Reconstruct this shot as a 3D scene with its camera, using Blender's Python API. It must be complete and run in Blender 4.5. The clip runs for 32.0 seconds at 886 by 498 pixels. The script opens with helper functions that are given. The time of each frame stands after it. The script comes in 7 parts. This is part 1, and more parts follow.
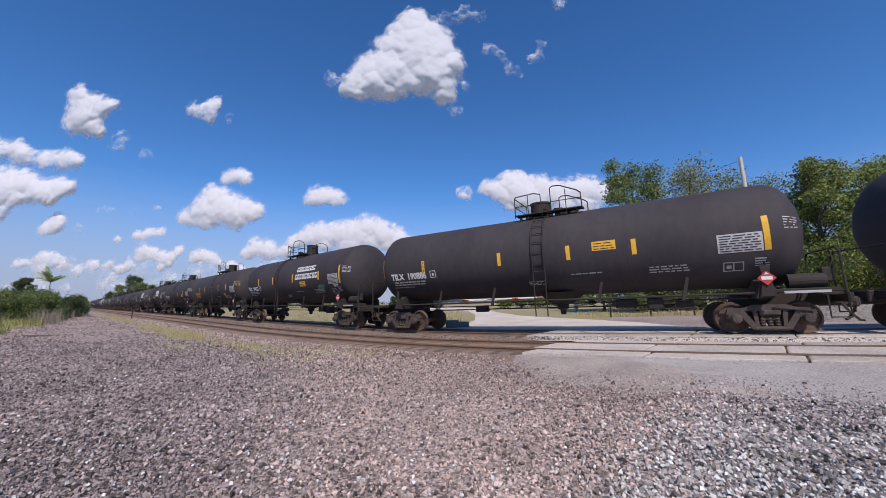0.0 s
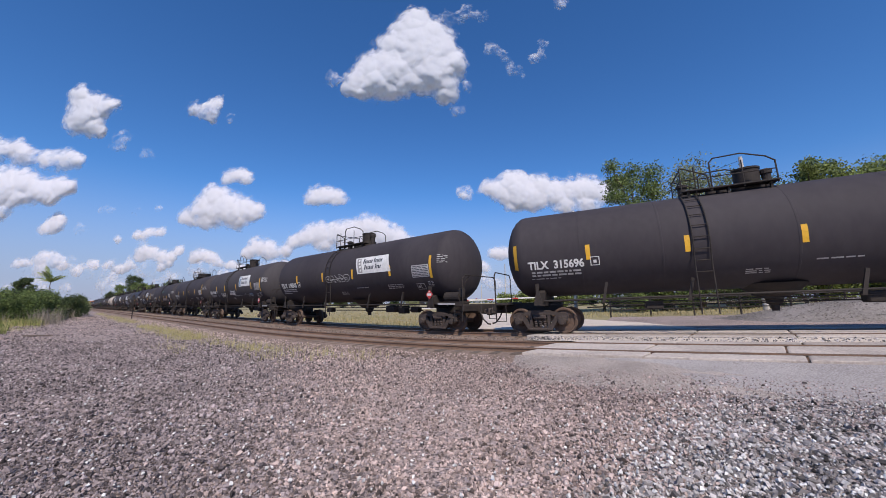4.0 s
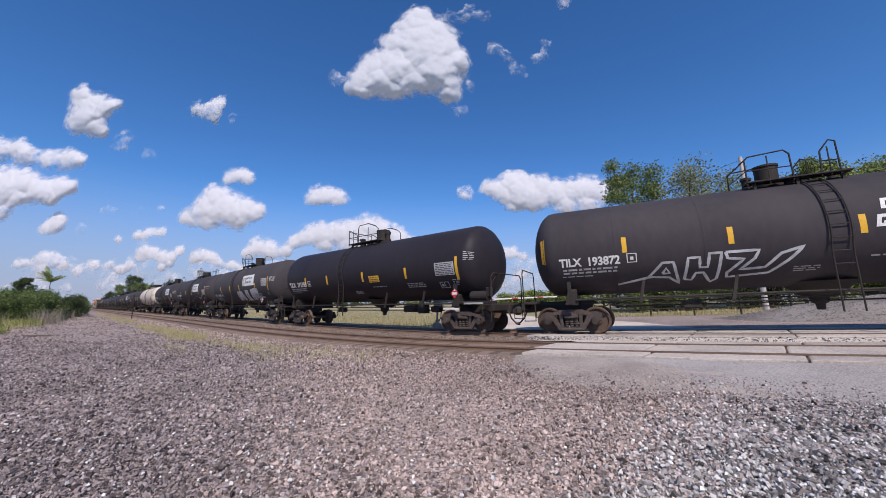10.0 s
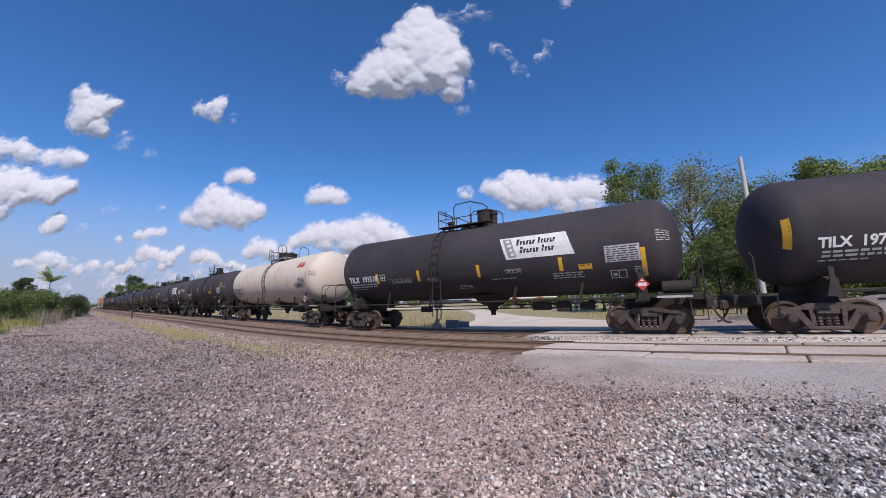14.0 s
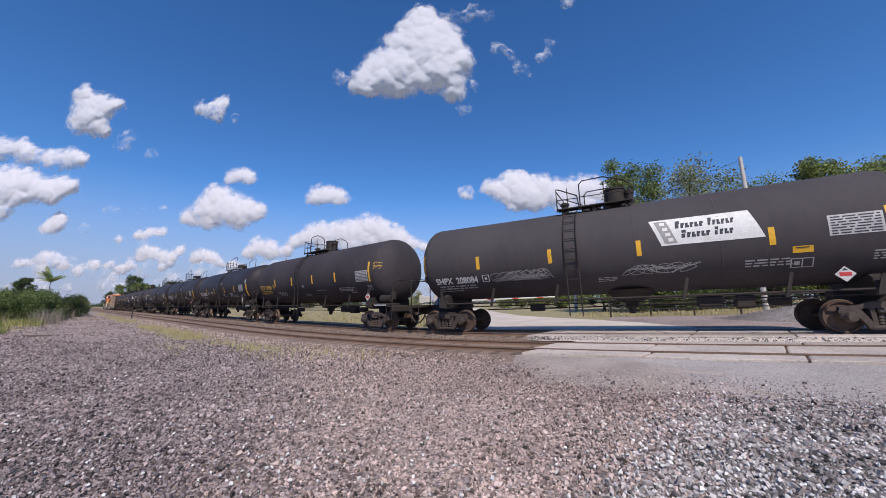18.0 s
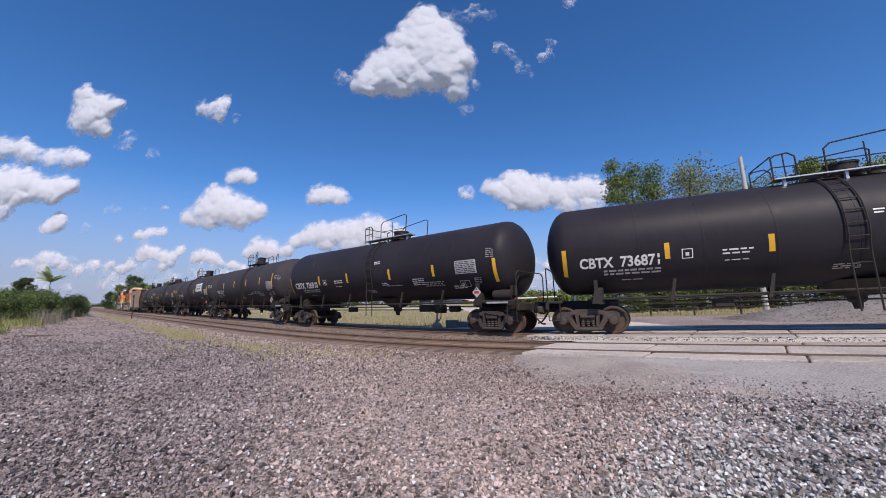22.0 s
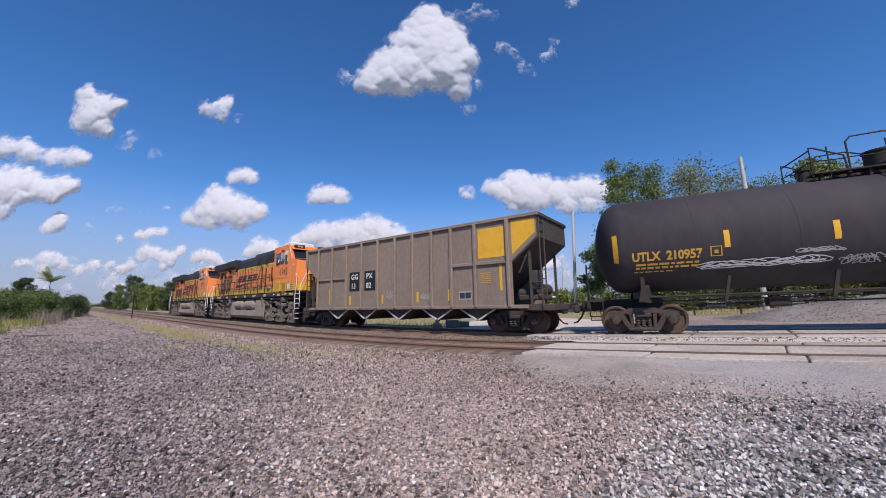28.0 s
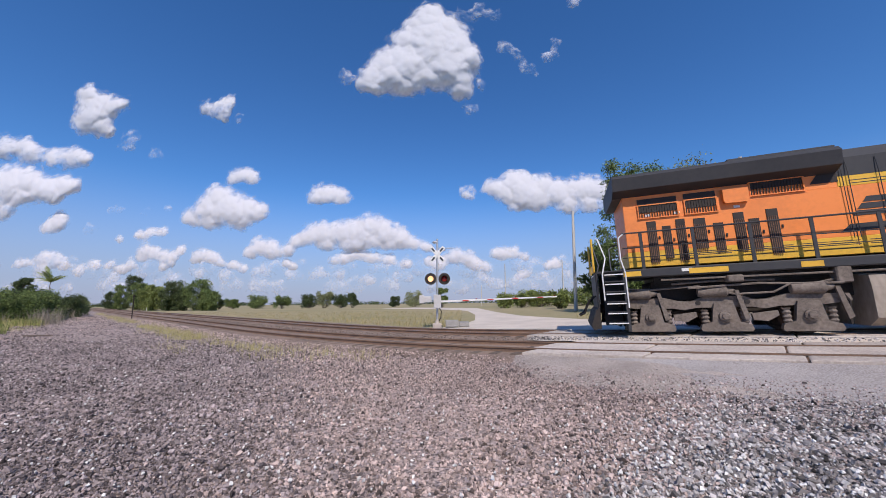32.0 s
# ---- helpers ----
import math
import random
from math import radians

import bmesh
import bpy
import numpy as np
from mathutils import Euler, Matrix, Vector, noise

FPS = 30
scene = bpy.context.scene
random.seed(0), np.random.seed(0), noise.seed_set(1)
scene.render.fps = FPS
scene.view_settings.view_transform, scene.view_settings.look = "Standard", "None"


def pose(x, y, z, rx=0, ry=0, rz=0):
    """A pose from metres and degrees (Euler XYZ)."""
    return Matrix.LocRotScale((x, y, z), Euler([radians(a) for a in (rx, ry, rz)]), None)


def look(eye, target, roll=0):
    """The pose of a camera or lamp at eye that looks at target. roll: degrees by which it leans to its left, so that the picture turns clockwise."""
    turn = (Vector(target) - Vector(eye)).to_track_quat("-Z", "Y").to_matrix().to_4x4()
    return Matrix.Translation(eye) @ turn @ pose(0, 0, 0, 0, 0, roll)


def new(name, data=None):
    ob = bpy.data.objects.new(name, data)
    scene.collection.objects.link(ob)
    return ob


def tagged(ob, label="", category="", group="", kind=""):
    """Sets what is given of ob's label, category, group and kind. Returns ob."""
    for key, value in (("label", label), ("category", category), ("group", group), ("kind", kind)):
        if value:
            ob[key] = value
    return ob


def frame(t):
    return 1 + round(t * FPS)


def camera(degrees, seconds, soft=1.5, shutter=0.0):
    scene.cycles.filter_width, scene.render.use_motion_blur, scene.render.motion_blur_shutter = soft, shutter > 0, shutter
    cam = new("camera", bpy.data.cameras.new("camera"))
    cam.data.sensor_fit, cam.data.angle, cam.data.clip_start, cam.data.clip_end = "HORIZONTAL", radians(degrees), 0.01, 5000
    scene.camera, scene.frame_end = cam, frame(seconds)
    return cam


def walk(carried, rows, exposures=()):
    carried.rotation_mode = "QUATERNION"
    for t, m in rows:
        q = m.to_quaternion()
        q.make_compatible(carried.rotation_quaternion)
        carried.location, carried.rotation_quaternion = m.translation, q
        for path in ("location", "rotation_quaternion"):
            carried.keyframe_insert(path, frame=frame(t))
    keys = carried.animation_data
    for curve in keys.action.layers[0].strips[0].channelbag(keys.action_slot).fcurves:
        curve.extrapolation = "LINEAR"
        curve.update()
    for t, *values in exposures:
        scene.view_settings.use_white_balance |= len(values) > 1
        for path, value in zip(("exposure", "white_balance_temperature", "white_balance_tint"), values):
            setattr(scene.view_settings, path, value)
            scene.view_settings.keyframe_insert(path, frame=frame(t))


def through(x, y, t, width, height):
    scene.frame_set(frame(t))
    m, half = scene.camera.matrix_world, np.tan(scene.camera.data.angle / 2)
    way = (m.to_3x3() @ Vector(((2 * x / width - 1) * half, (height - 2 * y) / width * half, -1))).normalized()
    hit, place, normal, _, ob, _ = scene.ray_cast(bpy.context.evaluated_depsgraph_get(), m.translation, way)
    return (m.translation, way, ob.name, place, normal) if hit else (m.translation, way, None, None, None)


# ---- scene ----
# ---- camera: it stands still beside the line ----
TILT, EYE = radians(8.578), (0.0, 0.0, 1.428)
STAND = look(EYE, (0.0, math.cos(TILT), 1.428 + math.sin(TILT)), -0.5125)
cam = camera(101.917, 32.0, 0.75)
walk(cam, [(0.0, STAND), (32.0, STAND)])

# ---- light: high sun behind the camera, clear sky ----
SUN_TO = Vector((0.12, -0.9, 1.0)).normalized()
sun = new("sun", bpy.data.lights.new("sun", "SUN"))
sun.data.energy, sun.data.angle, sun.data.color = 4.35, radians(0.53), (1.0, 0.905, 0.81)
sun.matrix_world = look((0, 0, 60), Vector((0, 0, 60)) - SUN_TO)
world = bpy.data.worlds.new("sky")
scene.world = world
world.use_nodes = True
wn = world.node_tree
sky = wn.nodes.new("ShaderNodeTexSky")
sky.sky_type, sky.sun_disc = "NISHITA", False
sky.sun_elevation = math.asin(SUN_TO.z)
sky.sun_rotation = math.atan2(SUN_TO.x, SUN_TO.y)
sky.altitude, sky.air_density, sky.dust_density, sky.ozone_density = 600.0, 1.0, 0.15, 3.2
deep = wn.nodes.new("ShaderNodeHueSaturation")
deep.inputs["Hue"].default_value, deep.inputs["Saturation"].default_value = 0.5, 1.2
wn.links.new(sky.outputs[0], deep.inputs["Color"])
tint = wn.nodes.new("ShaderNodeMix")
tint.data_type, tint.blend_type = "RGBA", "MULTIPLY"
tint.inputs[0].default_value, tint.inputs[7].default_value = 1.0, (0.80, 0.965, 1.18, 1)
wn.links.new(deep.outputs[0], tint.inputs[6])
wn.links.new(tint.outputs[2], wn.nodes["Background"].inputs[0])
wn.nodes["Background"].inputs[1].default_value = 0.124
scene.view_settings.exposure = 0.0


# ---- materials ----
def mat(name, c, c2=None, rough=0.7, metal=0.0, s1=2.0, s2=40.0, mix=0.5, bump=0.15, dist=0.01, rand=0.0, stretch=(1, 1, 1), island=0.0, glow=0.0, low=0.35, high=0.65, spec=0.5, through=0.0):
    """A painted, cast or mineral surface: two colours mixed by noise at two scales, with relief."""
    m = bpy.data.materials.new(name)
    m.use_nodes = True
    nt = m.node_tree
    N, L = nt.nodes.new, nt.links.new
    bs = nt.nodes["Principled BSDF"]
    bs.inputs["Metallic"].default_value = metal
    tc, mp, info = N("ShaderNodeTexCoord"), N("ShaderNodeMapping"), N("ShaderNodeObjectInfo")
    mp.inputs["Scale"].default_value = stretch
    L(tc.outputs["Object"], mp.inputs[0])
    mul = N("ShaderNodeMath")
    mul.operation = "MULTIPLY"
    mul.inputs[1].default_value = 37.0
    L(info.outputs["Random"], mul.inputs[0])
    L(mul.outputs[0], mp.inputs["Location"])
    n1, n2 = N("ShaderNodeTexNoise"), N("ShaderNodeTexNoise")
    for n, s in ((n1, s1), (n2, s2)):
        n.inputs["Scale"].default_value, n.inputs["Detail"].default_value = s, 4.0
        L(mp.outputs[0], n.inputs["Vector"])
    mx = N("ShaderNodeMix")
    mx.inputs[0].default_value = mix
    L(n1.outputs[0], mx.inputs[2])
    L(n2.outputs[0], mx.inputs[3])
    mr = N("ShaderNodeMapRange")
    mr.inputs[1].default_value, mr.inputs[2].default_value = low, high
    L(mx.outputs[0], mr.inputs[0])
    col = N("ShaderNodeMix")
    col.data_type = "RGBA"
    c2 = c2 or [v * 0.72 for v in c]
    col.inputs[6].default_value, col.inputs[7].default_value = (*c, 1), (*c2, 1)
    L(mr.outputs[0], col.inputs[0])
    out = col.outputs[2]
    for amount, source in ((rand, info.outputs["Random"]), (island, None)):
        if amount:
            if source is None:
                source = N("ShaderNodeNewGeometry").outputs["Random Per Island"]
            hs, vr = N("ShaderNodeHueSaturation"), N("ShaderNodeMapRange")
            vr.inputs[3].default_value, vr.inputs[4].default_value = 1 - amount, 1 + amount
            L(source, vr.inputs[0])
            L(vr.outputs[0], hs.inputs["Value"])
            L(out, hs.inputs["Color"])
            out = hs.outputs[0]
    L(out, bs.inputs["Base Color"])
    rr = N("ShaderNodeMapRange")
    rr.inputs[3].default_value, rr.inputs[4].default_value = max(rough - 0.1, 0.02), min(rough + 0.1, 1)
    L(n2.outputs[0], rr.inputs[0])
    L(rr.outputs[0], bs.inputs["Roughness"])
    if bump:
        bp = N("ShaderNodeBump")
        bp.inputs["Strength"].default_value, bp.inputs["Distance"].default_value = bump, dist
        L(n2.outputs[0], bp.inputs["Height"])
        L(bp.outputs[0], bs.inputs["Normal"])
    bs.inputs["Specular IOR Level"].default_value = spec
    if through:
        tl, sh = N("ShaderNodeBsdfTranslucent"), N("ShaderNodeMixShader")
        sh.inputs[0].default_value = through
        L(out, tl.inputs[0])
        L(bs.outputs[0], sh.inputs[1])
        L(tl.outputs[0], sh.inputs[2])
        L(sh.outputs[0], nt.nodes["Material Output"].inputs[0])
    if glow:
        L(out, bs.inputs["Emission Color"])
        bs.inputs["Emission Strength"].default_value = glow
    return m


M = dict(
    gravel=mat("gravel", (0.50, 0.40, 0.365), (0.18, 0.143, 0.132), 0.95, s1=0.35, s2=24.0, mix=0.8, bump=1.0, dist=0.06, spec=0.2, low=0.4, high=0.6),
    pale_gravel=mat("pale_gravel", (0.66, 0.575, 0.495), (0.48, 0.41, 0.345), 0.95, s1=0.5, s2=22.0, mix=0.5, bump=0.8, dist=0.03),
    stone=mat("stone", (0.45, 0.347, 0.312), (0.255, 0.198, 0.178), 0.9, s1=1, s2=40, bump=0.3, island=0.82, spec=0.2),
    pale_stone=mat("pale_stone", (0.47, 0.43, 0.415), (0.10, 0.09, 0.088), 0.9, s1=1.2, s2=12, bump=0.3, island=0.85, spec=0.2),
    dark_stone=mat("dark_stone", (0.325, 0.266, 0.258), (0.165, 0.136, 0.133), 0.9, s1=1, s2=40, bump=0.3, island=0.82, spec=0.2),
    white_stone=mat("white_stone", (0.74, 0.71, 0.68), (0.58, 0.55, 0.52), 0.9, s1=3, s2=60, bump=0.3, island=0.2, spec=0.25),
    ballast=mat("ballast", (0.31, 0.222, 0.168), (0.165, 0.117, 0.09), 0.95, s1=0.6, s2=18.0, mix=0.6, bump=1.0, dist=0.05),
    ballast_stone=mat("ballast_stone", (0.27, 0.212, 0.178), (0.15, 0.117, 0.098), 0.95, s1=1, s2=40, bump=0.3, island=0.5, spec=0.2),
    tie=mat("tie_wood", (0.175, 0.128, 0.098), (0.085, 0.063, 0.05), 0.95, s1=3, s2=22, stretch=(1, 5, 1), bump=0.5, rand=0.3),
    rail=mat("rail_rust", (0.235, 0.14, 0.092), (0.13, 0.082, 0.058), 0.8, s1=2, s2=30, bump=0.2),
    rail_top=mat("rail_top", (0.42, 0.38, 0.35), (0.28, 0.24, 0.21), 0.32, 0.9, s1=1, s2=12, bump=0.03),
    concrete=mat("concrete", (0.56, 0.485, 0.43), (0.31, 0.265, 0.235), 0.88, s1=0.7, s2=16, mix=0.55, bump=0.3, rand=0.12),
    asphalt=mat("worn_asphalt", (0.50, 0.45, 0.425), (0.25, 0.22, 0.205), 0.92, s1=0.6, s2=45, mix=0.7, bump=1.0, dist=0.03, low=0.4, high=0.6),
    field=mat("field", (0.225, 0.205, 0.085), (0.36, 0.285, 0.165), 0.95, s1=0.045, s2=1.3, mix=0.45, bump=0.6, dist=0.1),
    grass=mat("grass", (0.25, 0.225, 0.085), (0.38, 0.305, 0.165), 0.8, s1=0.3, s2=5, bump=0, island=0.4),
    dry_grass=mat("dry_grass", (0.43, 0.36, 0.18), (0.31, 0.29, 0.09), 0.85, s1=0.3, s2=5, bump=0, island=0.35),
    leaf=mat("leaf", (0.105, 0.148, 0.04), (0.165, 0.21, 0.06), 0.65, s1=0.25, s2=3, bump=0, island=0.7, through=0.25),
    leaf_light=mat("leaf_light", (0.235, 0.275, 0.075), (0.15, 0.185, 0.05), 0.65, s1=0.3, s2=3, bump=0, island=0.7, through=0.28),
    leaf_dark=mat("leaf_dark", (0.055, 0.08, 0.027), (0.085, 0.112, 0.038), 0.65, s1=0.25, s2=3, bump=0, island=0.45, through=0.3),
    leaf_grey=mat("leaf_grey", (0.27, 0.28, 0.13), (0.19, 0.205, 0.085), 0.7, s1=0.3, s2=3, bump=0, island=0.7, through=0.25),
    dead_twig=mat("dead_twig", (0.30, 0.255, 0.20), (0.20, 0.17, 0.13), 0.9, s1=0.3, s2=5, bump=0, island=0.4),
    bark=mat("bark", (0.14, 0.105, 0.08), (0.075, 0.056, 0.043), 0.95, s1=2, s2=18, stretch=(1, 1, 0.3), bump=0.7, dist=0.03),
    pole_wood=mat("grey_pole_wood", (0.58, 0.545, 0.51), (0.40, 0.37, 0.34), 0.9, s1=1, s2=16, stretch=(3, 3, 0.2), bump=0.4),
    black=mat("dusty_black_paint", (0.039, 0.0335, 0.0385), (0.061, 0.0535, 0.058), 0.72, s1=0.45, s2=5, mix=0.35, bump=0.02, stretch=(1, 1, 0.4), spec=0.16),
    dusty=mat("weathered_black_paint", (0.054, 0.0475, 0.052), (0.07, 0.063, 0.066), 0.75, s1=0.45, s2=5, mix=0.35, bump=0.02, stretch=(1, 1, 0.4), spec=0.16),
    gloss=mat("glossy_black_paint", (0.0235, 0.020, 0.0255), (0.033, 0.029, 0.034), 0.5, s1=0.45, s2=5, mix=0.35, bump=0.015, stretch=(1, 1, 0.4), spec=0.13),
    white_tank=mat("stained_white_paint", (0.58, 0.50, 0.42), (0.37, 0.28, 0.20), 0.6, s1=0.7, s2=6, mix=0.4, bump=0.02, stretch=(1, 1, 0.35), low=0.48, high=0.75),
    iron=mat("dark_iron", (0.026, 0.022, 0.021), (0.046, 0.037, 0.032), 0.75, s1=2, s2=20, bump=0.1, spec=0.25),
    cast=mat("cast_steel", (0.074, 0.053, 0.045), (0.036, 0.027, 0.023), 0.8, s1=3, s2=18, bump=0.2, rand=0.25),
    wheel=mat("rusty_wheel", (0.125, 0.075, 0.05), (0.062, 0.042, 0.034), 0.7, s1=2.5, s2=16, bump=0.1, rand=0.2),
    yellow=mat("reflective_yellow", (0.74, 0.41, 0.03), (0.62, 0.33, 0.028), 0.5, s1=3, s2=20, bump=0.03, low=0.5),
    white=mat("white_lettering", (0.78, 0.77, 0.75), (0.58, 0.57, 0.55), 0.6, s1=3, s2=20, bump=0),
    placard_white=mat("placard_white", (0.55, 0.53, 0.52), (0.42, 0.40, 0.39), 0.6, s1=3, s2=20, bump=0),
    grey_print=mat("grey_lettering", (0.46, 0.45, 0.44), (0.30, 0.29, 0.285), 0.65, s1=3, s2=20, bump=0),
    ochre=mat("ochre_lettering", (0.62, 0.38, 0.055), (0.48, 0.28, 0.04), 0.6, s1=3, s2=20, bump=0),
    ink=mat("dark_ink", (0.035, 0.04, 0.055), None, 0.6, bump=0),
    blue=mat("blue_paint", (0.06, 0.19, 0.33), None, 0.6, bump=0),
    spray_grey=mat("spray_grey", (0.62, 0.62, 0.63), (0.36, 0.36, 0.37), 0.6, s1=1.5, s2=6, bump=0),
    tag_pink=mat("tag_pink", (0.50, 0.40, 0.37), None, 0.6, bump=0),
    green=mat("green_spray", (0.10, 0.28, 0.17), None, 0.6, bump=0),
    patch_black=mat("repaint_black", (0.019, 0.019, 0.023), (0.024, 0.024, 0.028), 0.65, s1=1, s2=8, bump=0.01, spec=0.2),
    red=mat("red_paint", (0.55, 0.05, 0.045), None, 0.5, bump=0),
    orange=mat("orange_paint", (0.80, 0.235, 0.05), (0.60, 0.175, 0.04), 0.48, s1=0.5, s2=9, mix=0.4, bump=0.02, low=0.45, high=0.8),
    loco_yellow=mat("loco_yellow_paint", (0.68, 0.39, 0.035), (0.47, 0.26, 0.03), 0.5, s1=0.8, s2=9, bump=0.02, low=0.45, high=0.8),
    loco_black=mat("loco_black_paint", (0.020, 0.020, 0.024), (0.034, 0.033, 0.036), 0.6, s1=0.6, s2=9, bump=0.02),
    loco_dark=mat("grille_dark", (0.022, 0.018, 0.017), (0.04, 0.03, 0.026), 0.8, s1=4, s2=30, bump=0.1),
    dust=mat("dusty_tank", (0.35, 0.295, 0.245), (0.225, 0.185, 0.15), 0.8, s1=0.8, s2=8, stretch=(1, 1, 0.5), bump=0.05),
    truck_dust=mat("dusty_truck", (0.215, 0.175, 0.147), (0.1, 0.08, 0.067), 0.88, s1=2, s2=14, bump=0.15),
    glass=mat("cab_glass", (0.02, 0.025, 0.03), None, 0.08, bump=0),
    grey_box=mat("grey_box_paint", (0.33, 0.32, 0.31), (0.24, 0.23, 0.22), 0.7, s1=2, s2=14, bump=0.03),
    alu=mat("aluminium", (0.62, 0.63, 0.64), (0.48, 0.48, 0.49), 0.42, 0.7, s1=2, s2=14, bump=0.03),
    hopper=mat("hopper_brown", (0.275, 0.212, 0.168), (0.205, 0.155, 0.122), 0.75, s1=0.6, s2=8, mix=0.45, bump=0.05, stretch=(1, 1, 0.5)),
    hopper_dark=mat("hopper_dark", (0.075, 0.060, 0.050), (0.045, 0.036, 0.031), 0.8, s1=1, s2=8, bump=0.05),
    rust=mat("rust", (0.20, 0.10, 0.06), (0.11, 0.06, 0.04), 0.85, s1=2, s2=18, bump=0.2),
    lamp_lit=mat("lit_lamp", (1.0, 0.42, 0.16), (1.0, 0.62, 0.34), 0.3, s1=8, bump=0, glow=1.6),
    lamp_red=mat("red_lamp", (0.30, 0.02, 0.015), None, 0.2, bump=0),
    packed=mat("packed_gravel", (0.58, 0.49, 0.43), (0.27, 0.225, 0.195), 0.95, s1=1.2, s2=42, mix=0.75, bump=1.0, dist=0.05, low=0.41, high=0.6),
    heap=mat("heap_stone", (0.25, 0.225, 0.215), (0.12, 0.107, 0.10), 0.95, s1=0.5, s2=14, mix=0.5, bump=0.6, dist=0.04, island=0.4),
    weed=mat("weed", (0.34, 0.31, 0.115), (0.44, 0.37, 0.19), 0.85, s1=0.3, s2=5, bump=0, island=0.35),
)


# ---- shapes ----
class Geo:
    """Collects corners and faces of one mesh."""

    def __init__(self):
        self.v, self.f = [], []

    def add(self, v, f):
        b = len(self.v)
        self.v += [tuple(p) for p in v]
        self.f += [tuple(i + b for i in q) for q in f]
        return self

    def box(self, c, s, bev=0.0, m=None):
        hx, hy, hz = (a / 2 for a in s)
        b = min(bev, hx * 0.9, hy * 0.9, hz * 0.9)
        v, f = [], []
        if b <= 0:
            v = [(x, y, z) for x in (-hx, hx) for y in (-hy, hy) for z in (-hz, hz)]
            f = [(0, 1, 3, 2), (4, 6, 7, 5), (0, 4, 5, 1), (2, 3, 7, 6), (0, 2, 6, 4), (1, 5, 7, 3)]
        else:
            at = {}
            for i in (-1, 1):
                for j in (-1, 1):
                    for k in (-1, 1):
                        for a in range(3):
                            p = [i * (hx - b), j * (hy - b), k * (hz - b)]
                            p[a] = (i, j, k)[a] * (hx, hy, hz)[a]
                            at[i, j, k, a] = len(v)
                            v.append(tuple(p))
            s2 = (-1, 1)
            for i in s2:
                f.append(tuple(at[i, j, k, 0] for j, k in ((-1, -1), (-1, 1), (1, 1), (1, -1))[::-i]))
                f.append(tuple(at[j, i, k, 1] for j, k in ((-1, -1), (-1, 1), (1, 1), (1, -1))[::i]))
                f.append(tuple(at[j, k, i, 2] for j, k in ((-1, -1), (-1, 1), (1, 1), (1, -1))[::-i]))
            for i in s2:
                for j in s2:
                    f.append((at[i, j, -1, 0], at[i, j, 1, 0], at[i, j, 1, 1], at[i, j, -1, 1])[::i * j])
                    f.append((at[i, -1, j, 0], at[i, 1, j, 0], at[i, 1, j, 2], at[i, -1, j, 2])[::-i * j])
                    f.append((at[-1, i, j, 1], at[1, i, j, 1], at[1, i, j, 2], at[-1, i, j, 2])[::i * j])
                    for k in s2:
                        f.append((at[i, j, k, 0], at[i, j, k, 1], at[i, j, k, 2])[::i * j * k])
        if m is not None:
            v = [m @ Vector(p) for p in v]
        return self.add([(p[0] + c[0], p[1] + c[1], p[2] + c[2]) for p in v], f)

    def cyl(self, a, b, r, n=12, r2=None, caps=True):
        a, b = Vector(a), Vector(b)
        r2 = r if r2 is None else r2
        d = (b - a).normalized()
        u = d.orthogonal().normalized()
        w = d.cross(u)
        v = []
        for p, q in ((a, r), (b, r2)):
            v += [p + q * (math.cos(t) * u + math.sin(t) * w) for t in (2 * math.pi * i / n for i in range(n))]
        f = [(i, (i + 1) % n, n + (i + 1) % n, n + i) for i in range(n)]
        if caps:
            f += [tuple(range(n))[::-1], tuple(range(n, 2 * n))]
        return self.add(v, f)

    def tube(self, pts, r, n=6):
        """A round bar bent through the points, in one piece."""
        pts = [Vector(p) for p in pts]
        ds = [(q - p).normalized() for p, q in zip(pts, pts[1:])]
        u = ds[0].orthogonal().normalized()
        v = []
        for i, p in enumerate(pts):
            d = (ds[max(i - 1, 0)] + ds[min(i, len(ds) - 1)]).normalized()
            u = (u - d * u.dot(d)).normalized()
            w = d.cross(u)
            v += [p + r * (math.cos(t) * u + math.sin(t) * w) for t in (2 * math.pi * k / n for k in range(n))]
        f = [(j * n + i, j * n + (i + 1) % n, (j + 1) * n + (i + 1) % n, (j + 1) * n + i) for j in range(len(pts) - 1) for i in range(n)]
        m = (len(pts) - 1) * n
        return self.add(v, f + [tuple(range(n))[::-1], tuple(range(m, m + n))])

    def lathe(self, prof, n, o=(0, 0, 0), axis="x"):
        """prof: (along, radius) rows, turned about the axis through o."""
        v, f = [], []
        for h, r in prof:
            for i in range(n):
                t = 2 * math.pi * i / n
                p, q = r * math.cos(t), r * math.sin(t)
                v.append({"x": (h, p, q), "y": (q, h, p), "z": (p, q, h)}[axis])
        for k in range(len(prof) - 1):
            f += [(k * n + i, k * n + (i + 1) % n, (k + 1) * n + (i + 1) % n, (k + 1) * n + i) for i in range(n)]
        f += [tuple(range(n))[::-1], tuple(range((len(prof) - 1) * n, len(prof) * n))]
        return self.add([(p[0] + o[0], p[1] + o[1], p[2] + o[2]) for p in v], f)

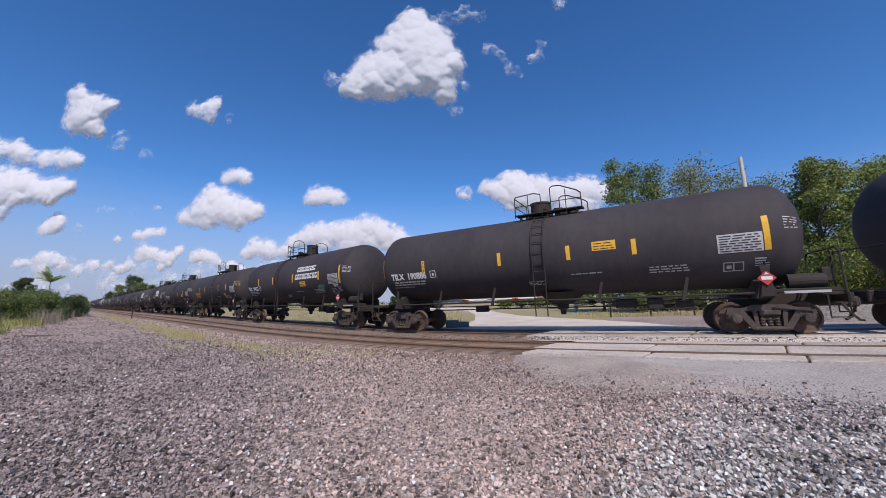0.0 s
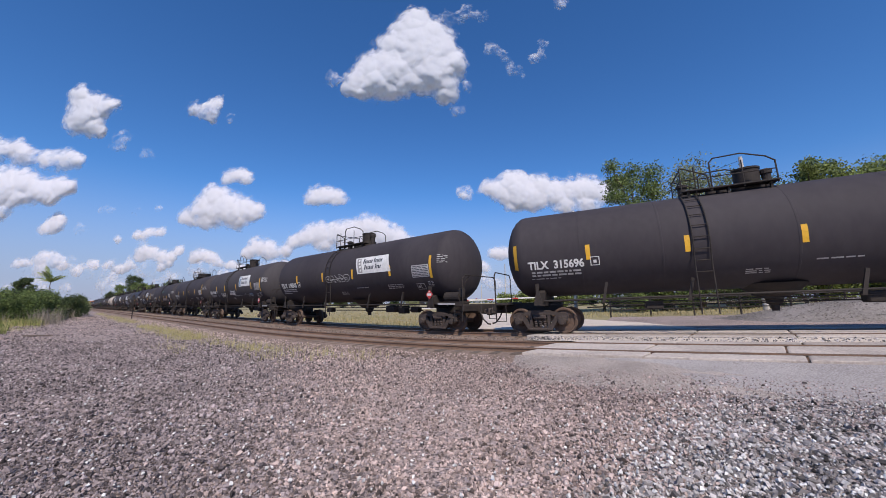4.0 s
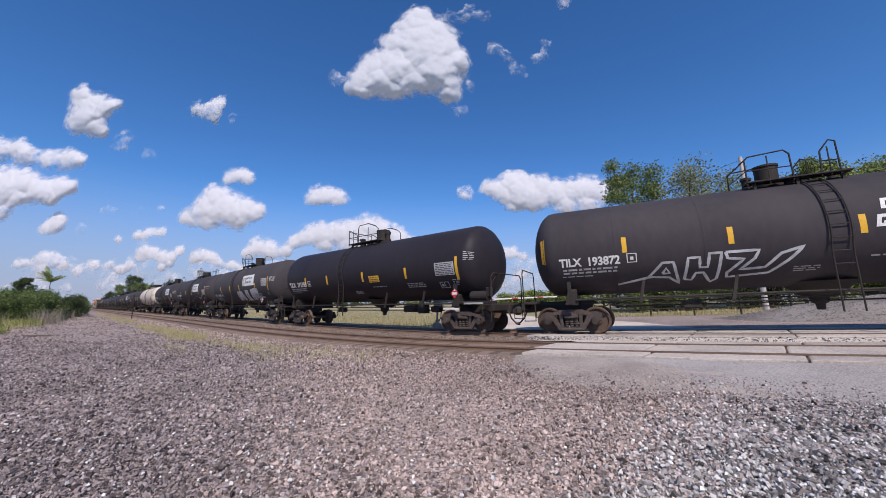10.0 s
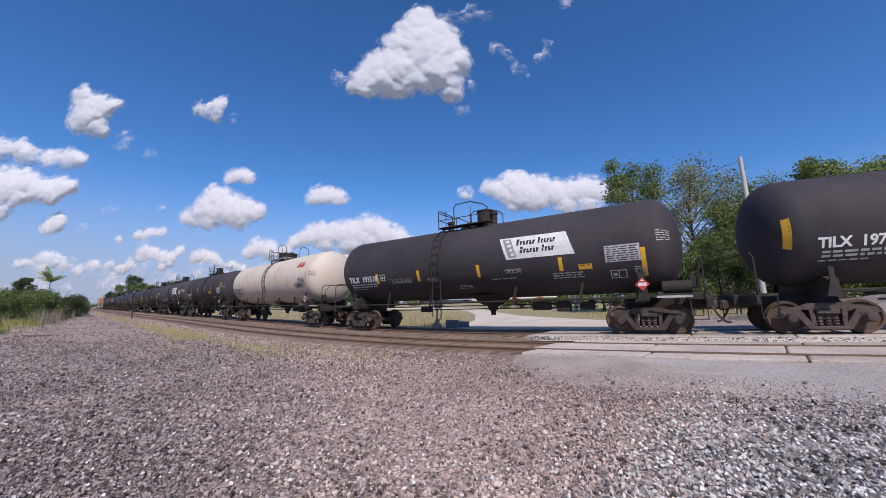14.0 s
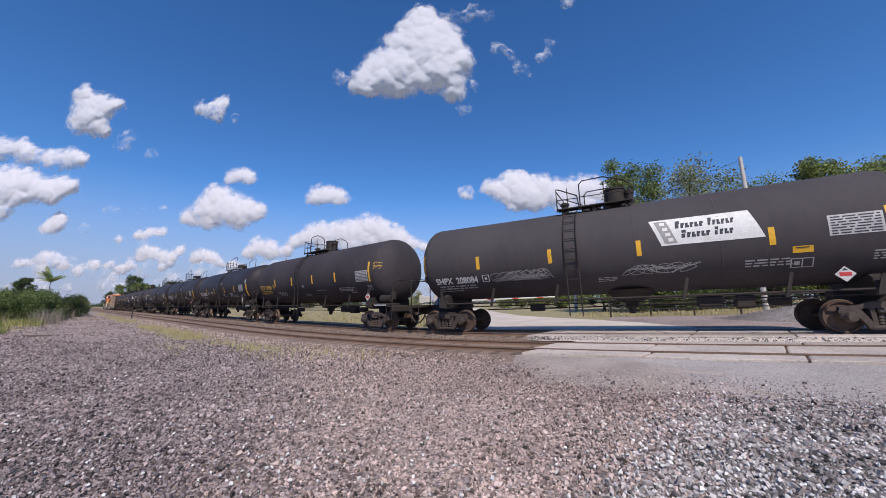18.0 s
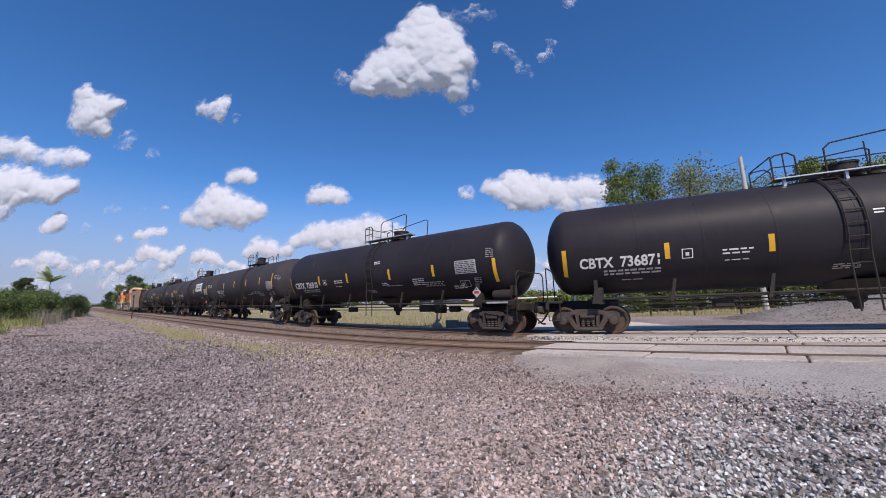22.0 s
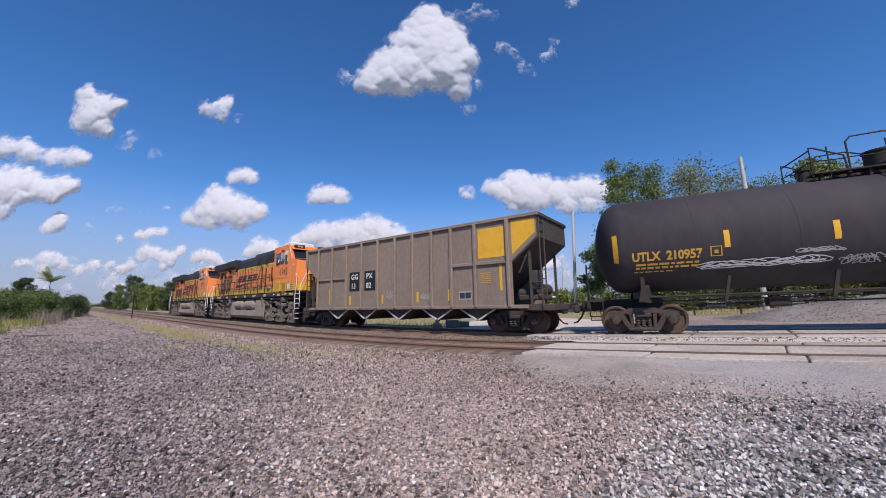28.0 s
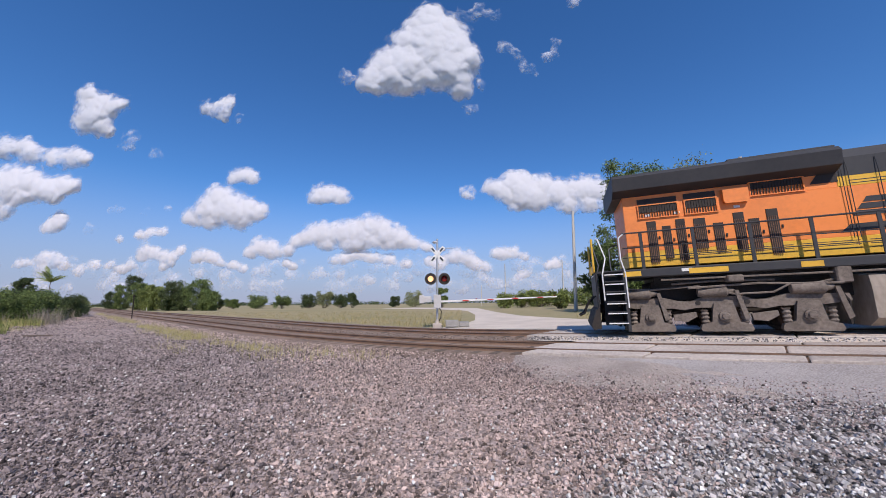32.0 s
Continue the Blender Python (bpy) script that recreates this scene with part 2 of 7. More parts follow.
    def slab(self, outline, a, b, axis="y"):
        """A flat outline in the two other axes, given thickness from a to b along the axis."""
        n = len(outline)
        put = {"y": lambda p, h: (p[0], h, p[1]), "x": lambda p, h: (h, p[0], p[1]), "z": lambda p, h: (p[0], p[1], h)}[axis]
        v = [put(p, a) for p in outline] + [put(p, b) for p in outline]
        f = [tuple(range(n)), tuple(range(n, 2 * n))[::-1]] + [(i, n + i, n + (i + 1) % n, (i + 1) % n) for i in range(n)]
        return self.add(v, f)

    def mesh(self, name, smooth=False):
        me = bpy.data.meshes.new(name)
        me.from_pydata(self.v, [], self.f)
        bm = bmesh.new()
        bm.from_mesh(me)
        bmesh.ops.recalc_face_normals(bm, faces=bm.faces)
        bm.to_mesh(me)
        bm.free()
        if smooth:
            me.polygons.foreach_set("use_smooth", [True] * len(me.polygons))
            me.set_sharp_from_angle(angle=radians(35))
        return me


TALL = 1.0


def part(name, geo, material, parent, label="", smooth=False, at=None):
    """Links a shape as one mesh object under a thing or a part; a ready mesh is shared."""
    if isinstance(geo, Geo):
        if TALL != 1.0 and parent.parent is None:
            geo.v = [(p[0], p[1], p[2] * TALL) for p in geo.v]
        geo = geo.mesh(name, smooth)
    if not geo.materials:
        geo.materials.append(M[material])
    ob = new(name, geo)
    if geo.materials[0] != M[material]:
        ob.material_slots[0].link = "OBJECT"
        ob.material_slots[0].material = M[material]
    ob.parent = parent
    if at is not None:
        ob.matrix_basis = at
    return tagged(ob, label)


def thing(name, m, label, category, group="", kind=""):
    ob = new(name)
    ob.empty_display_size = 0.3
    ob.matrix_basis = m
    return tagged(ob, label, category, group, kind)


def solid(name, geo, material, label, category="", group="", kind="", smooth=False, m=None):
    me = geo.mesh(name, smooth) if isinstance(geo, Geo) else geo
    me.materials.append(M[material])
    ob = new(name, me)
    if m is not None:
        ob.matrix_basis = m
    return tagged(ob, label, category, group, kind)


# ---- the line in plan: straight, a bend at the crossing, straight ----
S0, HALF_BEND = 11.245, 15.826
HEAD_A, HEAD_B = radians(-43.99), radians(-15.55)
_N = 4000
_ss = np.linspace(-700, 700, _N * 2 + 1)
_th = np.interp(_ss, (S0 - HALF_BEND, S0 + HALF_BEND), (HEAD_A, HEAD_B)) - radians(0.31) * np.clip((-35 - _ss) / 90, 0, 1)
_xs = np.concatenate(([0], np.cumsum((np.cos(_th[1:]) + np.cos(_th[:-1])) / 2 * np.diff(_ss))))
_ys = np.concatenate(([0], np.cumsum((np.sin(_th[1:]) + np.sin(_th[:-1])) / 2 * np.diff(_ss))))
_xs += -4.591 - np.interp(0, _ss, _xs)
_ys += 20.761 - np.interp(0, _ss, _ys)
RAIL_Z = 0.15
NEAR_N = 4.295        # second track, nearer to the camera
GAUGE = 1.435


def line(s, n=0.0):
    """Place and heading at s metres along the far track, n metres to its camera side."""
    x, y, h = np.interp(s, _ss, _xs), np.interp(s, _ss, _ys), float(np.interp(s, _ss, _th))
    return float(x + n * math.sin(h)), float(y - n * math.cos(h)), h


def rise(x):
    """How far the land has risen at x: level to the west, a gentle slope up to the east of the crossing."""
    x = np.asarray(x, float)
    return 0.0312 * 1.5 * (np.logaddexp(0, x / 1.5) - np.logaddexp(0, (x - 45) / 1.5))


def off_line(p):
    """How far points (x, y) lie to the camera side of the far track."""
    k = (_ss > -90) & (_ss < 60)
    sx, sy, sh = _xs[k][::3], _ys[k][::3], _th[k][::3]
    out = np.empty(len(p))
    for i in range(0, len(p), 20000):
        q = p[i:i + 20000]
        j = ((q[:, None, 0] - sx) ** 2 + (q[:, None, 1] - sy) ** 2).argmin(1)
        out[i:i + 20000] = (q[:, 0] - sx[j]) * np.sin(sh[j]) - (q[:, 1] - sy[j]) * np.cos(sh[j])
    return out


def ribbon(rows):
    """A sheet from rows of points."""
    g = Geo()
    k = len(rows[0])
    v = [p for r in rows for p in r]
    f = [(i * k + j, i * k + j + 1, (i + 1) * k + j + 1, (i + 1) * k + j) for i in range(len(rows) - 1) for j in range(k - 1)]
    return g.add(v, f)


def along(a, b, step):
    n = max(1, round((b - a) / step))
    return [a + (b - a) * i / n for i in range(n + 1)]


STATIONS = along(-600, -40, 20)[:-1] + along(-40, 40, 1.0) + along(40, 600, 20)[1:]


# ---- ground ----
def ground_sheet():
    rows = []
    for y in (-300, -60, -10, 10, 30, 60, 120, 250, 600, 1500, 4000):
        rows.append([(x, y, -0.05) for x in (-4000, -1500, -500, -150, -40, -8, -4, -2, 0, 2, 4, 8, 20, 40, 44, 46, 50, 150, 500, 1500, 4000)])
    return solid("ground", ribbon(rows), "field", "flat grassy farmland with dry patches", "ground", kind="structure")


ground_sheet()


def yard():
    rows = []
    for s in STATIONS:
        far = max(11.6, 13.1 + (min(s, -8) + 25) * 0.07) + 0.7 * noise.noise((s * 0.11, 3, 0)) + max(0.0, min(26.0, (s + 8) * 1.6))
        ns = [5.6 + (far - 5.6) * i / 8 for i in range(9)]
        rows.append([(*line(s, n)[:2], 0.0 + 0.03 * noise.noise((s * 0.3, n * 0.3, 0)) - (0.06 if n >= far - 0.1 else 0)) for n in ns])
    return solid("gravel_yard", ribbon(rows), "gravel", "wide grey crushed-stone service strip beside the tracks", "gravel", kind="structure")


yard()


def bed():
    """Ballast under both tracks, with a low shoulder on each side."""
    prof = ((-3.6, -0.06), (-2.6, 0.0), (-1.9, 0.02), (0, 0.03), (2.0, 0.01), (4.3, 0.03), (5.8, 0.02), (6.6, 0.006), (7.0, -0.03))
    rows = [[(*line(s, n)[:2], z + 0.012 * noise.noise((s * 1.3, n * 2.1, 5))) for n, z in prof] for s in STATIONS]
    return solid("ballast_bed", ribbon(rows), "ballast", "brown dusty ballast bed under two railway tracks", "ballast", kind="structure")


bed()


def road():
    """Pale gravel road that leaves the crossing and bends away over the field."""
    left = ((0.6, 18.6), (-0.8, 20.9), (1.2, 24.5), (2.5, 30), (3.6, 42), (4.1, 64), (-2, 92), (-20, 115))
    right = ((11.6, 13.2), (11.9, 15.6), (11.6, 19.5), (9.6, 26), (7.5, 34), (7.2, 50), (8.2, 90), (-8, 130))
    rows = [[(a[0] + (b[0] - a[0]) * i / 6, a[1] + (b[1] - a[1]) * i / 6, 0.0 + (0.012 if 0 < i < 6 else -0.055)) for i in range(7)] for a, b in zip(left, right)]
    return solid("road", ribbon(rows), "pale_gravel", "pale dusty gravel road across the field", "road", kind="structure")


road()


def approach():
    """Worn asphalt apron that rises to the crossing, and pale stone at its edge."""
    rows = []
    for s in along(13.2, 32, 0.2):
        a, b = 6.15, 8.2 + max(0, min(14, (s - 14.4) * 0.45)) + 0.25 * noise.noise((s * 2, 1, 2)) + 0.15 * noise.noise((s * 6, 1, 2)) - max(0.0, 14.4 - s) * 0.9
        rows.append([(*line(s, a + (b - a) * i / 5)[:2], (0.135, 0.09, 0.055, 0.045, 0.035, -0.04)[i]) for i in range(6)])
    solid("asphalt_apron", ribbon(rows), "asphalt", "worn grey asphalt apron before the crossing", "road", kind="structure")
    rows = []
    for s in along(11.4, 16.2, 0.1):
        b = 6.4 + min(2.3, (s - 11.3) * 1.9) + 0.35 * noise.noise((s * 1.7, 7, 2)) + 0.25 * noise.noise((s * 5.3, 3, 2))
        rows.append([(*line(s, 6.15 + (b - 6.15) * i / 5)[:2], (0.12, 0.08, 0.05, 0.04, 0.03, -0.04)[i]) for i in range(6)])
    solid("dirt_apron", ribbon(rows), "packed", "pale packed gravel beside the crossing panels", "gravel", kind="structure")


approach()


def stones():
    """Loose crushed stone near the camera, thinner with distance; pale, coarser stone to one side."""
    rng = np.random.default_rng(4)
    base = np.array([(1, 0.2, 0), (-1, -0.1, 0.1), (0.1, 1, 0), (-0.2, -1, 0.1), (0.3, -0.2, 1), (-0.4, 0.5, 0.9), (0.1, 0.1, -1)])
    tri = np.array([(0, 2, 4), (2, 5, 4), (2, 1, 5), (1, 3, 5), (3, 4, 5), (3, 0, 4), (2, 0, 6), (1, 2, 6), (3, 1, 6), (0, 3, 6)])

    def scatter(name, material, label, pts, size):
        n = len(pts)
        v = base[None] * rng.uniform(0.6, 1.25, (n, 7, 1))
        v = v * (rng.uniform(0.6, 1.3, (n, 1, 3)) * np.array([1, 1, 0.95]))
        a = rng.uniform(0, 2 * np.pi, n)
        t = rng.uniform(-0.7, 0.7, n)
        ca, sa, ct, st = np.cos(a)[:, None], np.sin(a)[:, None], np.cos(t)[:, None], np.sin(t)[:, None]
        y, z = v[..., 1] * ct - v[..., 2] * st, v[..., 1] * st + v[..., 2] * ct
        x = v[..., 0]
        v = np.stack([x * ca - y * sa, x * sa + y * ca, z], -1) * size[:, None, None] + pts[:, None, :]
        f = (tri[None] + (np.arange(n) * 7)[:, None, None]).reshape(-1, 3)
        me = bpy.data.meshes.new(name)
        me.vertices.add(n * 7)
        me.vertices.foreach_set("co", v.reshape(-1))
        me.loops.add(len(f) * 3)
        me.loops.foreach_set("vertex_index", f.reshape(-1))
        me.polygons.add(len(f))
        me.polygons.foreach_set("loop_start", np.arange(len(f)) * 3)
        me.polygons.foreach_set("use_smooth", np.zeros(len(f), dtype=bool))
        me.update(calc_edges=True)
        me.materials.append(M[material])
        tagged(new(name, me), label, "gravel", kind="stuff")

    def spots(n, k):
        d = 2.2 + 13.0 * rng.uniform(0, 1, n) ** k
        a = rng.uniform(-1.3, 1.3, n)
        p = np.stack([d * a, d, np.zeros(n)], -1)
        return p

    p = spots(150000, 1.3)
    off = off_line(p)
    pale = p[:, 0] - 0.95 * p[:, 1] + rng.normal(0, 0.5, len(p)) > -1.4
    ok = (off > 7.0) & (p[:, 1] > 1.9)
    apron = (p[:, 0] > 1.9 + rng.normal(0, 0.6, len(p))) & (off < 8.5 + rng.normal(0, 0.45, len(p)))
    size = rng.uniform(0.0075, 0.019, len(p)) * (1 + 0.7 * (rng.uniform(0, 1, len(p)) > 0.88)) * (0.8 + 0.045 * p[:, 1])
    k = ok & ~pale & ~apron
    p[:, 2] = size * rng.uniform(0.2, 0.95, len(p))
    left = p[:, 0] + 0.42 * p[:, 1] + rng.normal(0, 0.7, len(p)) < 0.2
    scatter("loose_stones", "stone", "loose pinkish grey crushed stone on the service strip", p[k & ~left], size[k & ~left])
    scatter("dark_stones", "dark_stone", "loose dark grey crushed stone on the service strip", p[k & left], size[k & left])
    k = ok & pale & ~apron
    scatter("pale_stones", "pale_stone", "loose mixed grey stone lumps beside the asphalt", p[k], size[k] * 1.22)
    q = np.stack([rng.uniform(-9, 9, 34000), rng.uniform(-7, 6, 34000), np.full(34000, 0.012)], -1)
    far = np.hypot(q[:, 0], q[:, 1]) + rng.normal(0, 0.8, len(q))
    q = q[(far < 7.5) & ((q[:, 1] < 2.2) | (np.abs(q[:, 0]) > 1.28 * q[:, 1]))]
    scatter("behind_stones", "stone", "loose crushed stone round the standpoint", q, rng.uniform(0.012, 0.03, len(q)))
    w = spots(9500, 1.4)
    off = off_line(w)
    w = w[(off > 7.2) & ((w[:, 0] - 0.75 * w[:, 1] > -1.0) | (rng.uniform(0, 1, len(w)) < 0.24))]
    sz = rng.uniform(0.008, 0.022, len(w))
    w[:, 2] = sz * 0.6 + 0.02
    scatter("white_stones", "white_stone", "scattered white limestone chips among the grey gravel", w, sz)
    w = np.stack([rng.uniform(-1.3, 0.35, 42000), 11 + 45 * rng.uniform(0, 1, 42000) ** 1.5, np.full(42000, 0.012)], -1)
    w[:, 0] *= w[:, 1]
    off = off_line(w)
    k = (off > 6.9) & (off < 14.2)
    size = rng.uniform(0.016, 0.034, len(w)) * (0.75 + 0.02 * w[:, 1])
    dim = rng.uniform(0, 1, len(w)) < 0.85 - 0.022 * (w[:, 1] - 11)
    scatter("far_stones", "stone", "pinkish grey crushed stone further along the service strip", w[k & ~dim], size[k & ~dim])
    scatter("far_dark_stones", "dark_stone", "dark grey crushed stone further along the service strip", w[k & dim], size[k & dim])
    w = np.array([(*line(a, b)[:2], 0.05) for a, b in zip(10.7 + 17 * rng.uniform(0, 1, 16000) ** 1.5, 6.3 + 3.4 * rng.uniform(0, 1, 16000) ** 0.8)])
    scatter("apron_stones", "stone", "small loose stones scattered over the packed apron", w, rng.uniform(0.005, 0.014, len(w)) * (1 + (rng.uniform(0, 1, len(w)) > 0.97)))
    w = np.array([(*line(a, b)[:2], 0.03) for a, b in zip(rng.uniform(10.9, 16.6, 70), 6.5 + 2.1 * rng.uniform(0, 1, 70))])
    scatter("dark_lumps", "dark_stone", "dark stone lumps lying on the packed apron", w, rng.uniform(0.025, 0.06, len(w)))
    w = np.array([(*line(a, b)[:2], 0.115) for a, b in zip(10.6 + 9 * rng.uniform(0, 1, 1100) ** 1.6, rng.uniform(1.6, 2.75, 1100))])
    scatter("crossing_chips", "pale_stone", "pale stone chips on the gravel between the two tracks", w, rng.uniform(0.01, 0.034, len(w)))
    s = rng.uniform(-40, 18, 16000)
    n = np.where(rng.uniform(0, 1, 16000) < 0.6, rng.uniform(5.8, 7.4, 16000), rng.uniform(1.5, 2.9, 16000))
    keep = s < 11.2
    for name, mt, label, k in (("shoulder_stones", "stone", "loose stones along the track shoulder", keep & (n > 4)), ("ballast_stones", "ballast_stone", "brown ballast stones between the tracks", keep & (n < 4))):
        q = np.array([(*line(a, b)[:2], 0.02) for a, b in zip(s[k], n[k])])
        scatter(name, mt, label, q, rng.uniform(0.015, 0.036, len(q)))


stones()


# ---- tracks ----
def rails():
    prof = ((-0.07, -0.15), (0.07, -0.15), (0.07, -0.135), (0.015, -0.11), (0.012, -0.045), (0.036, -0.03), (0.036, 0.0), (-0.036, 0.0), (-0.036, -0.03), (-0.012, -0.045), (-0.015, -0.11), (-0.07, -0.135))
    for name, n0 in (("railway_track", 0.0), ("railway_track", NEAR_N)):
        tr = thing(name, Matrix(), "rusty steel railway track on dark timber ties", "railway track", "tracks", "structure")
        for side in (-1, 1):
            n = n0 + side * (GAUGE / 2 + 0.036)
            rows = [[(*line(s, n + a)[:2], RAIL_Z + b) for a, b in (*prof, prof[0])] for s in STATIONS]
            part("rail", ribbon(rows), "rail", tr, "rusty steel rail")
            rows = [[(*line(s, n + a)[:2], RAIL_Z + 0.003) for a in (-0.026, 0.026)] for s in STATIONS]
            part("rail_head", ribbon(rows), "rail_top" if n0 == 0 else "rail", tr, "worn running surface of the rail")
        TRACKS.append((tr, n0))


TRACKS = []
rails()


# ---- plants ----
def leaf_mesh(name, lobes, count, size, seed, thin=0.5):
    """Many small folded leaves in uneven lobes: (x, y, z, rx, ry, rz) each."""
    rng = np.random.default_rng(seed)
    w = np.array([l[3] * l[4] * l[5] for l in lobes]) ** 0.7
    pick = rng.choice(len(lobes), count, p=w / w.sum())
    lb = np.array(lobes)[pick]
    d = rng.normal(size=(count, 3))
    d /= np.linalg.norm(d, axis=1)[:, None]
    r = rng.uniform(0, 1, count) ** thin * np.where(rng.uniform(0, 1, count) < 0.08, 1.25, 1.0)
    tw = np.array([noise.noise((float(a) * 2.3 + b, float(c) * 2.3, float(e) * 2.3)) for a, c, e, b in zip(d[:, 0], d[:, 1], d[:, 2], pick * 7.1)])
    r *= 1 + 0.5 * tw
    c = lb[:, :3] + d * r[:, None] * lb[:, 3:6]
    u = rng.normal(size=(count, 3))
    u /= np.linalg.norm(u, axis=1)[:, None]
    v = np.cross(u, rng.normal(size=(count, 3)))
    v /= np.linalg.norm(v, axis=1)[:, None]
    s = size * rng.uniform(0.6, 1.4, count)[:, None]
    q = np.stack([c - u * s, c + v * s * 0.5, c + u * s, c - v * s * 0.5], 1).reshape(-1, 3)
    me = bpy.data.meshes.new(name)
    me.from_pydata(q.tolist(), [], np.arange(count * 4).reshape(-1, 4).tolist())
    return me


def tree(m, height, width, label, seed, leaves=5000, size=0.16, material="leaf", stem=0.25, category="tree", thin=0.55, name="tree", group="trees", airy=1.0, lobe_count=20):
    """A tapered trunk with limbs, and a crown of uneven lobes of small leaves."""
    rng = random.Random(seed)
    t = thing(name, m, label, category, group)
    g = Geo()
    r0 = 0.018 * height + 0.03
    tip = (rng.uniform(-0.1, 0.1) * width, rng.uniform(-0.1, 0.1) * width, height * 0.8)
    mid = (tip[0] * 0.3 + 0.05, tip[1] * 0.3, height * 0.4)
    g.cyl((0, 0, -0.1), mid, r0, 8, r0 * 0.65).cyl(mid, tip, r0 * 0.65, 7, r0 * 0.15)
    lobes = []
    for i in range(lobe_count):
        a = i * 2.4 + rng.uniform(-0.5, 0.5)
        h = height * (stem + (0.95 - stem) * (i + 0.5) / lobe_count)
        spread = width * 0.5 * rng.uniform(0.25, 0.95) * (1.0 - 0.55 * abs((h / height - stem) / (1 - stem) - 0.42))
        e = (math.cos(a) * spread, math.sin(a) * spread, h)
        k = min(h * 0.72, height * 0.7) / (height * 0.8)
        g.cyl((tip[0] * k, tip[1] * k, height * 0.8 * k), e, r0 * 0.4 * (1 - k * 0.5), 5, r0 * 0.08)
        q = width * rng.uniform(0.12, 0.24) * airy
        lobes.append((*e, q, q, q * rng.uniform(0.6, 0.95)))
    lobes.append((tip[0], tip[1], height * 0.93, width * 0.15, width * 0.15, height * 0.08))
    part("trunk", g, "bark", t, "rough brown trunk with limbs", True)
    part("crown", leaf_mesh("crown", lobes, leaves, size, seed, thin), material, t, "leafy green crown")
    return t


def bush(m, height, width, label, seed, leaves=2500, size=0.16, material="leaf", depth=None):
    rng = random.Random(seed)
    t = thing("bush", m, label, "bush", "bushes")
    depth = depth or width
    g, lobes = Geo(), []
    for i in range(18):
        a = i * 2.4
        e = (math.cos(a) * width * rng.uniform(0.08, 0.42), math.sin(a) * depth * rng.uniform(0.08, 0.42), height * rng.uniform(0.2, 0.82))
        g.cyl((e[0] * 0.2, e[1] * 0.2, -0.1), e, 0.04, 5, 0.012)
        q = rng.uniform(0.11, 0.2)
        lobes.append((*e, width * q, depth * q, min(height * 0.3, (width + depth) * 0.5 * q) * rng.uniform(0.8, 1.1)))
    part("stem", g, "bark", t)
    part("foliage", leaf_mesh("foliage", lobes, leaves, size, seed, 0.3), material, t, "dense green foliage")
    return t


def palmetto(m, height, label):
    """A thin stem with a crown of drooping feathered fronds."""
    t = thing("young_tree", m, label, "tree", "trees")
    part("trunk", Geo().cyl((0, 0, -0.1), (0.15, 0, height * 0.82), 0.07, 7, 0.04), "bark", t, "thin brown trunk")
    rng = random.Random(81)
    for k in range(13):
        a, up = k * 2.4, rng.uniform(0.5, 1.7)
        reach, g = rng.uniform(1.2, 1.9), Geo()
        v, f = [], []
        for i in range(14):
            q = i / 13
            r, z = reach * q, height * 0.82 + (up * q * 1.5 - 0.9 * q * q) * reach * 0.8
            c = Vector((0.15 + math.cos(a) * r, math.sin(a) * r, z))
            side = Vector((-math.sin(a), math.cos(a), -0.35)) * 0.5 * math.sin(math.pi * (0.12 + 0.85 * q))
            ahead = Vector((math.cos(a), math.sin(a), 0.1)) * 0.12
            v += [tuple(c), tuple(c + ahead + side), tuple(c + ahead + Vector((-side.x, -side.y, side.z)))]
            if i:
                f += [(3 * i - 3, 3 * i, 3 * i - 2), (3 * i - 3, 3 * i - 1, 3 * i)]
        g.add(v, f)
        part("frond", g, "leaf_light", t, "light green frond")


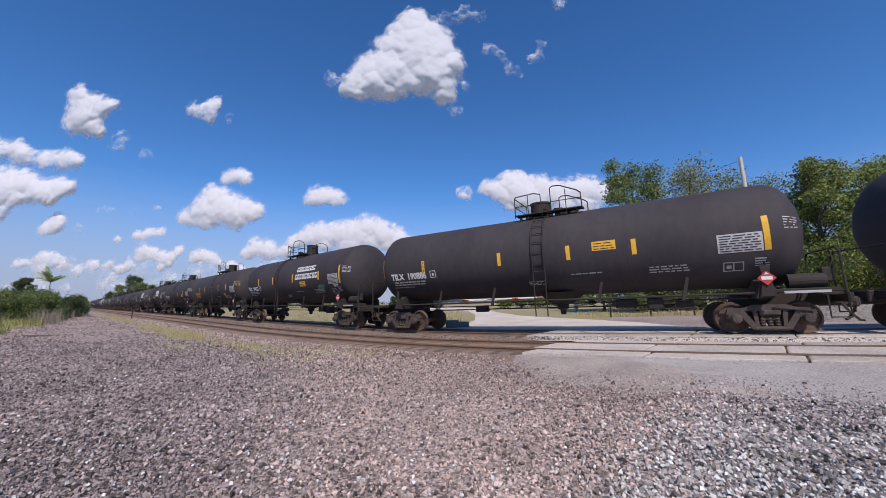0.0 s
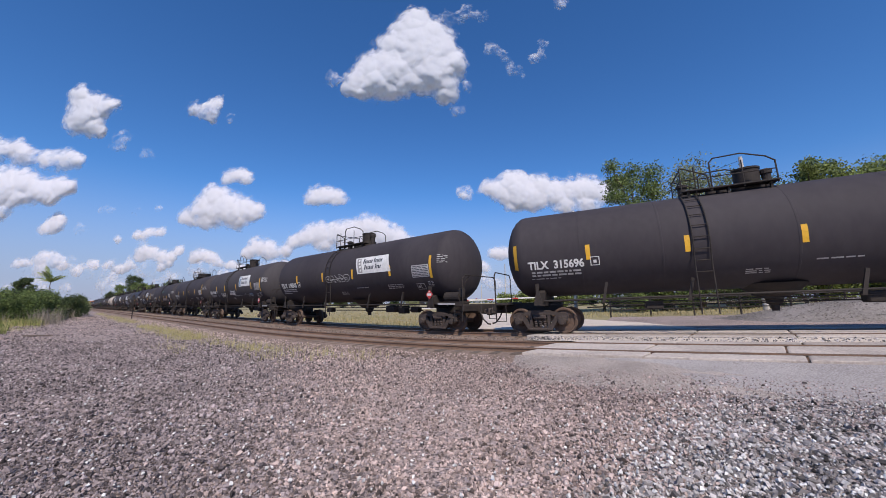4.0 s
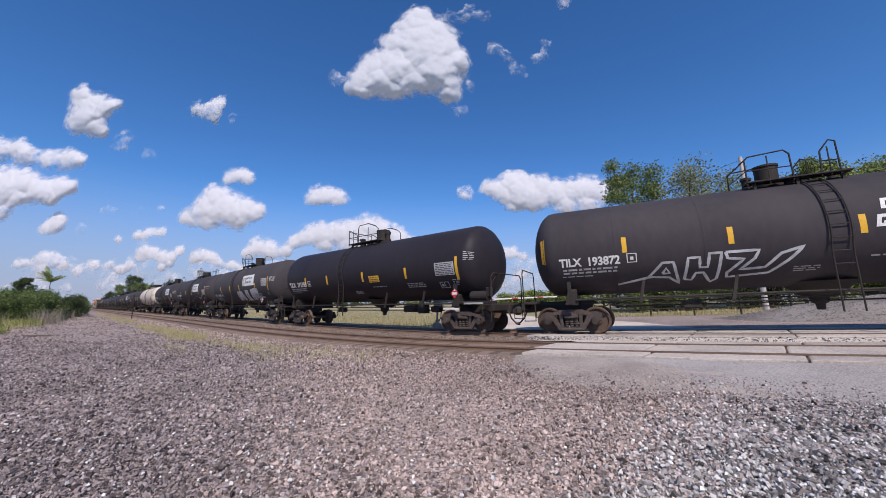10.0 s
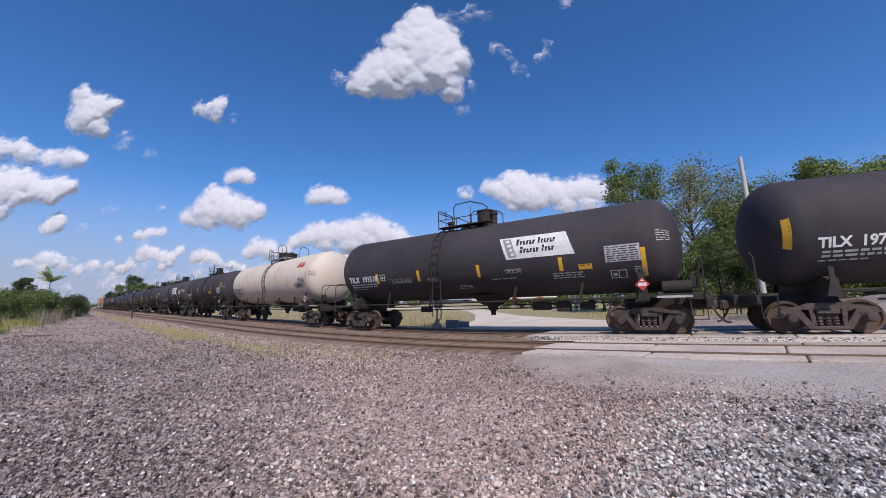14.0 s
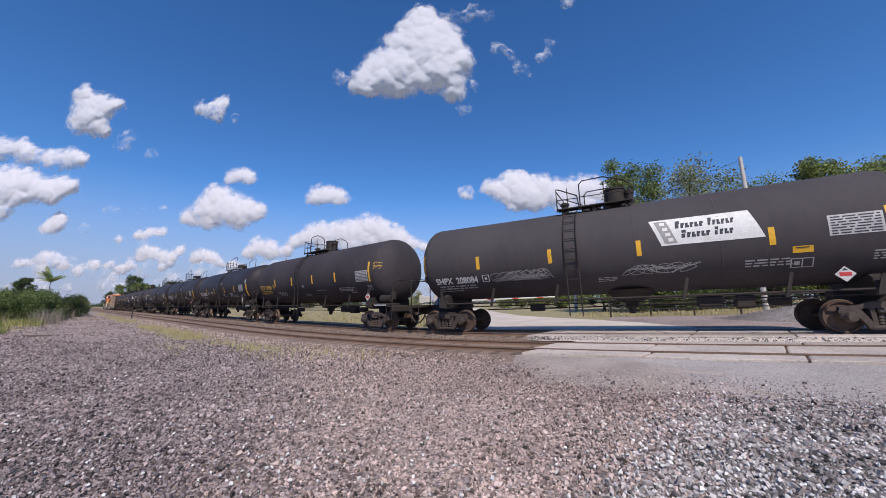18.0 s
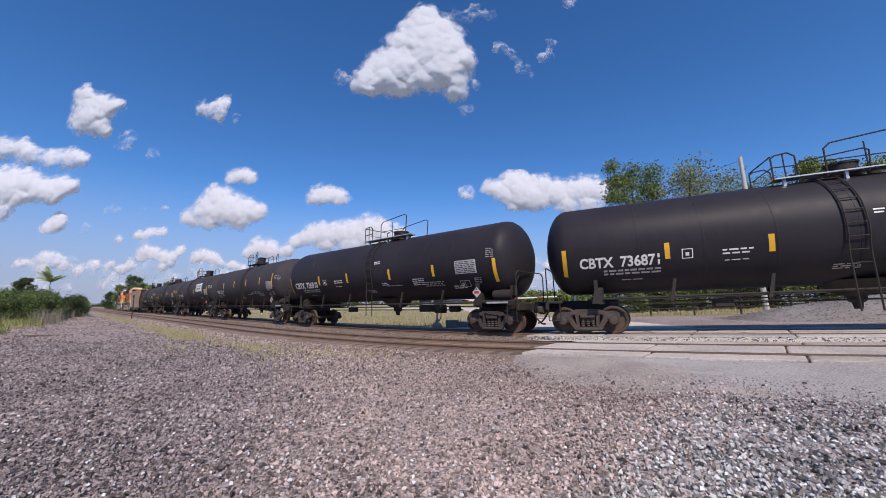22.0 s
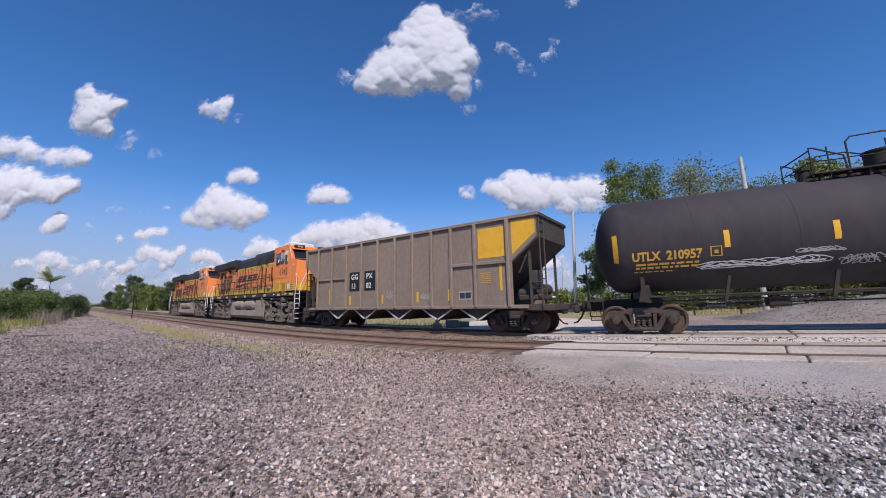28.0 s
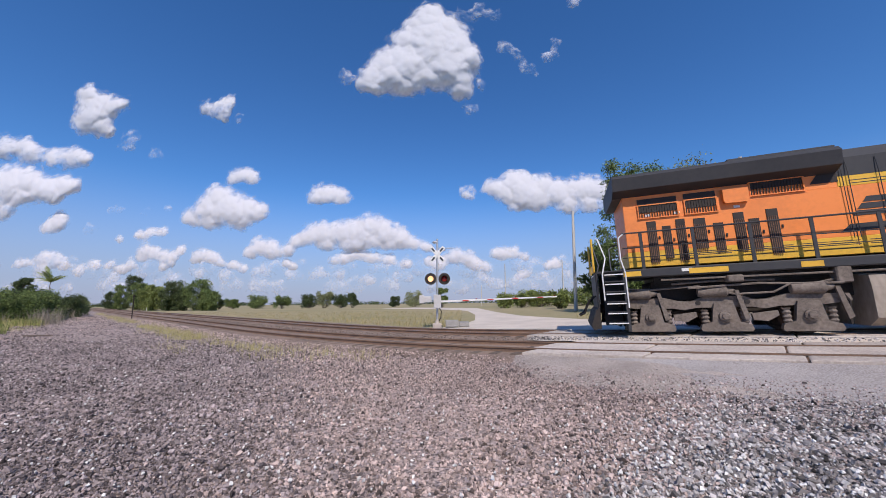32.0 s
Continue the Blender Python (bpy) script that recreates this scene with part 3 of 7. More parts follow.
def planting():
    # trees behind the crossing
    for i, (x, y, h, w, st, mt, lv, ai) in enumerate(((18.2, 34, 14.6, 7.2, 0.06, "leaf", 26000, 1.0), (25.7, 36, 14.4, 9.6, 0.2, "leaf_grey", 18000, 0.95), (33.0, 37, 13.4, 8.5, 0.2, "leaf", 24000, 1.3), (31.3, 29, 12.3, 5.2, 0.06, "leaf_light", 32000, 1.15), (36.6, 28.6, 12.1, 7.0, 0.05, "leaf_light", 30000, 1.15), (27.5, 33, 9.8, 7.0, 0.05, "leaf", 24000, 1.15))):
        tree(pose(x, y, -0.05, 0, 0, i * 50), h, w, "tall leafy green tree behind the tracks", 20 + i, lv, 0.105, mt, st, airy=ai, lobe_count=34)
    tree(pose(15.9, 36, -0.05), 6.6, 4.2, "small dense green tree beside the gravel road", 31, 5000, 0.16, "leaf_dark", 0.1)
    for i, (x, y, h, w) in enumerate(((20.5, 33, 4.6, 6.5), (25, 31, 5.8, 6.5), (29.5, 29, 6.6, 6.5), (34, 27, 6.4, 6.5), (39, 24.5, 6.2, 6.5), (18.4, 32.5, 3.4, 4.6), (22.6, 32.4, 7.6, 6.0), (27.4, 30.6, 8.0, 6.0))):
        bush(pose(x, y, -0.05, 0, 0, i * 37), h, w, "tangled green undergrowth at the foot of the trees", 40 + i, 13000, 0.085, ("leaf", "leaf_dark", "leaf", "leaf_light", "leaf_light", "leaf", "leaf", "leaf")[i])
    # hedge row left of the service strip
    for i, (x, y, h, w, mt) in enumerate(((-38.6, 29.6, 2.9, 4.6, "leaf"), (-43, 34.4, 3.1, 5.6, "leaf"), (-47.4, 39.6, 3.3, 5.8, "leaf_dark"), (-52, 45.6, 3.5, 6.0, "leaf_dark"), (-47.5, 33, 3.2, 6.5, "leaf"), (-60, 53.5, 3.3, 6.5, "leaf_dark"), (-70.5, 65, 3.4, 6.5, "leaf"), (-83.5, 79, 3.5, 7.0, "leaf_grey"), (-100, 95, 3.6, 7.5, "leaf"), (-119, 113, 3.8, 8.5, "leaf_dark"), (-141, 134, 4.0, 9.5, "leaf"), (-168, 160, 4.4, 10.5, "leaf_dark"), (-199, 190, 4.6, 11.5, "leaf"))):
        bush(pose(x + (1.7 if i < 8 else 0), y + (1.7 if i < 8 else 0), -0.25, 0, 0, i * 61), h * (1.04 if i < 3 else 0.86), w, "overgrown green hedge bush beside the gravel strip", 60 + i, 18000 if i < 5 else 7000, (0.032 if i < 5 else 0.06) + 0.001 * abs(x), mt)
    tree(pose(-73.5, 63, -0.05), 6.6, 3.0, "round dark tree behind the hedge", 80, 6000, 0.12, "leaf_dark", 0.3)
    tree(pose(-82, 69, -0.05), 4.6, 1.8, "small dark tree behind the hedge", 82, 3000, 0.12, "leaf_dark", 0.3)
    palmetto(pose(-55.3, 50.5, -0.05), 6.0, "young tree with spreading fronds rising over the hedge")
    # trees along the far side of the line
    for i, (x, y, h, w, mt) in enumerate(((-156, 170, 8.0, 6.5, "leaf_dark"), (-125.5, 141, 9.6, 5.4, "leaf"), (-102.6, 120, 11.4, 5.6, "leaf_dark"), (-97, 116, 8.8, 5.6, "leaf"), (-91, 112, 8.0, 5.4, "leaf_light"), (-86.5, 109.5, 7.0, 5.0, "leaf_light"), (-78, 104.5, 8.4, 6.4, "leaf_dark"), (-74.5, 103.5, 6.4, 4.4, "leaf_dark"), (-69.4, 103, 8.8, 7.0, "leaf"), (-64.6, 100, 5.4, 5.2, "leaf"))):
        tree(pose(x, y, -0.05, 0, 0, i * 33), h, w, "leafy tree in the row along the far side of the line", 90 + i, 7500, 0.19, mt, 0.06, airy=1.1, lobe_count=26)
    for i, (x, y, h, w, mt) in enumerate(((-85, 138, 4.0, 3.4, "leaf_dark"), (-81, 140, 4.0, 3.4, "leaf"), (-71.5, 139, 6.0, 8.4, "leaf"), (-61.6, 139, 5.2, 7.2, "leaf"), (-51.5, 139, 5.2, 7.2, "leaf_dark"), (-45.6, 139, 7.0, 6.6, "leaf_grey"), (-39.5, 140, 6.6, 8, "leaf_dark"), (-35.6, 142, 6.2, 5, "leaf_dark"), (-21.4, 158, 5.2, 5.4, "leaf_dark"), (-12.4, 157, 7.0, 9.6, "leaf_grey"), (-0.6, 120, 7.2, 5.0, "leaf"), (-113, 192, 5.3, 6.6, "leaf"), (-102, 198, 4.8, 6.6, "leaf_dark"))):
        bush(pose(x, y, -0.05, 0, 0, i * 47), h, w, "rounded bush standing in the far field", 110 + i, 3600, 0.22, mt)
    for i, (x, y, h, w) in enumerate(((12.4, 73, 3.0, 5.7), (15.6, 72, 3.2, 5.7), (19, 72, 3.3, 5.7), (22.6, 72, 3.3, 5.7), (17.2, 54, 2.5, 3.2), (26.5, 70, 3.5, 6.7))):
        bush(pose(x, y, -0.05, 0, 0, i * 71), h, w, "low green hedge behind the gravel road", 130 + i, 2200, 0.2, "leaf_light")
    # far woods on the horizon
    rng = random.Random(3)
    lobes = [(x + rng.uniform(-9, 9), 760 + rng.uniform(-30, 30), rng.uniform(1.5, 3.5), rng.uniform(10, 20), 9, rng.uniform(3, 5.5)) for x in range(-1100, 900, 16)]
    me = leaf_mesh("far_woods", lobes, 12000, 1.6, 5)
    me.materials.append(M["leaf_dark"])
    tagged(new("far_woods", me), "low band of distant woods on the horizon", "woods", kind="stuff")


planting()


def blades(name, spots, material, label, lo, hi, seed, width=0.008):
    rng = random.Random(seed)
    v, f = [], []
    for x, y, z, k in spots:
        for _ in range(k):
            a, h = rng.uniform(0, 6.28), rng.uniform(lo, hi)
            bx, by = x + rng.gauss(0, 0.11), y + rng.gauss(0, 0.11)
            lx, ly = math.cos(a) * h * rng.uniform(0.1, 0.5), math.sin(a) * h * rng.uniform(0.1, 0.5)
            c, s = math.cos(a + 1.57) * width, math.sin(a + 1.57) * width
            b = len(v)
            v += [(bx - c, by - s, z), (bx + c, by + s, z), (bx + lx * 0.5 + c * 0.7, by + ly * 0.5 + s * 0.7, z + h * 0.65), (bx + lx * 0.5 - c * 0.7, by + ly * 0.5 - s * 0.7, z + h * 0.65), (bx + lx, by + ly, z + h)]
            f += [(b, b + 1, b + 2, b + 3), (b + 3, b + 2, b + 4)]
    me = bpy.data.meshes.new(name)
    me.from_pydata(v, [], f)
    me.materials.append(M[material])
    return tagged(new(name, me), label, "grass", kind="stuff")


def grasses():
    rng = random.Random(8)
    spots = []
    for _ in range(1500):
        s = -1 - 75 * rng.random() ** 1.7
        if noise.noise((s * 0.35, 1.5, 0)) > -0.3 - (0.3 if -9 < s < -2 else 0):
            spots.append((*line(s, 7.75 + rng.gauss(0, 0.34) + 0.004 * min(0, s))[:2], 0.0, 4))
    for s0, n0, k, wide in ((1.2, 7.9, 60, 1.0), (3.9, 7.9, 90, 0.7), (5.2, 7.7, 40, 0.6), (7.3, 7.5, 60, 0.7), (6.2, 8.6, 30, 0.9), (2.2, 9.4, 30, 1.0)):
        for _ in range(k):
            spots.append((*line(s0 + rng.gauss(0, wide), n0 + rng.gauss(0, 0.25))[:2], 0.0, 3))
    blades("weed_strip", spots, "weed", "thin yellow-green weeds growing through the gravel", 0.06, 0.34, 9, 0.005)
    spots = []
    for _ in range(6500):
        s = -7 - 80 * rng.random() ** 1.5
        n = max(11.6, 13.0 + (s + 25) * 0.07) + abs(rng.gauss(0, 1.9)) + 1.1 * noise.noise((s * 0.3, 4.0, 0))
        if noise.noise((s * 0.22, n * 0.4, 2.0)) > -0.25:
            spots.append((*line(s, n)[:2], -0.05, 6))
    blades("verge_grass", spots[::3], "dry_grass", "tall dry grass along the hedge", 0.1, 0.75, 10, 0.01)
    blades("verge_weeds", spots[1::6], "leaf_light", "green weeds along the hedge", 0.1, 0.8, 15, 0.014)
    twigs = []
    for _ in range(1500):
        s = -20 - 40 * rng.random() ** 1.4
        n = max(12.0, 13.8 + (s + 25) * 0.07) + rng.gauss(0, 0.9)
        if noise.noise((s * 0.35, n * 0.35, 7.0)) > 0.12:
            twigs.append((*line(s, n)[:2], -0.05, 5))
    blades("dead_brush", twigs, "dead_twig", "grey dead brushwood in front of the hedge", 0.3, 1.5, 14, 0.012)
    spots = []
    for _ in range(5200):
        y = 20 + 50 * rng.random() ** 1.6
        x = rng.uniform(-1.0, 0.05) * y * 1.0
        if off_line(np.array([(x, y)]))[0] < -3.8:
            spots.append((x, y, -0.05, 4))
    for _ in range(2200):
        y = 20 + 24 * rng.random() ** 1.3
        x = rng.uniform(0.36, 1.5) * y
        if (y > 24 or x > 14) and off_line(np.array([(x, y)]))[0] < -13.5:
            spots.append((x, y, -0.05, 4))
    blades("field_grass", spots, "grass", "uneven green and straw-coloured field grass", 0.08, 0.32, 11, 0.012)


grasses()


# ---- crossing signal, poles, fence, stone heap ----
def signal():
    t = thing("crossing_signal", pose(-0.36, 20.54, 0.0, 0, 0, 0), "silver railway crossing signal mast with lowered gate arm", "signal")
    part("base", Geo().box((0, 0, 0.14), (0.5, 0.5, 0.28), 0.03).cyl((0, 0, 0.28), (0, 0, 0.5), 0.13, 14, 0.075), "concrete", t, "grey concrete base")
    part("mast", Geo().cyl((0, 0, 0.25), (0.03, 0, 5.02), 0.06, 14).lathe(((5.02, 0.07), (5.07, 0.06), (5.1, 0.02)), 12, (0.03, 0, 0), "z"), "alu", t, "silver metal mast", True)
    for sg in (-1, 1):
        b = part("crossbuck", Geo().box((0, 0, 0), (1.15, 0.02, 0.21), 0.004), "white", t, "white crossbuck board", at=pose(0.03, -0.09, 4.17, 0, 48 * sg, 0) if sg > 0 else pose(0.03, -0.115, 4.17, 0, -48, 0))
        for k in (-0.36, 0.36):
            part("letter_bar", Geo().box((k, -0.013, 0), (0.26, 0.004, 0.1)), "ink", b)
    part("lamp_bar", Geo().cyl((-0.36, -0.02, 2.77), (0.42, -0.02, 2.77), 0.035, 10), "alu", t)
    for x, lit in ((-0.36, True), (0.42, False)):
        part("lamp_disc", Geo().cyl((x, -0.12, 2.77), (x, -0.09, 2.77), 0.33, 32), "iron", t, "round black lamp background")
        part("lamp_housing", Geo().cyl((x, -0.1, 2.77), (x, 0.16, 2.77), 0.17, 18, 0.12), "iron", t)
        part("lamp_lens", Geo().lathe(((-0.17, 0.02), (-0.165, 0.09), (-0.14, 0.15), (-0.121, 0.16)), 20, (x, 0, 2.77), "y"), "lamp_lit" if lit else "lamp_red", t, "lit red lamp lens" if lit else "dark red lamp lens", True)
        g = Geo()
        for i in range(12):
            a, b = math.pi * i / 12, math.pi * (i + 1) / 12
            p, q = (x + 0.18 * math.cos(a), 2.77 + 0.18 * math.sin(a)), (x + 0.18 * math.cos(b), 2.77 + 0.18 * math.sin(b))
            g.add([(p[0], -0.12, p[1]), (q[0], -0.12, q[1]), (q[0], -0.36, q[1]), (p[0], -0.36, p[1])], [(0, 1, 2, 3)])
        part("lamp_hood", g, "iron", t, "black lamp hood")
    part("top_arm", Geo().box((0.5, 0, 4.55), (0.95, 0.05, 0.05), 0.01).box((0.35, -0.05, 4.44), (0.3, 0.12, 0.12), 0.02), "alu", t, "silver bracket arm")
    part("bell", Geo().lathe(((4.82, 0.02), (4.84, 0.12), (4.9, 0.14), (4.96, 0.1), (4.98, 0.03)), 16, (-0.12, 0, 0), "z"), "alu", t, "silver bell", True)
    part("gate_box", Geo().box((0.02, -0.18, 1.5), (0.42, 0.34, 0.75), 0.03), "placard_white", t, "pale grey gate machine housing")
    part("counterweight", Geo().box((-0.62, -0.16, 1.62), (0.62, 0.07, 0.34), 0.02).box((-0.86, -0.16, 1.62), (0.26, 0.14, 0.46), 0.02), "placard_white", t, "pale grey counterweight plates")
    arm = part("gate_arm", Geo().slab(((0.2, 1.44), (0.2, 1.55), (6.75, 1.745), (6.75, 1.69)), -0.17, -0.13, "y"), "white", t, "long white gate arm")
    for i in range(9):
        x = 0.9 + i * 0.7
        part("stripe", Geo().box((x, -0.175, 1.516 + 0.0225 * i), (0.34, 0.004, 0.07 - 0.003 * i)), "red" if i % 2 else "white", arm, "red reflective stripe" if i % 2 else "")
    for x in (2.2, 4.4, 6.6):
        part("gate_lamp", Geo().cyl((x, -0.15, 1.54 + 0.03 * x), (x, -0.15, 1.61 + 0.03 * x), 0.03, 10), "lamp_red", arm, "small red gate lamp")
    part("cable", Geo().tube([(0.1, -0.05, 1.15), (0.24, -0.08, 0.95), (0.2, -0.05, 0.6), (0.06, 0, 0.35)], 0.025), "iron", t)
    for i, (x, y, w, h, d) in enumerate(((0.85, 0.75, 0.75, 0.42, 0.5), (1.55, 0.95, 0.6, 0.3, 0.5))):
        solid("relay_box", Geo().box((0, 0, h / 2), (w, d, h), 0.03).box((0, -d / 2 - 0.01, h / 2), (w * 0.8, 0.015, h * 0.7), 0.004), "grey_box", "low grey metal relay box beside the signal", "box", m=pose(-0.36 + x, 20.54 + y, 0.0))


signal()


def utility_pole(m, h, lean, label, arms=1, r=0.16):
    t = thing("utility_pole", m, label, "pole", "utility poles")
    part("shaft", Geo().cyl((0, 0, -0.1), (lean, 0, h), r, 12, r * 0.7), "pole_wood", t, "weathered grey timber shaft", True)
    for i in range(arms):
        z = h - 0.5 - i * 0.7
        part("crossarm", Geo().box((lean, -0.12, z), (1.5, 0.1, 0.12), 0.01), "pole_wood", t)
        for k in (-0.65, -0.3, 0.3, 0.65):
            part("insulator", Geo().lathe(((z + 0.06, 0.02), (z + 0.1, 0.05), (z + 0.18, 0.04), (z + 0.22, 0.02)), 8, (lean + k, -0.12, 0), "z"), "white", t)
    return t


utility_pole(pose(15.0, 41.3, -0.05), 11.6, 0.35, "tall pale timber utility pole beside the gravel road", 0, 0.2)
utility_pole(pose(21.8, 24.6, -0.05), 11.0, -0.38, "leaning pale timber utility pole behind the tracks", 0, 0.17)
utility_pole(pose(13.7, 80, -0.05), 9.6, 0.1, "distant timber utility pole beyond the hedge", 0, 0.13)
utility_pole(pose(12.6, 120, -0.05), 6.8, 0.1, "far thin timber utility pole on the plain", 0, 0.13)
utility_pole(pose(23.2, 70, -0.05), 9.0, 0.1, "distant timber utility pole beyond the hedge", 0, 0.13)
solid("overhead_wire", Geo().tube([(21.45, 24.6, 10.75), (18.6, 32, 10.3), (15.35, 41.3, 11.1)], 0.012, 4), "iron", "thin black overhead wire between two poles", "wire")
solid("marker_post", Geo().cyl((0, 0, -0.1), (0, 0, 2.6), 0.04, 8).box((0, -0.04, 2.42), (0.16, 0.02, 0.24), 0.004), "iron", "thin dark marker post beside the track", "post", m=pose(*line(-33, 6.7)[:2], 0))
solid("white_marker", Geo().cyl((0, 0, -0.1), (0, 0, 0.95), 0.06, 8), "white", "short white marker post beside the track", "post", m=pose(*line(-120, -4.6)[:2], 0))


def pipe_fence():
    t = thing("pipe_fence", Matrix(), "dark steel pipe fence along the trees", "fence")
    pts = [(12.0 + i * 2.35, 26.2 - i * 0.95) for i in range(12)]
    for p in pts:
        part("post", Geo().cyl((*p, -0.1), (*p, 1.25), 0.055, 8), "iron", t)
    for z in (0.45, 0.8, 1.15):
        part("rail", Geo().tube([(*p, z) for p in pts], 0.035, 6), "iron", t, "dark steel fence rail")


pipe_fence()


def heap():
    rows = []
    for i in range(25):
        u = i / 24
        rows.append([])
        for j in range(13):
            v = j / 12
            x, y = 14.6 + 17 * u, 17.9 - 6.8 * u + (v - 0.35) * 5.2
            r = max(0.0, math.sin(math.pi * min(1, u * 1.05)) * math.sin(math.pi * v))
            rows[-1].append((x, y, -0.12 + 1.25 * r ** 0.8 + 0.09 * noise.noise((x * 0.9, y * 0.9, 0)) * r))
    rng = random.Random(21)
    g = ribbon(rows)
    for _ in range(9000):
        i, j = rng.randrange(24), rng.randrange(12)
        a, b, c = rows[i][j], rows[i + 1][j], rows[i][j + 1]
        u, v = rng.random(), rng.random()
        p = [a[k] + (b[k] - a[k]) * u + (c[k] - a[k]) * v for k in range(3)]
        r = rng.uniform(0.025, 0.07)
        q = [(p[0] + r * rng.uniform(0.6, 1.3) * x, p[1] + r * rng.uniform(0.6, 1.3) * y, p[2] + r * rng.uniform(0.5, 1.0) * z) for x, y, z in ((1, 0, 0), (0, 1, 0), (-1, 0, 0), (0, -1, 0), (0.2, -0.2, 1))]
        g.add(q, [(0, 1, 4), (1, 2, 4), (2, 3, 4), (3, 0, 4)])
    solid("stone_heap", g, "heap", "low grey heap of crushed stone beside the tracks", "stone heap", kind="stuff")


heap()


def far_strip():
    """Packed gravel between the far track and the trees."""
    rows = [[(*line(s, n)[:2], -0.006 - 0.006 * i + 0.007 * noise.noise((s * 0.7, n, 4))) for i, n in enumerate((-2.4, -4.5, -7.5, -10.5, -13.6 - 1.2 * noise.noise((s * 0.5, 2, 2))))] for s in along(12, 60, 1.0)]
    solid("gravel_strip", ribbon(rows), "gravel", "grey gravel strip behind the far track", "gravel", kind="structure")


far_strip()


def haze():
    """Added glowing ring: pale lavender haze painted low round the whole horizon."""
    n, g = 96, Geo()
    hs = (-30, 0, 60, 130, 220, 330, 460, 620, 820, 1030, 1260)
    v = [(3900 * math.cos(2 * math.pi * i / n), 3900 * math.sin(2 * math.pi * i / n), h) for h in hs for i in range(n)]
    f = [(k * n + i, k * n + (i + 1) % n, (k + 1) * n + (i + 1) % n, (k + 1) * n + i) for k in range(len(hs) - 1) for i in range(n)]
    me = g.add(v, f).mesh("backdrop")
    m = bpy.data.materials.new("horizon_haze_glow")
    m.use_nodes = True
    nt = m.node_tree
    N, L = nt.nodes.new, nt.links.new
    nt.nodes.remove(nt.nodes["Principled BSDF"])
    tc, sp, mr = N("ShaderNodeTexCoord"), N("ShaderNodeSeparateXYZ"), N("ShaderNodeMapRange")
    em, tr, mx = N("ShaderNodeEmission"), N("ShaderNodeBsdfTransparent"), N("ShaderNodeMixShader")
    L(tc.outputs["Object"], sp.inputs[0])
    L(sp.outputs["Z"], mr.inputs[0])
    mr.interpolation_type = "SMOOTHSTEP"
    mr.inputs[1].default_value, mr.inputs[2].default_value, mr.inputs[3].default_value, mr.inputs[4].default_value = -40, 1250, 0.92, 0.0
    # the haze is painted as emission, fading out with height
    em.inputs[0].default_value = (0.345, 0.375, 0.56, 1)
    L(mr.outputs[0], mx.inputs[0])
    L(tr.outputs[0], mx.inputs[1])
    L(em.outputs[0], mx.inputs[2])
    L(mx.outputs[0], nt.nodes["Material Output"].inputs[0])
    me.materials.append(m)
    tagged(new("backdrop", me), "glowing backdrop ring painted as pale lavender haze along the horizon", "haze", kind="structure")


haze()


def litter():
    """A weathered timber left lying on the gravel."""
    for x, y, l, a in ((-19.8, 17.9, 1.3, 8),):
        solid("old_timber", Geo().box((0, 0, 0.03), (l, 0.1, 0.08), 0.02), "tie", "weathered dark timber lying on the gravel", "timber", "old timbers", m=pose(x, y, 0, 0, 0, a))


litter()


# ---- clouds: drifting relief sheets high over the plain ----
def cloud_material():
    m = bpy.data.materials.new("cloud")
    m.use_nodes = True
    nt = m.node_tree
    N, L = nt.nodes.new, nt.links.new
    nt.nodes.remove(nt.nodes["Principled BSDF"])
    tc, at = N("ShaderNodeTexCoord"), N("ShaderNodeAttribute")
    at.attribute_name = "puff"
    n1 = N("ShaderNodeTexNoise")
    n1.inputs["Scale"].default_value, n1.inputs["Detail"].default_value, n1.inputs["Roughness"].default_value = 0.017, 5.0, 0.55
    L(tc.outputs["Object"], n1.inputs["Vector"])
    add = N("ShaderNodeMath")
    add.operation = "MULTIPLY_ADD"
    add.inputs[1].default_value, add.inputs[2].default_value = 1.15, -0.575
    L(n1.outputs[0], add.inputs[0])
    tot = N("ShaderNodeMath")
    tot.operation = "ADD"
    L(add.outputs[0], tot.inputs[0])
    L(at.outputs["Fac"], tot.inputs[1])
    mr = N("ShaderNodeMapRange")
    mr.interpolation_type = "SMOOTHSTEP"
    mr.inputs[1].default_value, mr.inputs[2].default_value = -0.12, 0.6
    L(tot.outputs[0], mr.inputs[0])
    df, tr, mx, tl, both = N("ShaderNodeBsdfDiffuse"), N("ShaderNodeBsdfTransparent"), N("ShaderNodeMixShader"), N("ShaderNodeBsdfTranslucent"), N("ShaderNodeMixShader")
    df.inputs[0].default_value, tl.inputs[0].default_value = (0.83, 0.80, 0.83, 1), (0.68, 0.66, 0.72, 1)
    both.inputs[0].default_value = 0.42
    L(df.outputs[0], both.inputs[1])
    L(tl.outputs[0], both.inputs[2])
    L(mr.outputs[0], mx.inputs[0])
    L(tr.outputs[0], mx.inputs[1])
    L(both.outputs[0], mx.inputs[2])
    L(mx.outputs[0], nt.nodes["Material Output"].inputs[0])
    return m


M["cloud"] = cloud_material()
CLOUD_Y = 2200.0
cloud_rows = []


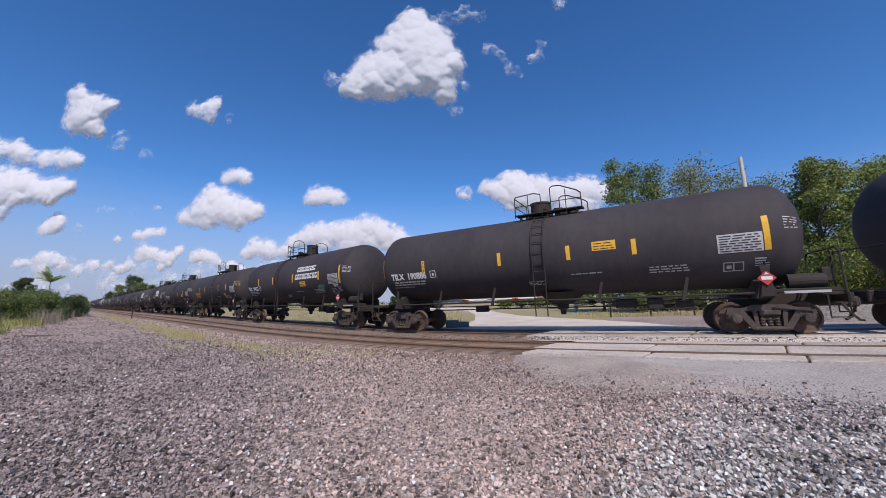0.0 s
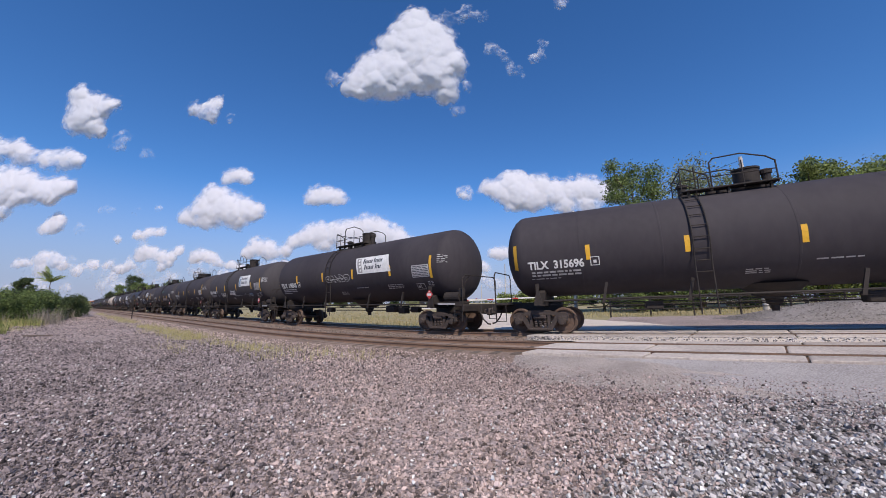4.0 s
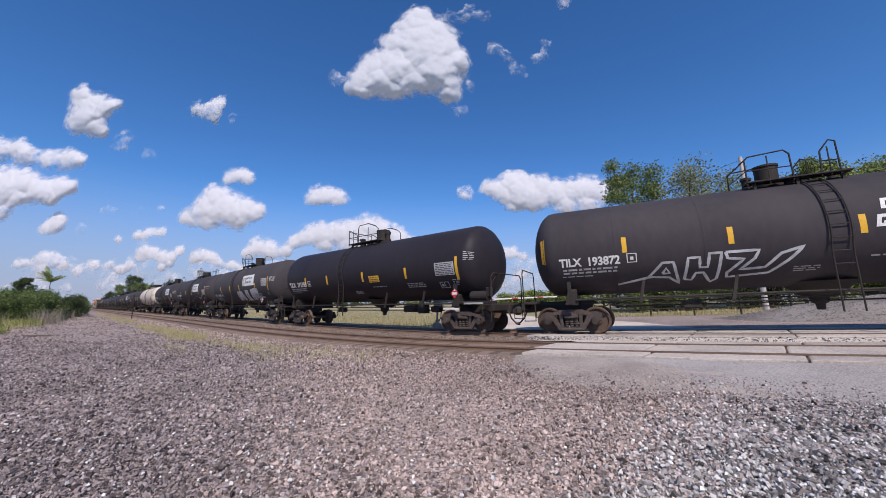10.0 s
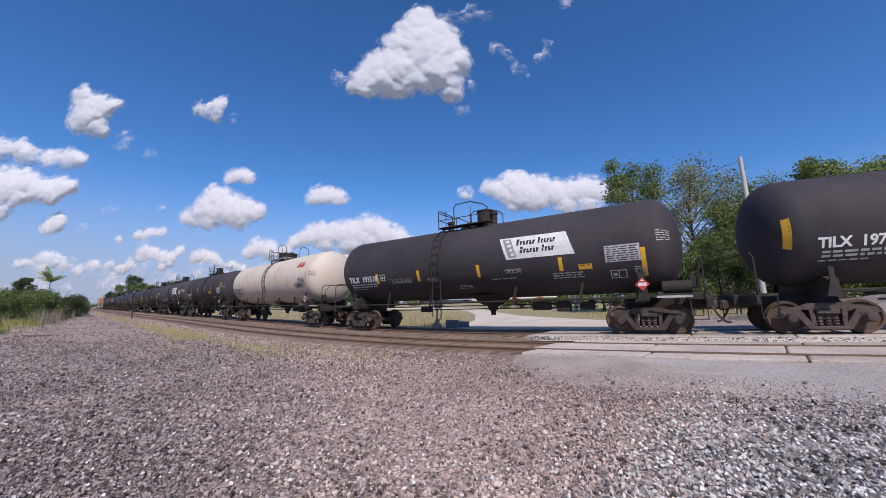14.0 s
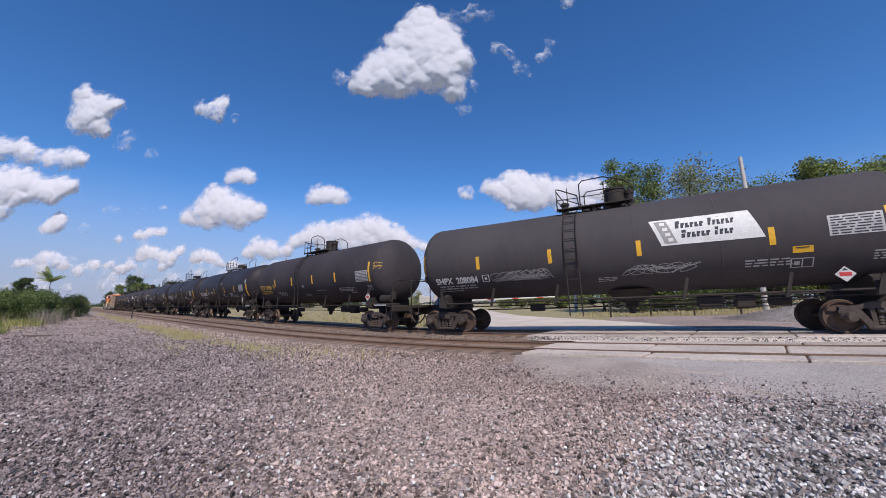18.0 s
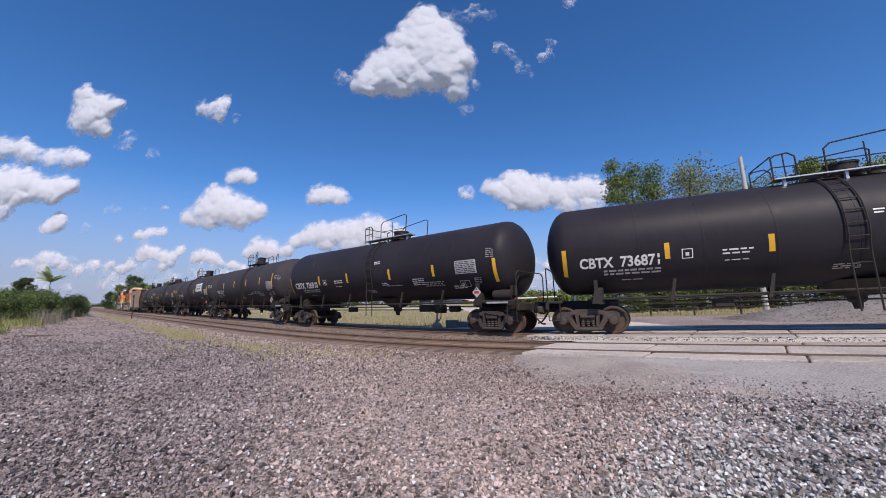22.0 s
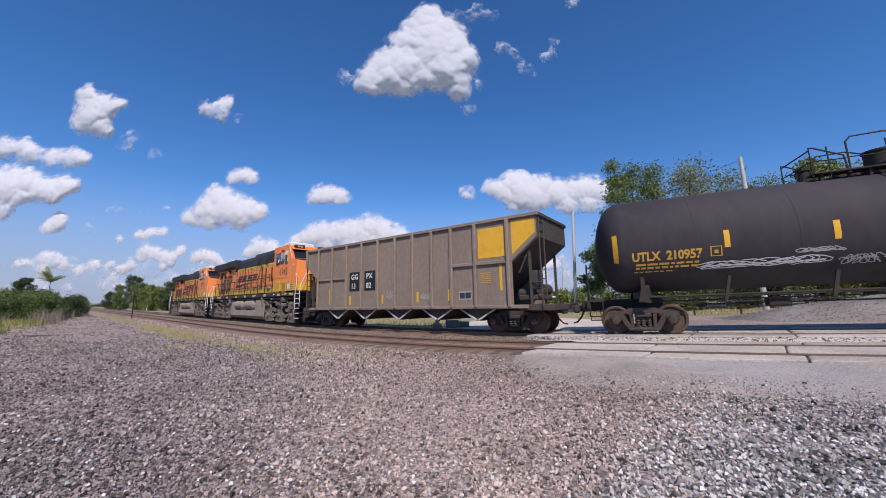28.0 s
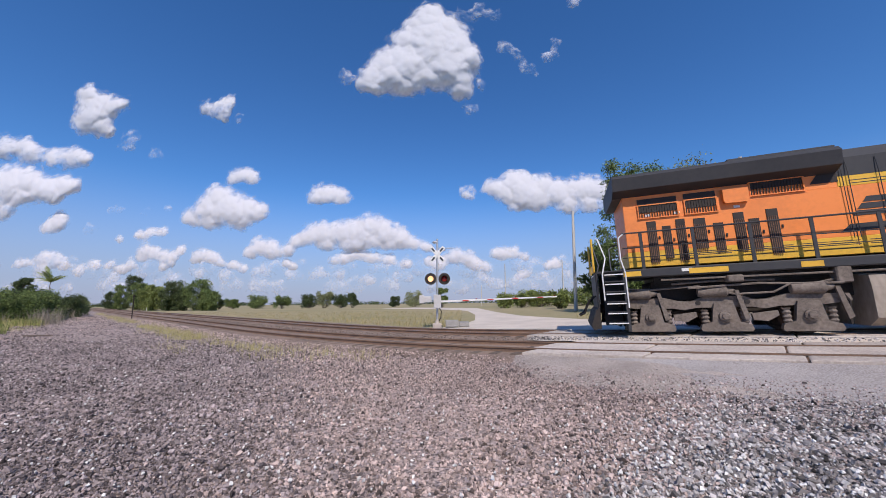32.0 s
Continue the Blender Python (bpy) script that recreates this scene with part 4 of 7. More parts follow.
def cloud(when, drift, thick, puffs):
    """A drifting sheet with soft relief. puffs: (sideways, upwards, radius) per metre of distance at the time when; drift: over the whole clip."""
    seed = len(cloud_rows)
    pf = np.array(puffs)
    c = pf[:, :2].mean(0)
    lo = (pf[:, :2] - pf[:, 2:] * 2.0).min(0)
    hi = (pf[:, :2] + pf[:, 2:] * 2.0).max(0)
    r0 = float(pf[:, 2].max() + pf[:, 2].mean()) / 2
    step = max(0.0036, (hi - lo).max() / 170)
    us, vs = np.arange(lo[0], hi[0], step), np.arange(lo[1], hi[1], step)
    U, V = np.meshgrid(us, vs)

    def fbm(k, z, octaves=6):
        return np.array([noise.fractal((float(a) * k, float(b) * k, z), 0.8, 2.1, octaves) for a, b in zip(U.ravel(), V.ravel())]).reshape(U.shape)

    wx, wy, fine, mild = fbm(0.7 / r0, seed * 3.3), fbm(0.7 / r0, seed * 3.3 + 50), fbm(2.2 / r0, seed * 5.1 + 9), fbm(1.6 / r0, seed * 7.7, 2)
    loose = 0.5 if thick < 0.8 else 0.26
    flat = c[1] < 0.42
    puffs = [(x, y, r * (1.28 if y < 0.24 else 1.18 if y < 0.42 else 1.04)) for x, y, r in puffs]
    A, B = U + wx * r0 * loose, V + wy * r0 * loose * (0.5 if flat else 1.0)
    dens, soft = np.zeros(U.shape), np.zeros(U.shape)
    for x, y, r in puffs:
        rise_ = B - y
        under = np.where(rise_ < 0, 1.45, 0.92) if flat else 1.0
        dens = dens + np.exp(-1.5 * ((A - x) ** 2 + (rise_ * under) ** 2) / (r * r))
        soft = soft + np.exp(-0.9 * ((U - x) ** 2 + (V - y) ** 2) / (r * r))
    body, hull = 1 - np.exp(-1.5 * dens), 1 - np.exp(-0.8 * soft)
    lump = np.zeros(U.shape)
    for x, y, r in puffs:
        lump = np.maximum(lump, r * np.clip(1 - ((A - x) ** 2 + (B - y) ** 2) / (r * r) / 1.3, 0, 1))
    lift = 0.8 * r0 * hull ** 1.3 + 0.4 * lump * hull + 0.07 * r0 * mild * hull
    puff = np.clip((body - 0.4) * 1.5 + 0.12 * fine, -0.8, 0.95 if thick > 0.95 else 0.8 * thick - (0.27 if thick < 0.6 else 0.18))
    rim = np.minimum(np.minimum(U - lo[0], hi[0] - U), np.minimum(V - lo[1], hi[1] - V)) / (0.6 * r0)
    puff = np.where(rim < 1, puff + (np.clip(rim, 0, 1) - 1) * 2, puff)
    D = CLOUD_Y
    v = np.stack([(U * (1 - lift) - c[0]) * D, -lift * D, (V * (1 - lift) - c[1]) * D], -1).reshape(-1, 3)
    k = len(us)
    f = [(i * k + j, i * k + j + 1, (i + 1) * k + j + 1, (i + 1) * k + j) for i in range(len(vs) - 1) for j in range(k - 1) if puff[i:i + 2, j:j + 2].max() > -0.42]
    me = bpy.data.meshes.new("cloud")
    me.from_pydata(v.tolist(), [], f)
    me.attributes.new("puff", "FLOAT", "POINT").data.foreach_set("value", puff.ravel())
    me.polygons.foreach_set("use_smooth", [True] * len(me.polygons))
    me.materials.append(M["cloud"])
    words = "thin torn white cloud wisps" if thick < 0.6 else "white fair-weather cumulus cloud with a greyish base" if not flat else "low white cumulus clouds along the horizon"
    ob = tagged(new("cloud", me), words + " drifting over the plain", "cloud", "clouds")
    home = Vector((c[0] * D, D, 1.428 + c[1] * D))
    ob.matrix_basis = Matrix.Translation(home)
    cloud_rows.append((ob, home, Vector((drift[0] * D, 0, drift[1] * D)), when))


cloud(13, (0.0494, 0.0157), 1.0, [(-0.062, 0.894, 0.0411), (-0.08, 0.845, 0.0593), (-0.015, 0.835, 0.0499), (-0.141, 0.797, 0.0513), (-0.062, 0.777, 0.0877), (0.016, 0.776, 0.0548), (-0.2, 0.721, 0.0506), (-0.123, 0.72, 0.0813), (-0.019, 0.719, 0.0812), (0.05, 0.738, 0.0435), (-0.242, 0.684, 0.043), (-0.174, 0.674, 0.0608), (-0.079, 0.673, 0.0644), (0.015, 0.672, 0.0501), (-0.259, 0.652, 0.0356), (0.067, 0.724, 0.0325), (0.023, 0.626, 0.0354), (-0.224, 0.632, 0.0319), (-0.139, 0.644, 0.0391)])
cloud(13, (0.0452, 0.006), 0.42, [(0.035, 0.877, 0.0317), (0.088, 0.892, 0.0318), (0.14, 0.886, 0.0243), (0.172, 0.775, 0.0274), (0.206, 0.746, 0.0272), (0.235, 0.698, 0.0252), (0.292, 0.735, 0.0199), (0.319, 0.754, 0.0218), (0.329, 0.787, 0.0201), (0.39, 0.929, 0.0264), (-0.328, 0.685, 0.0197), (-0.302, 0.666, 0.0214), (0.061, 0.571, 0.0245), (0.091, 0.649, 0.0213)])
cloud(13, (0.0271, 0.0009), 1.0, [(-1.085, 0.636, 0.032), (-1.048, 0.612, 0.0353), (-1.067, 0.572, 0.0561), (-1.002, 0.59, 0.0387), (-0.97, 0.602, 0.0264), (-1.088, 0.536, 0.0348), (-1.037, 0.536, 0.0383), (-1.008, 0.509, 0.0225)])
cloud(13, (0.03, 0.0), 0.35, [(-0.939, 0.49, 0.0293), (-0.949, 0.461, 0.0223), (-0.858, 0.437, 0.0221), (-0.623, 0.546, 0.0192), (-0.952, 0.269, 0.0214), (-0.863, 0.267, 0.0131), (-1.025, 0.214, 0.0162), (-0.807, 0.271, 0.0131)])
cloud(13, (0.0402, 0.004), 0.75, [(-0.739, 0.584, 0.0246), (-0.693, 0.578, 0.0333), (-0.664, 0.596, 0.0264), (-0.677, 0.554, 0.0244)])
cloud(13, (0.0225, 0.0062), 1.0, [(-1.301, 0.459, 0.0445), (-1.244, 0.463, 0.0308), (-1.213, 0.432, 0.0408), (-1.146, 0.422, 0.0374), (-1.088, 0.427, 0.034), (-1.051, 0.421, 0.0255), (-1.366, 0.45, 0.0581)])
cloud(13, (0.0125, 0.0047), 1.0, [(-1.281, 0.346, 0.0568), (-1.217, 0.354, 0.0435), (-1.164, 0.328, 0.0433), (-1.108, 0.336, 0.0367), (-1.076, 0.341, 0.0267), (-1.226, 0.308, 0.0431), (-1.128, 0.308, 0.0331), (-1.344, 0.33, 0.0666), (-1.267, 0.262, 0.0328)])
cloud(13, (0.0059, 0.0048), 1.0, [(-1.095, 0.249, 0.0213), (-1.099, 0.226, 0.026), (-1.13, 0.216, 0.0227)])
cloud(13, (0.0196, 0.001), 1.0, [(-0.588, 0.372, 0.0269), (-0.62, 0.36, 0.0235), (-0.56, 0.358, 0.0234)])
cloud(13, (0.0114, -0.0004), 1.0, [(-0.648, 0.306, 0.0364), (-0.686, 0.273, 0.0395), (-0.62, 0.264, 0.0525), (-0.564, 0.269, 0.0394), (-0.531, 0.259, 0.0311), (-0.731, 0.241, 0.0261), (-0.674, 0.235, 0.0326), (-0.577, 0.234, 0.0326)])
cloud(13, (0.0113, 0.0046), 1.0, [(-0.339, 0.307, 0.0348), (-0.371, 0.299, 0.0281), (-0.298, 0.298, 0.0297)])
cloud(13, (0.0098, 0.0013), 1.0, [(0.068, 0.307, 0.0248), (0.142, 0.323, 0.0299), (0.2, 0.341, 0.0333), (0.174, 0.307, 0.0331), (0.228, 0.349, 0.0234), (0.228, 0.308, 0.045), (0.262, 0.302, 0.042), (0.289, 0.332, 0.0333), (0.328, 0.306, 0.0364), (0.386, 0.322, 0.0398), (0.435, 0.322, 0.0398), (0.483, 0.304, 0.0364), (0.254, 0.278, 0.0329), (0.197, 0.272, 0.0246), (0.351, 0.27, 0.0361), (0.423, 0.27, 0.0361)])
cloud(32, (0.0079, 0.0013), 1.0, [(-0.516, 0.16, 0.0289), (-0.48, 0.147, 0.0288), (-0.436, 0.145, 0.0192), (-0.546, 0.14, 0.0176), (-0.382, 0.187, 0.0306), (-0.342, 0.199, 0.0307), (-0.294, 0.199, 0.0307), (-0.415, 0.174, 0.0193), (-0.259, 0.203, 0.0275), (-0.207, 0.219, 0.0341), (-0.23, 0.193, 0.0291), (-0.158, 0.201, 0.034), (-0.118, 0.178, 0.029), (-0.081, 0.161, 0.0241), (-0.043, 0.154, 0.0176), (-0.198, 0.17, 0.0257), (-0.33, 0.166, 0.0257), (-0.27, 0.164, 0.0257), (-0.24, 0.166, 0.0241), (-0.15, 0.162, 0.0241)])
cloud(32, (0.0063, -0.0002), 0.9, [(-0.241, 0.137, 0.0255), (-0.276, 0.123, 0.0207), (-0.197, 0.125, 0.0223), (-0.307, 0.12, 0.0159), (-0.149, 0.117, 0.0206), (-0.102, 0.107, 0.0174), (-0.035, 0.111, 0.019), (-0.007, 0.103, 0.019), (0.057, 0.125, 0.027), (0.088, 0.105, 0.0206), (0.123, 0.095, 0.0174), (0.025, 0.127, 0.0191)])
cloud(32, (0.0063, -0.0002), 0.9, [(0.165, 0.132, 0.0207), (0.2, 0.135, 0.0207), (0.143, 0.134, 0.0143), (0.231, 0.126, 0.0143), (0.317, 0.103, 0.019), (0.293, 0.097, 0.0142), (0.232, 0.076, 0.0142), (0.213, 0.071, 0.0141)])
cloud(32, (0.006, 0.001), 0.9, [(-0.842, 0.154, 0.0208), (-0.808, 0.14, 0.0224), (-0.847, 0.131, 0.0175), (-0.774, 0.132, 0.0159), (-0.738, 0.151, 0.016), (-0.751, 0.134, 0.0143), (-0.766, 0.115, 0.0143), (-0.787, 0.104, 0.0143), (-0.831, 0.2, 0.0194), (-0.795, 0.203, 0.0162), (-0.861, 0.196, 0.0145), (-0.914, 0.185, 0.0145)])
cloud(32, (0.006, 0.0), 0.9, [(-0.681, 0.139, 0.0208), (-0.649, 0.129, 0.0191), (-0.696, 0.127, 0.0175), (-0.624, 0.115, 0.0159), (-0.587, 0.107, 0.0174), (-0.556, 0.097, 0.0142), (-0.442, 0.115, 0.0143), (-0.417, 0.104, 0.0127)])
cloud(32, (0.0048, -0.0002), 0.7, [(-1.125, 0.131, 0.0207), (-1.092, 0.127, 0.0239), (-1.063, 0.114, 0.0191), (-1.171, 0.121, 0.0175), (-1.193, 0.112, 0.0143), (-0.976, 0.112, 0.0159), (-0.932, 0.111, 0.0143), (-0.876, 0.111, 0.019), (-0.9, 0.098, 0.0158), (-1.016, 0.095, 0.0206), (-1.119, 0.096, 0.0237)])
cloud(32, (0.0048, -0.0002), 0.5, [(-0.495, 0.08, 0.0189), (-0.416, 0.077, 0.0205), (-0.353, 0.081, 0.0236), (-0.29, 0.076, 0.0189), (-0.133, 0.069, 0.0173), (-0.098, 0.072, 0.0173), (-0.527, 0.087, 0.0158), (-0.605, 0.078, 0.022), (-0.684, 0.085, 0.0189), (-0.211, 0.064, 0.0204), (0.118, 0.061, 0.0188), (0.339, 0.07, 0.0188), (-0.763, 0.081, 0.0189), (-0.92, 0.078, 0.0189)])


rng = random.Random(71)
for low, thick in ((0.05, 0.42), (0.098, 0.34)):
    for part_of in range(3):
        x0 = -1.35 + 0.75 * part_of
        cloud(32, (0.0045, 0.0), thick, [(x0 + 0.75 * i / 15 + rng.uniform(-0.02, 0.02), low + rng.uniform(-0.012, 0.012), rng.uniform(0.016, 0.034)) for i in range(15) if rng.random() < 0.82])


# ---- the train ----
CAR, SPEED = 17.5, 14.748
# where the middle of each tank car stands at the start, in metres along the line
MIDDLE = (28.14, 10.69, -6.77, -24.18, -41.74, -59.39, -77.05, -94.23, -111.64, -129.12, -146.60, -164.06, -181.42, -198.84, -216.85, -234.86, -252.30, -269.74, -287.24, -305.23, -322.58, -340.06, -357.49, -374.92, -392.34)
PIVOT = 6.55
R, ZC, END = 1.644, 3.01, 7.85
SPAN = [END]          # half length of the tank that is being built
SHAPES, VEHICLES = {}, []


def shared(key, make, smooth=False):
    if key not in SHAPES:
        SHAPES[key] = make().mesh(key, smooth)
    return SHAPES[key]


def on_tank(x, v, off=0.006):
    """The near flank of a tank: v metres up its curve from mid height."""
    a = v / R
    u = min(max(0.0, abs(x) - SPAN[0] + 0.82) / 0.82, 0.98)
    r = R * math.sqrt(1 - u * u) + off
    return (x, -r * math.cos(a), ZC + r * math.sin(a))


def patch(x0, x1, v0, v1, off=0.006, slant=0.0, n=None):
    g = Geo()
    n = n or max(1, int(abs(v1 - v0) / 0.15))
    v, f = [], []
    for i in range(n + 1):
        h = v0 + (v1 - v0) * i / n
        k = slant * (h - v0)
        v += [on_tank(x0 + k, h, off), on_tank(x1 + k, h, off)]
    f = [(2 * i, 2 * i + 1, 2 * i + 3, 2 * i + 2) for i in range(n)]
    return g.add(v, f)


def join(*gs):
    g = Geo()
    for k in gs:
        g.add(k.v, k.f)
    return g


LETTERS = {}


def letters(text, size, bold=0.012):
    """Outlines of a line of text in the built-in font, as (points, faces), its left foot at 0, 0."""
    key = (text, size, bold)
    if key not in LETTERS:
        cu = bpy.data.curves.new("text", "FONT")
        cu.body, cu.size, cu.offset, cu.resolution_u = text, size, bold, 3
        ob = new("text", cu)
        bpy.context.view_layer.update()
        me = bpy.data.meshes.new_from_object(ob.evaluated_get(bpy.context.evaluated_depsgraph_get()))
        LETTERS[key] = ([tuple(v.co) for v in me.vertices], [tuple(p.vertices) for p in me.polygons])
        bpy.data.objects.remove(ob)
        bpy.data.meshes.remove(me)
    return LETTERS[key]


def tank_text(text, x, v, size, bold=0.012, span=1.66, off=0.009):
    p, f = letters(text, size, bold)
    k = span / max(q[0] for q in p)
    return Geo().add([on_tank(x + q[0] * k, v + q[1], off) for q in p], f)


def strokes(lines, r, off=0.007):
    """Sprayed outlines: a ribbon along each line of points."""
    g = Geo()
    for pts in lines:
        fine = []
        for (a, b), (c, d) in zip(pts, pts[1:]):
            n = max(1, int(math.hypot(c - a, d - b) / 0.12))
            fine += [(a + (c - a) * i / n, b + (d - b) * i / n) for i in range(n)]
        fine.append(pts[-1])
        row = []
        for k, (a, b) in enumerate(fine):
            p, q = fine[max(k - 1, 0)], fine[min(k + 1, len(fine) - 1)]
            l = math.hypot(q[0] - p[0], q[1] - p[1]) or 1
            nx, nv = -(q[1] - p[1]) / l * r / 2, (q[0] - p[0]) / l * r / 2
            row += [on_tank(a + nx, b + nv, off), on_tank(a - nx, b - nv, off)]
        g.add(row, [(2 * k, 2 * k + 1, 2 * k + 3, 2 * k + 2) for k in range(len(fine) - 1)])
    return g


ANGULAR = tuple(tuple((-5.0 + (x + 4.5) * 1.02, v - 0.55) for x, v in row) for row in (((-4.5, -1.0), (-3.6, -0.72), (-3.2, -0.2), (-2.9, -0.2), (-2.72, -1.1), (-3.0, -0.78), (-3.5, -0.72), (-4.5, -1.0)),
           ((-3.2, -0.6), (-3.1, -0.4), (-3.0, -0.6), (-3.2, -0.6)),
           ((-2.6, -0.9), (-2.5, -0.1), (-2.2, -0.1), (-2.2, -0.45), (-2.0, -0.45), (-1.95, 0.0), (-1.65, 0.0), (-1.75, -0.95), (-1.9, -1.1), (-2.1, -0.65), (-2.3, -0.65), (-2.4, -0.95), (-2.6, -0.9)),
           ((-1.55, 0.0), (-0.75, 0.0), (-0.85, -0.25), (-1.2, -0.62), (-0.6, -0.58), (-0.25, -0.15), (0.25, 0.02), (-0.05, -0.35), (-0.5, -0.8), (-1.5, -0.9), (-1.5, -0.7), (-1.1, -0.25), (-1.5, -0.2), (-1.55, 0.0))))


def throw_up(car, x, v, w, h, n):
    """Chunky sprayed graffiti: leaning filled blocks with pale outlines."""
    rng = random.Random(n + int(x * 10))
    for i in range(n):
        a = x + w * i / n + 0.06
        b = a + w / n * 0.8
        lo, hi = v + rng.uniform(-0.1, 0.06), v + h + 0.05 * i + rng.uniform(-0.06, 0.06)
        s = (0.3, -0.28, 0.1, 0.35, -0.15)[i % 5]
        o = part("graffiti_block", patch(a - 0.03, b + 0.03, lo - 0.03, hi + 0.03, 0.004, s), "patch_black", car, "dark-edged silver graffiti block")
        part("fill", patch(a + 0.03, b - 0.06, lo + 0.03, hi - 0.03, 0.008, s), "spray_grey", o)
        part("gap", patch(a + (b - a) * 0.38, a + (b - a) * 0.52, lo + (0.03 if i % 2 else 0.3 * h), lo + h * (0.34 if i % 2 else 0.7), 0.011, s), "ink", o)


def bars(x, v, w, rows, h=0.05, gap=0.045, seed=0, off=0.008):
    """Small print that cannot be read: rows of short bars."""
    rng = random.Random(seed)
    g = Geo()
    for i in range(rows):
        a = x
        while a < x + w - 0.05:
            b = min(x + w, a + rng.uniform(0.08, 0.3))
            k = patch(a, b, v - i * (h + gap), v - i * (h + gap) + h, off, n=1)
            g.add(k.v, k.f)
            a = b + 0.05
    return g


def scrawl(x, v, w, h, seed, loops=7, r=0.035):
    """Sprayed tag: a looping ribbon that follows the flank."""
    rng = random.Random(seed)
    g = Geo()
    pts = []
    n = loops * 10
    for i in range(n):
        u = i / n
        pts.append((x + w * u + 0.11 * w * math.sin(i * 0.9 + seed), v + h * (0.5 + 0.48 * math.sin(i * 0.63 + seed) * math.cos(i * 0.21 + seed * 2)) + rng.uniform(-0.02, 0.02)))
    row = []
    for k, (a, b) in enumerate(pts):
        p, q = pts[max(k - 1, 0)], pts[min(k + 1, len(pts) - 1)]
        l = math.hypot(q[0] - p[0], q[1] - p[1]) or 1
        nx, nv = -(q[1] - p[1]) / l * r / 2, (q[0] - p[0]) / l * r / 2
        row += [on_tank(a + nx, b + nv), on_tank(a - nx, b - nv)]
    return g.add(row, [(2 * k, 2 * k + 1, 2 * k + 3, 2 * k + 2) for k in range(len(pts) - 1)])


def bogie(parent, x, dusty="cast"):
    b = part("bogie", shared("bogie_bolster", lambda: Geo().box((0, 0, 0.5), (0.42, 2.0, 0.26), 0.04).box((0, 0, 0.72), (0.5, 0.6, 0.2), 0.04)), "iron", parent, "two-axle freight bogie", at=pose(x, 0, 0))

    def side():
        g = Geo()
        top = ((-1.04, 0.62), (-1.0, 0.74), (-0.6, 0.78), (-0.38, 0.86), (0.38, 0.86), (0.6, 0.78), (1.0, 0.74), (1.04, 0.62))
        g.slab([(-1.05, 0.58), *top, (1.05, 0.58), (0.64, 0.56), (0.58, 0.68), (-0.58, 0.68), (-0.64, 0.56)], -0.07, 0.07)
        for k in (-1, 1):
            g.slab([(k * 0.78, 0.68), (k * 0.6, 0.7), (k * 0.3, 0.2), (k * 0.44, 0.14)], -0.065, 0.065)
            g.slab([(k * 0.42, 0.84), (k * 0.3, 0.84), (k * 0.27, 0.22), (k * 0.36, 0.22)], -0.06, 0.06)
            g.box((k * 0.82, 0, 0.55), (0.4, 0.16, 0.22), 0.04)
        g.box((0, 0, 0.17), (0.86, 0.16, 0.12), 0.04).box((0, 0, 0.62), (0.5, 0.2, 0.14), 0.03)
        return g

    for k in (-1, 1):
        part("side_frame", shared("side_frame", side), dusty, b, "cast steel side frame", at=pose(0, k * 1.0, 0))
        for i in (-1, 0, 1):
            part("spring", shared("spring", lambda: Geo().lathe([(0.23 + 0.04 * j, 0.075 if j % 2 else 0.05) for j in range(9)], 10, (0, 0, 0), "z")), dusty, b, "coil spring", at=pose(i * 0.17, k * 0.97, 0))
        for j in (-1, 1):
            part("bearing_cap", shared("bearing_cap", lambda: Geo().lathe(((-0.15, 0.05), (-0.14, 0.11), (-0.06, 0.145), (0.0, 0.15)), 14, (0, 0, 0), "y"), True), dusty, b, at=pose(j * 0.82, k * 1.08, 0.46, 0, 0, 0 if k < 0 else 180))
    for j in (-1, 1):
        wheelset(b, j * 0.82)
    return b


def wheelset(parent, x, r=0.46):
    def make():
        g = Geo().cyl((0, -0.8, 0), (0, 0.8, 0), 0.085, 12)
        for k in (-1, 1):
            prof = [(0.78, 0.1), (0.79, 0.16), (0.735, 0.2), (0.735, r - 0.09), (0.79, r - 0.06), (0.795, r - 0.012), (0.70, r), (0.672, r + 0.025), (0.655, r + 0.02), (0.65, r - 0.06), (0.69, r - 0.1), (0.69, 0.2), (0.65, 0.14)]
            g.lathe([(k * a, b) for a, b in prof], 28, (0, 0, 0), "y")
            for i in range(3):
                t = i * 2.094
                g.cyl((0.12 * math.cos(t), k * 0.79, 0.12 * math.sin(t)), (0.12 * math.cos(t), k * 0.8, 0.12 * math.sin(t)), 0.02, 6)
        return g

    w = part("wheelset", shared(f"wheelset_{r}", make, True), "wheel", parent, "rust-brown wheels on an axle", at=pose(x, 0, r))
    SPIN.append((w, x, r))
    return w


SPIN = []


def coupler(parent, x, k):
    part("coupler", shared("coupler", lambda: Geo().box((-0.35, 0, 0.86), (0.7, 0.16, 0.2), 0.03).box((0.02, 0.02, 0.86), (0.24, 0.3, 0.3), 0.06).tube([(-0.3, -0.25, 0.9), (-0.12, -0.27, 0.55), (0.05, -0.2, 0.36), (0.16, -0.12, 0.34)], 0.035)), "cast", parent, "dark rusty knuckle coupler with air hose", at=pose(x, 0, 0, 0, 0, 0 if k > 0 else 180))


def tank_shell(bands, end):
    def make():
        head = [(end - 0.82 + 0.82 * math.sin(a), R * math.cos(a)) for a in (radians(d) for d in (0, 12, 25, 38, 50, 62, 72, 80, 86))]
        prof = [(-x, r) for x, r in head[::-1]]
        for b in bands:
            prof += [(b - 0.03, R), (b - 0.025, R + 0.006), (b + 0.025, R + 0.006), (b + 0.03, R)]
        return Geo().lathe(prof + head, 72, (0, 0, ZC))
    return make


